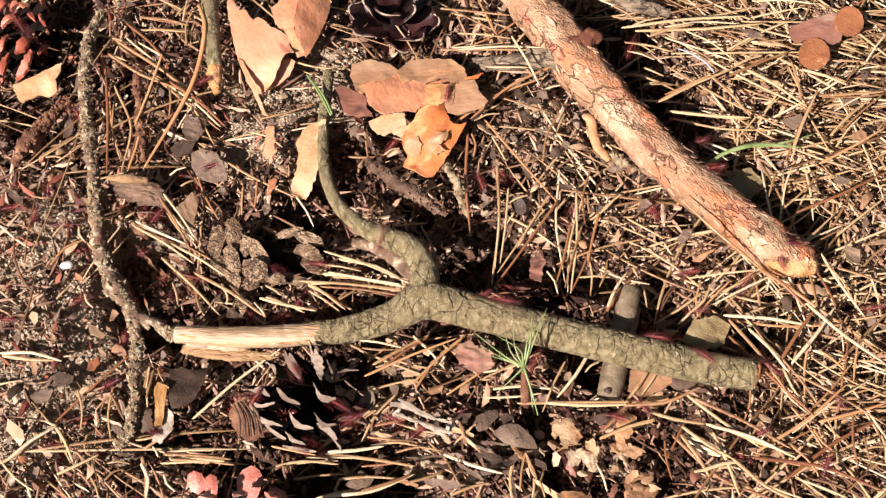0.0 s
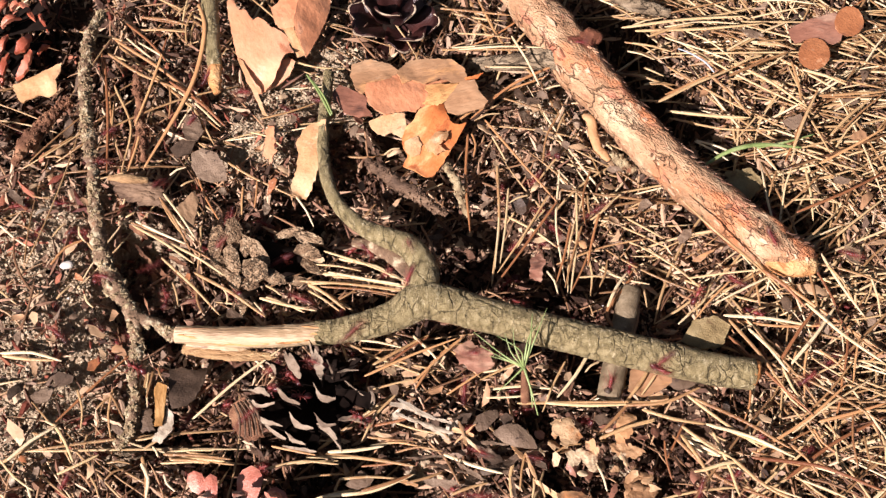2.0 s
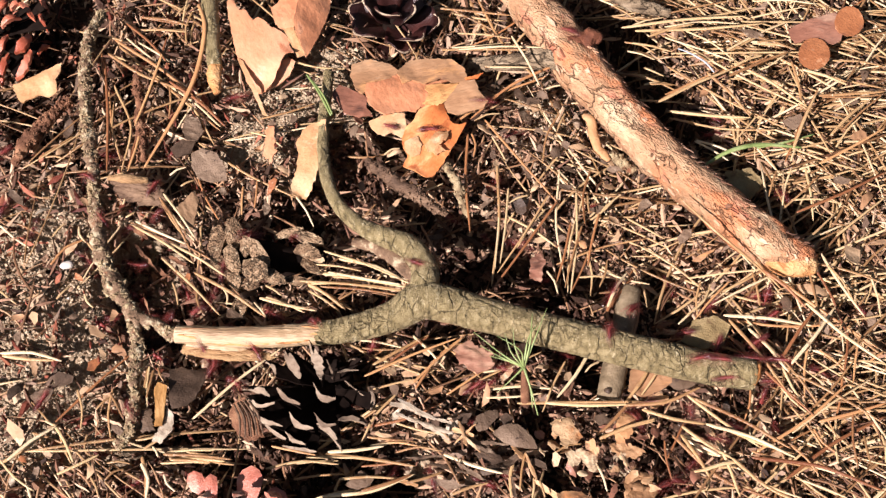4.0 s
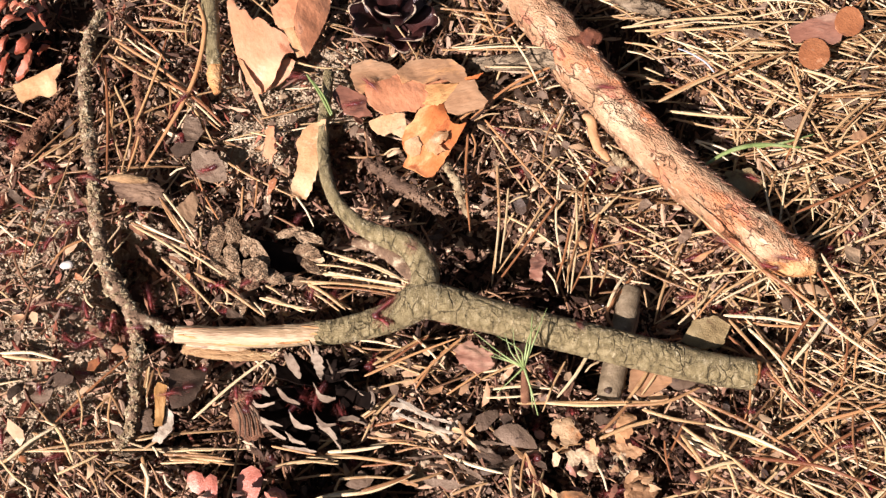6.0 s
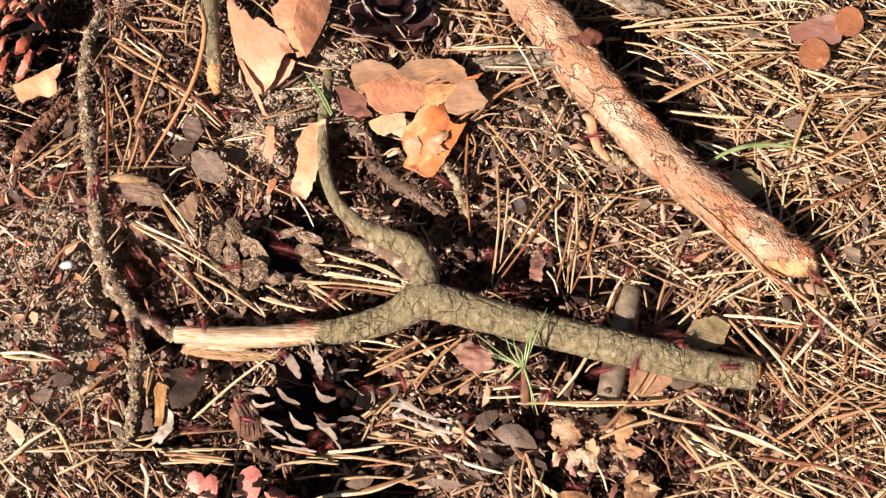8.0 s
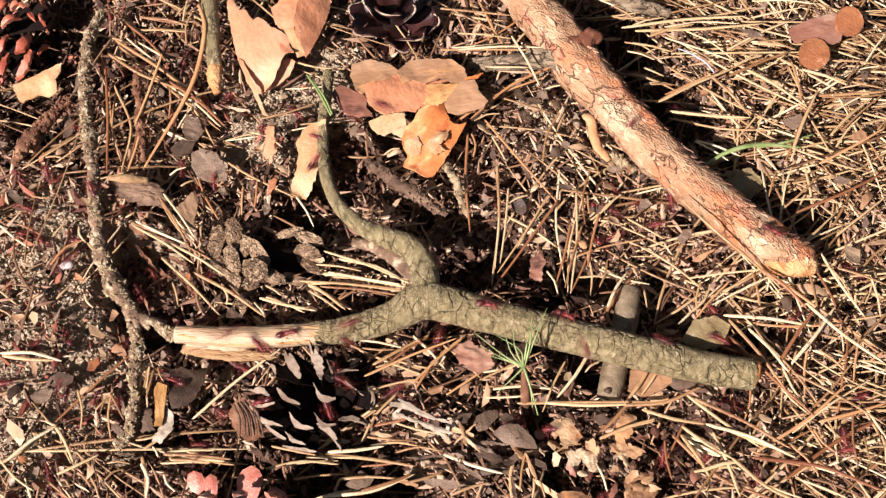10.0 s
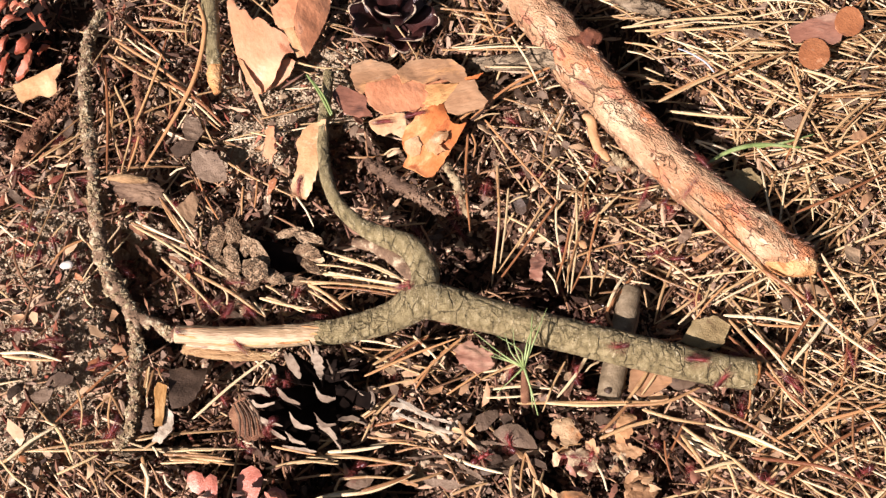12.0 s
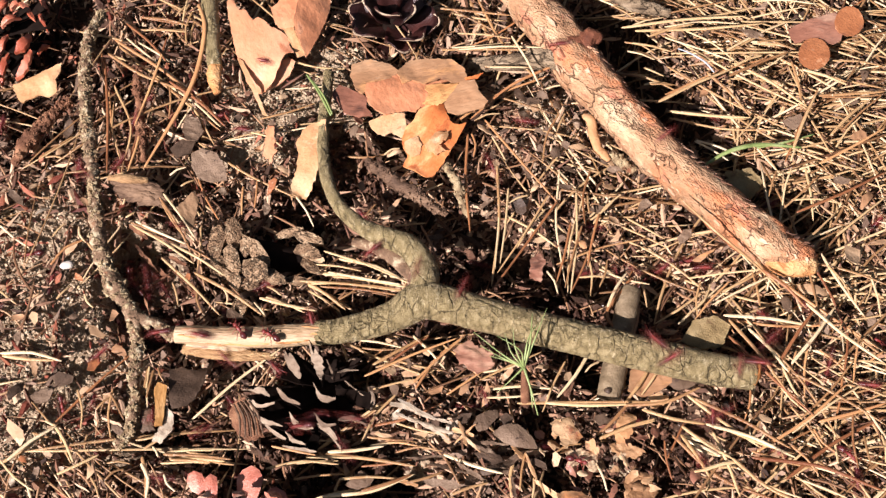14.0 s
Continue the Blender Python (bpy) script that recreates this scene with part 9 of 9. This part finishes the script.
RUNS.append([(0, 24.8, -4.9), (1, -34.3, 50.5), (1.5, -68.3, 58.2), (2.5, -69.3, -35.6), (3, -49, -56.3), (5.5, 12.9, -9.5), (6, 28, 35.4), (6.5, 9, -10.6), (7, 33.9, -0.4), (7.5, 19.5, 23.2), (8, 26.7, -7.2), (10.5, 95.1, -46.1), (11, 80.5, -79.8), (11.5, 79.5, -52.2), (12, 51.1, -58.3), (12.5, 73.4, -35.6), (13, 106.2, -16.1), (13.5, 112.4, 18.4), (14, 77.8, -7.2)])
RUNS.append([(0, 70.1, -30.3), (0.5, 77, -4.9), (1, 74.6, -33.5), (1.5, 78, -4.9), (2, 70.6, -35.6), (2.5, 105.7, -20.5), (5.5, 107.6, -79.8), (6, 103.8, -52.2), (6.5, 117.2, -76), (7, 89.2, -66.3), (7.5, 111.8, -62.3), (8, 85.1, -70.2), (10.5, 80.7, 25.6), (11, 81.5, -9.5), (11.5, 117.7, -2.7), (12, 106.9, -41.9), (12.5, 84.5, -58.3), (13, 85.4, -85.5), (13.5, 81.9, -66.3), (14, 79, -37.7)])
RUNS.append([(0, 76.1, 19.5), (1, 45.6, -58.3), (1.5, 32.2, -70.2), (2, 55.1, -54.3), (3, 3.2, -0.4), (5.5, -71.2, 13.6), (6, -96.5, 45.4), (6.5, -72.5, 30.5), (7, -93.7, 37.9), (7.5, -105.3, -3.8), (8, -103.3, -37.7), (10.5, -23.3, -45), (11, -37.5, -64.3), (11.5, -28.4, -62.3), (12, -56.6, -54.3), (12.5, -33.5, -72.1), (13, -15.4, -68.2), (13.5, -30.2, -62.3), (14, -43.6, -34.6)])
RUNS.append([(0, 45.5, 14.8), (0.5, 63.7, 45.4), (1, 37.5, 16), (1.5, 43.9, -18.3), (2, 24.9, -3.8), (2.5, 12.5, -41.9), (3, 24.8, -72.1), (5.5, -38.9, -33.5), (6, -74, -24.9), (6.5, -51.2, -19.4), (7, -16.8, 11.2), (7.5, -32, -13.9), (8, -35.4, -27.1), (10.5, 35, -44), (11, 16.2, 6.6), (11.5, 13, -7.2), (12, 15.4, 23.2), (12.5, 28.5, 53.1), (13, 15.4, 18.4), (13.5, -26.5, -0.4), (14, 13.1, 3.1)])
RUNS.append([(0, 85.4, -10.6), (0.5, 121.1, -7.2), (1, 135.4, -40.9), (1.5, 150.2, -20.5), (3, 85.5, -66.3), (5.5, 139.4, -2.7), (6, 112.6, -11.7), (6.5, 91.2, 8.9), (7, 62.1, -7.2), (7.5, 93.3, -9.5), (8, 135.5, -2.7), (10.5, 82.1, -81.7), (11, 103.9, -66.3), (11.5, 93.9, -39.8), (12, 114.7, -54.3), (12.5, 134.8, -68.2), (13, 121.8, -56.3), (13.5, 93.7, -41.9), (14, 119, -50.2)])
RUNS.append([(0, 104.3, -16.1), (0.5, 138.1, 28), (1, 153.7, -0.4), (1.5, 135.3, -29.2), (2, 104.5, -46.1), (2.5, 130.8, -46.1), (3, 108.2, -31.4), (6, 32.6, -58.3), (6.5, 20.8, -87.4), (7, 32.6, -58.3), (7.5, 31.6, -85.5), (8, 34.5, -58.3), (10.5, 74.6, 25.6), (11, 71.7, -9.5), (11.5, 55.9, 20.7), (12, 74.3, -2.7), (12.5, 64.7, 30.5), (13, 73.5, -11.7), (13.5, 60.4, -58.3), (14, 41.2, -72.1)])
RUNS.append([(0, 104.5, -46.1), (0.5, 127.3, -18.3), (1, 129.9, 13.6), (1.5, 96.7, 23.2), (2, 118.6, 19.5), (2.5, 127.9, -13.9), (5.5, 55, -56.3), (6, 67.7, -35.6), (6.5, 73.5, -11.7), (7, 57.5, 13.6), (7.5, 65.2, -18.3), (8, 62.9, -50.2), (10.5, -21, -62.3), (11, -47.2, -55.3), (11.5, -23.7, -64.3), (12, -55.5, -70.2), (12.5, -26.1, -76), (13.5, 7.2, 8.9), (14, 53.4, 11.2)])
RUNS.append([(0, 85.5, -48.1), (0.5, 108.9, -70.2), (1, 82.1, -81.7), (2.5, 149.5, -24.9), (3, 125.7, -16.1), (5.5, 71, -85.5), (6, 95, -79.8), (6.5, 124.4, -76), (7, 98.1, -83.6), (7.5, 126, -77.9), (8, 101.3, -72.1), (10.5, 24.8, -70.2), (11, 6.4, -89.2), (11.5, 45.6, -91.1), (12, 21, -76), (13, 89.4, -81.7), (13.5, 81.4, -89.2), (14, 87.4, -66.3)])
RUNS.append([(0, 56.2, -66.3), (0.5, 82.7, -76), (1, 103.3, -85.5), (1.5, 127.1, -58.3), (2, 103.5, -69.2), (2.5, 134.5, -58.3), (3, 137.2, -29.2), (5.5, 66.4, -2.7), (6, 67.2, 8.9), (6.5, 44.2, -11.7), (7, 73.5, -11.7), (7.5, 93.1, 28), (8, 66.2, -4.9), (10.5, 75.1, -79.8), (11, 86.6, -91.1), (11.5, 98.6, -79.8), (12, 82.3, -79.8), (13, 126.5, -50.2), (13.5, 102.1, -66.3), (14, 82.1, -81.7)])
RUNS.append([(0, 99.1, -76), (1.5, 69.3, -2.7), (2, 43.8, -20.5), (3, -34.5, -0.4), (5.5, -80.7, -74.1), (6, -60.1, -57.3), (6.5, -51.5, -76), (7, -22.8, -66.3), (7.5, -27.6, -29.2), (8, -13.8, -52.2), (10.5, -91, -28.1), (11, -62, -30.3), (11.5, -86.8, -11.7), (12, -99.5, -29.2), (12.5, -87, -9.5), (13, -86.3, 24.4), (13.5, -113.5, 47.9), (14, -132.2, 32.9)])
RUNS.append([(0, 103.2, -72.1), (1, 42.2, -87.4), (1.5, 39.7, -64.3), (2, 43.9, -89.2), (2.5, 58.6, -58.3), (3, 49.4, -87.4), (5.5, 127.4, -44), (6, 140.7, -7.2), (6.5, 113.4, -20.5), (7, 102.1, -50.2), (7.5, 71.5, -58.3), (8, 96.3, -68.2), (10.5, 42.3, -9.5), (11, 58.1, 23.2), (11.5, 25.9, 35.4), (12, 26.5, 55.6), (12.5, -7.2, 55.6), (13, -27.8, 42.9), (13.5, -46.9, 50.5), (14, -29, 16)])
RUNS.append([(0, 31.2, -45), (0.5, 53.5, -19.4), (1, 82.2, -2.7), (1.5, 73.4, -35.6), (2, 70.2, -52.2), (2.5, 101.7, -54.3), (3, 82.1, -81.7), (5.5, 16.2, -46.1), (6, -30, -70.2), (6.5, 2.9, -89.2), (7, 24.4, -83.6), (7.5, 19.3, -72.1), (8, 47.1, -64.3), (10.5, 125.7, -29.2), (11, 135.7, -62.3), (11.5, 105.7, -66.3), (12, 103.3, -85.5), (13, 136.8, -7.2), (13.5, 123, -48.1), (14, 107.9, -77.9)])
RUNS.append([(0, 65.5, -64.3), (0.5, 51.9, -46.1), (1, 33.9, -24.9), (1.5, 18.7, -13.9), (2.5, 93.9, 35.4), (3, 118.6, 19.5), (5.5, 96.1, -70.2), (6.5, 30.8, -56.3), (7, 47.6, -20.5), (7.5, 28.8, -4.9), (10.5, -50.6, -29.2), (11.5, 27.2, 7.7), (12, 11, -7.2), (12.5, 7.3, 20.7), (13, -27.2, 20.7), (13.5, -34.5, 55.6), (14, -67.5, 76.8)])
RUNS.append([(0, 13.5, 28), (0.5, 29.1, 4.2), (1, 24, 40.4), (1.5, 49.1, 45.4), (2, 51.1, 7.7), (2.5, 78.6, 25.6), (5.5, 83.9, -64.3), (6.5, 135.3, -87.4), (7, 126, -77.9), (7.5, 142.3, -56.3), (8, 135.9, -83.6), (10.5, 88.3, -20.5), (11, 68, -7.2), (11.5, 91.9, 16), (12, 88.5, -18.3), (12.5, 70.3, -50.2), (13, 98.6, -48.1), (13.5, 75.5, -33.5), (14, 62.3, -4.9)])
RUNS.append([(0, 121.5, -83.6), (0.5, 136.5, -46.1), (1, 112.8, -68.2), (1.5, 91.9, -58.3), (2, 120.6, -52.2), (2.5, 133.4, -29.2), (3, 128.1, -64.3), (6, 43.7, -58.3), (6.5, 47.4, -91.1), (7, 65.8, -83.6), (7.5, 26.7, -70.2), (8, 42.1, -89.2), (10.5, 80.7, -18.3), (11, 75.8, -52.2), (11.5, 55.2, -52.2), (12, 48.1, -77.9), (12.5, 55.4, -50.2), (13, 64.6, -27.1), (13.5, 32.6, -58.3), (14, 22.5, -87.4)])
RUNS.append([(0, -98.4, -93), (1.5, -127.4, -77.9), (2, -110.8, -37.7), (2.5, -141.4, -24.9), (3, -111.9, -29.2), (5.5, -40, -70.2), (6, -63.4, -62.3), (6.5, -42.3, -60.3), (7, -27.1, -44), (7.5, -43.1, -24.9), (8, -58.5, 4.2), (10.5, -141.9, -9.5), (11.5, -64.4, -50.2), (12, -88.1, -37.7), (12.5, -92.7, -11.7), (13, -68.2, -24.9), (13.5, -93.4, -4.9), (14, -74, -24.9)])
RUNS.append([(0, -48.9, -24.9), (2.5, -20.4, -7.2), (3, -39.4, 23.2), (5.5, -96.1, -33.5), (6, -120.8, -48.1), (6.5, -128.2, -22.7), (7, -152.4, 6.6), (7.5, -136.7, 7.7), (8, -103.9, -16.1), (10.5, -35.9, 37.9), (11.5, 45.2, 8.9), (12, 72, 18.4), (12.5, 79.8, 64.8), (13, 100.2, -0.4), (13.5, 141.1, -4.9), (14, 129, -46.1)])
RUNS.append([(0, -50.4, -64.3), (6, -79.5, -48.1), (6.5, -102.4, -29.2), (7, -80.7, -13.9), (7.5, -58.2, -30.3), (8, -65.3, -62.3), (10.5, -85, 32.9), (11.5, -148.6, -16.1), (12, -129.5, -39.8), (13, -59.1, -16.1), (13.5, -86, -20.5), (14, -112.1, -4.9)])
RUNS.append([(0, 112, -31.4), (1.5, 85, -13.9), (2, 107.1, -24.9), (2.5, 84.1, -13.9), (3, 64, -34.6), (5.5, 130.2, -62.3), (6, 125.7, -29.2), (6.5, 100, -52.2), (7, 127.1, -46.1), (7.5, 104.1, -64.3), (8, 106.6, -29.2), (10.5, 57, 37.9), (11, 63.8, 79.5), (11.5, 96.7, 42.9), (12, 79.6, 13.6), (12.5, 110.5, 19.5), (13, 127.9, -0.4), (13.5, 90.3, -0.4), (14, 118.8, 20.7)])
RUNS.append([(0, -29.4, -85.5), (0.5, -57.4, -70.2), (1, -72.2, -46.1), (1.5, -48.6, -31.4), (2, -75.4, -52.2), (2.5, -69.8, -29.2), (5.5, -142.3, 18.4), (6, -108.1, -29.2), (6.5, -122.6, -48.1), (7, -121, -72.1), (8, -122.2, 19.5), (10.5, -119.8, -68.2), (11, -143.1, -60.3), (11.5, -125.7, -27.1), (12, -100, -24.9), (13, -40.2, 40.4), (13.5, -64.8, 37.9), (14, -92.3, 4.2)])
RUNS.append([(0, 75.8, 16), (1.5, 46.5, 35.4), (2, 27.1, 6.6), (2.5, -16.8, 8.9), (3, -24, -20.5), (5.5, -96, 40.4), (6, -134.1, 4.2), (6.5, -123.9, -26), (7, -97.4, -21.6), (7.5, -83, -51.2), (8, -108.7, -54.3), (10.5, -143.3, 37.9), (11.5, -104.5, -27.1), (12, -83, -31.4), (12.5, -101.7, -9.5), (13, -129.8, 1.9), (13.5, -103.5, -2.7), (14, -99, -24.9)])
RUNS.append([(0, -20.8, 6.6), (1, 9.4, 25.6), (1.5, 27.7, -6.1), (2, 41.5, 37.9), (2.5, 15.4, 18.4), (3, 34.4, -11.7), (5.5, -48.7, -29.2), (6, -23.4, -44), (6.5, -39.3, -24.9), (7, 7, -18.3), (7.5, 25.5, 18.4), (8, 22.9, -2.7), (10.5, -55.1, 47.9), (11, -81.2, 60.8), (11.5, -34.2, 47.9), (12, -51.6, 23.2), (13, 6.7, -50.2), (13.5, -26.4, -66.3), (14, -44.5, -72.1)])
RUNS.append([(0, 119.4, -4.9), (0.5, 152, 13.6), (1, 135.4, -16.1), (1.5, 120.4, -39.8), (2, 119, -76), (2.5, 89.8, -77.9), (3, 98.9, -46.1), (6, 30, -79.8), (6.5, 34.5, -58.3), (7, 53.2, -24.9), (7.5, 44.6, -2.7), (8, 64.1, -33.5), (10.5, 120.6, -52.2), (11, 125.7, -79.8), (11.5, 138.8, -66.3), (12, 135.9, -83.6), (12.5, 133.9, -62.3), (13, 110.4, -44), (13.5, 130.2, -11.7), (14, 155.6, 11.2)])
RUNS.append([(0, -112.2, -11.7), (0.5, -144.5, 6.6), (1, -110.6, -9.5), (1.5, -131.1, -29.2), (2, -130.7, 7.7), (2.5, -106.6, -33.5), (3, -80.5, -37.7), (5.5, -128.5, 20.7), (6, -139.8, 1.9), (6.5, -144.5, -29.2), (7, -112.7, -37.7), (7.5, -97.8, -35.6), (8, -88.5, -13.9), (10.5, -29.9, -72.1), (11, -4.4, -72.1), (11.5, 15.6, -77.9), (12, 35.1, -87.4), (13, 111, -68.2), (13.5, 134.8, -56.3), (14, 132, -85.5)])
RUNS.append([(0, 118.1, -94.8), (1, 93.2, -79.8), (1.5, 96.5, -50.2), (2, 96.7, -80.8), (2.5, 84.5, -58.3), (5.5, 148.9, -4.9), (6, 135.8, -0.4), (6.5, 127.7, -29.2), (7, 149.7, -0.4), (8, 78.4, -44), (10.5, 138.6, -77.9), (11, 132.1, -50.2), (11.5, 118.1, -29.2), (12, 99.3, -58.3), (12.5, 121.1, -48.1), (13, 127.2, -70.2), (13.5, 104, -79.8), (14, 96.3, -52.2)])
RUNS.append([(0, -57.4, -12.8), (2.5, -28.7, 5.4), (3, -30, 45.4), (5.5, -59.5, -39.8), (6, -84.3, -56.3), (6.5, -113.8, -44), (7, -69.3, -58.3), (7.5, -59.1, -72.1), (10.5, -131.3, -28.1), (11, -111.5, -9.5), (11.5, -135.3, 25.6), (12, -112.9, 42.9), (13, -65.6, -58.3), (13.5, -40.8, -72.1), (14, -19.3, -56.3)])


def motions():
    bpy.context.view_layer.update()
    r2 = np.random.default_rng(77)
    paths = [timed(run, i * 1.7) for i, run in enumerate(RUNS)]
    for lane, count in LANES:
        paths += [wander(r2, lane) for _ in range(count)]
    rows = [ant_rows(p) for p in paths]
    first = ant_model()
    ants = [first] + [copy_thing(first, pose(0, 0, 0)) for _ in rows[1:]]
    for ob, path in zip(ants, rows):
        walk(ob, path)
    # the legs of some ants swing in turn, three and three
    for ob in ants[:14]:
        for i, leg in enumerate(q for q in ob.children if q.name.startswith("leg")):
            side = 1 if i % 2 else -1
            walk(leg, [(k * 0.1, pose(0, 0, 0, 0, 0, side * (13 if k % 2 else -13))) for k in range(141)])


motions()
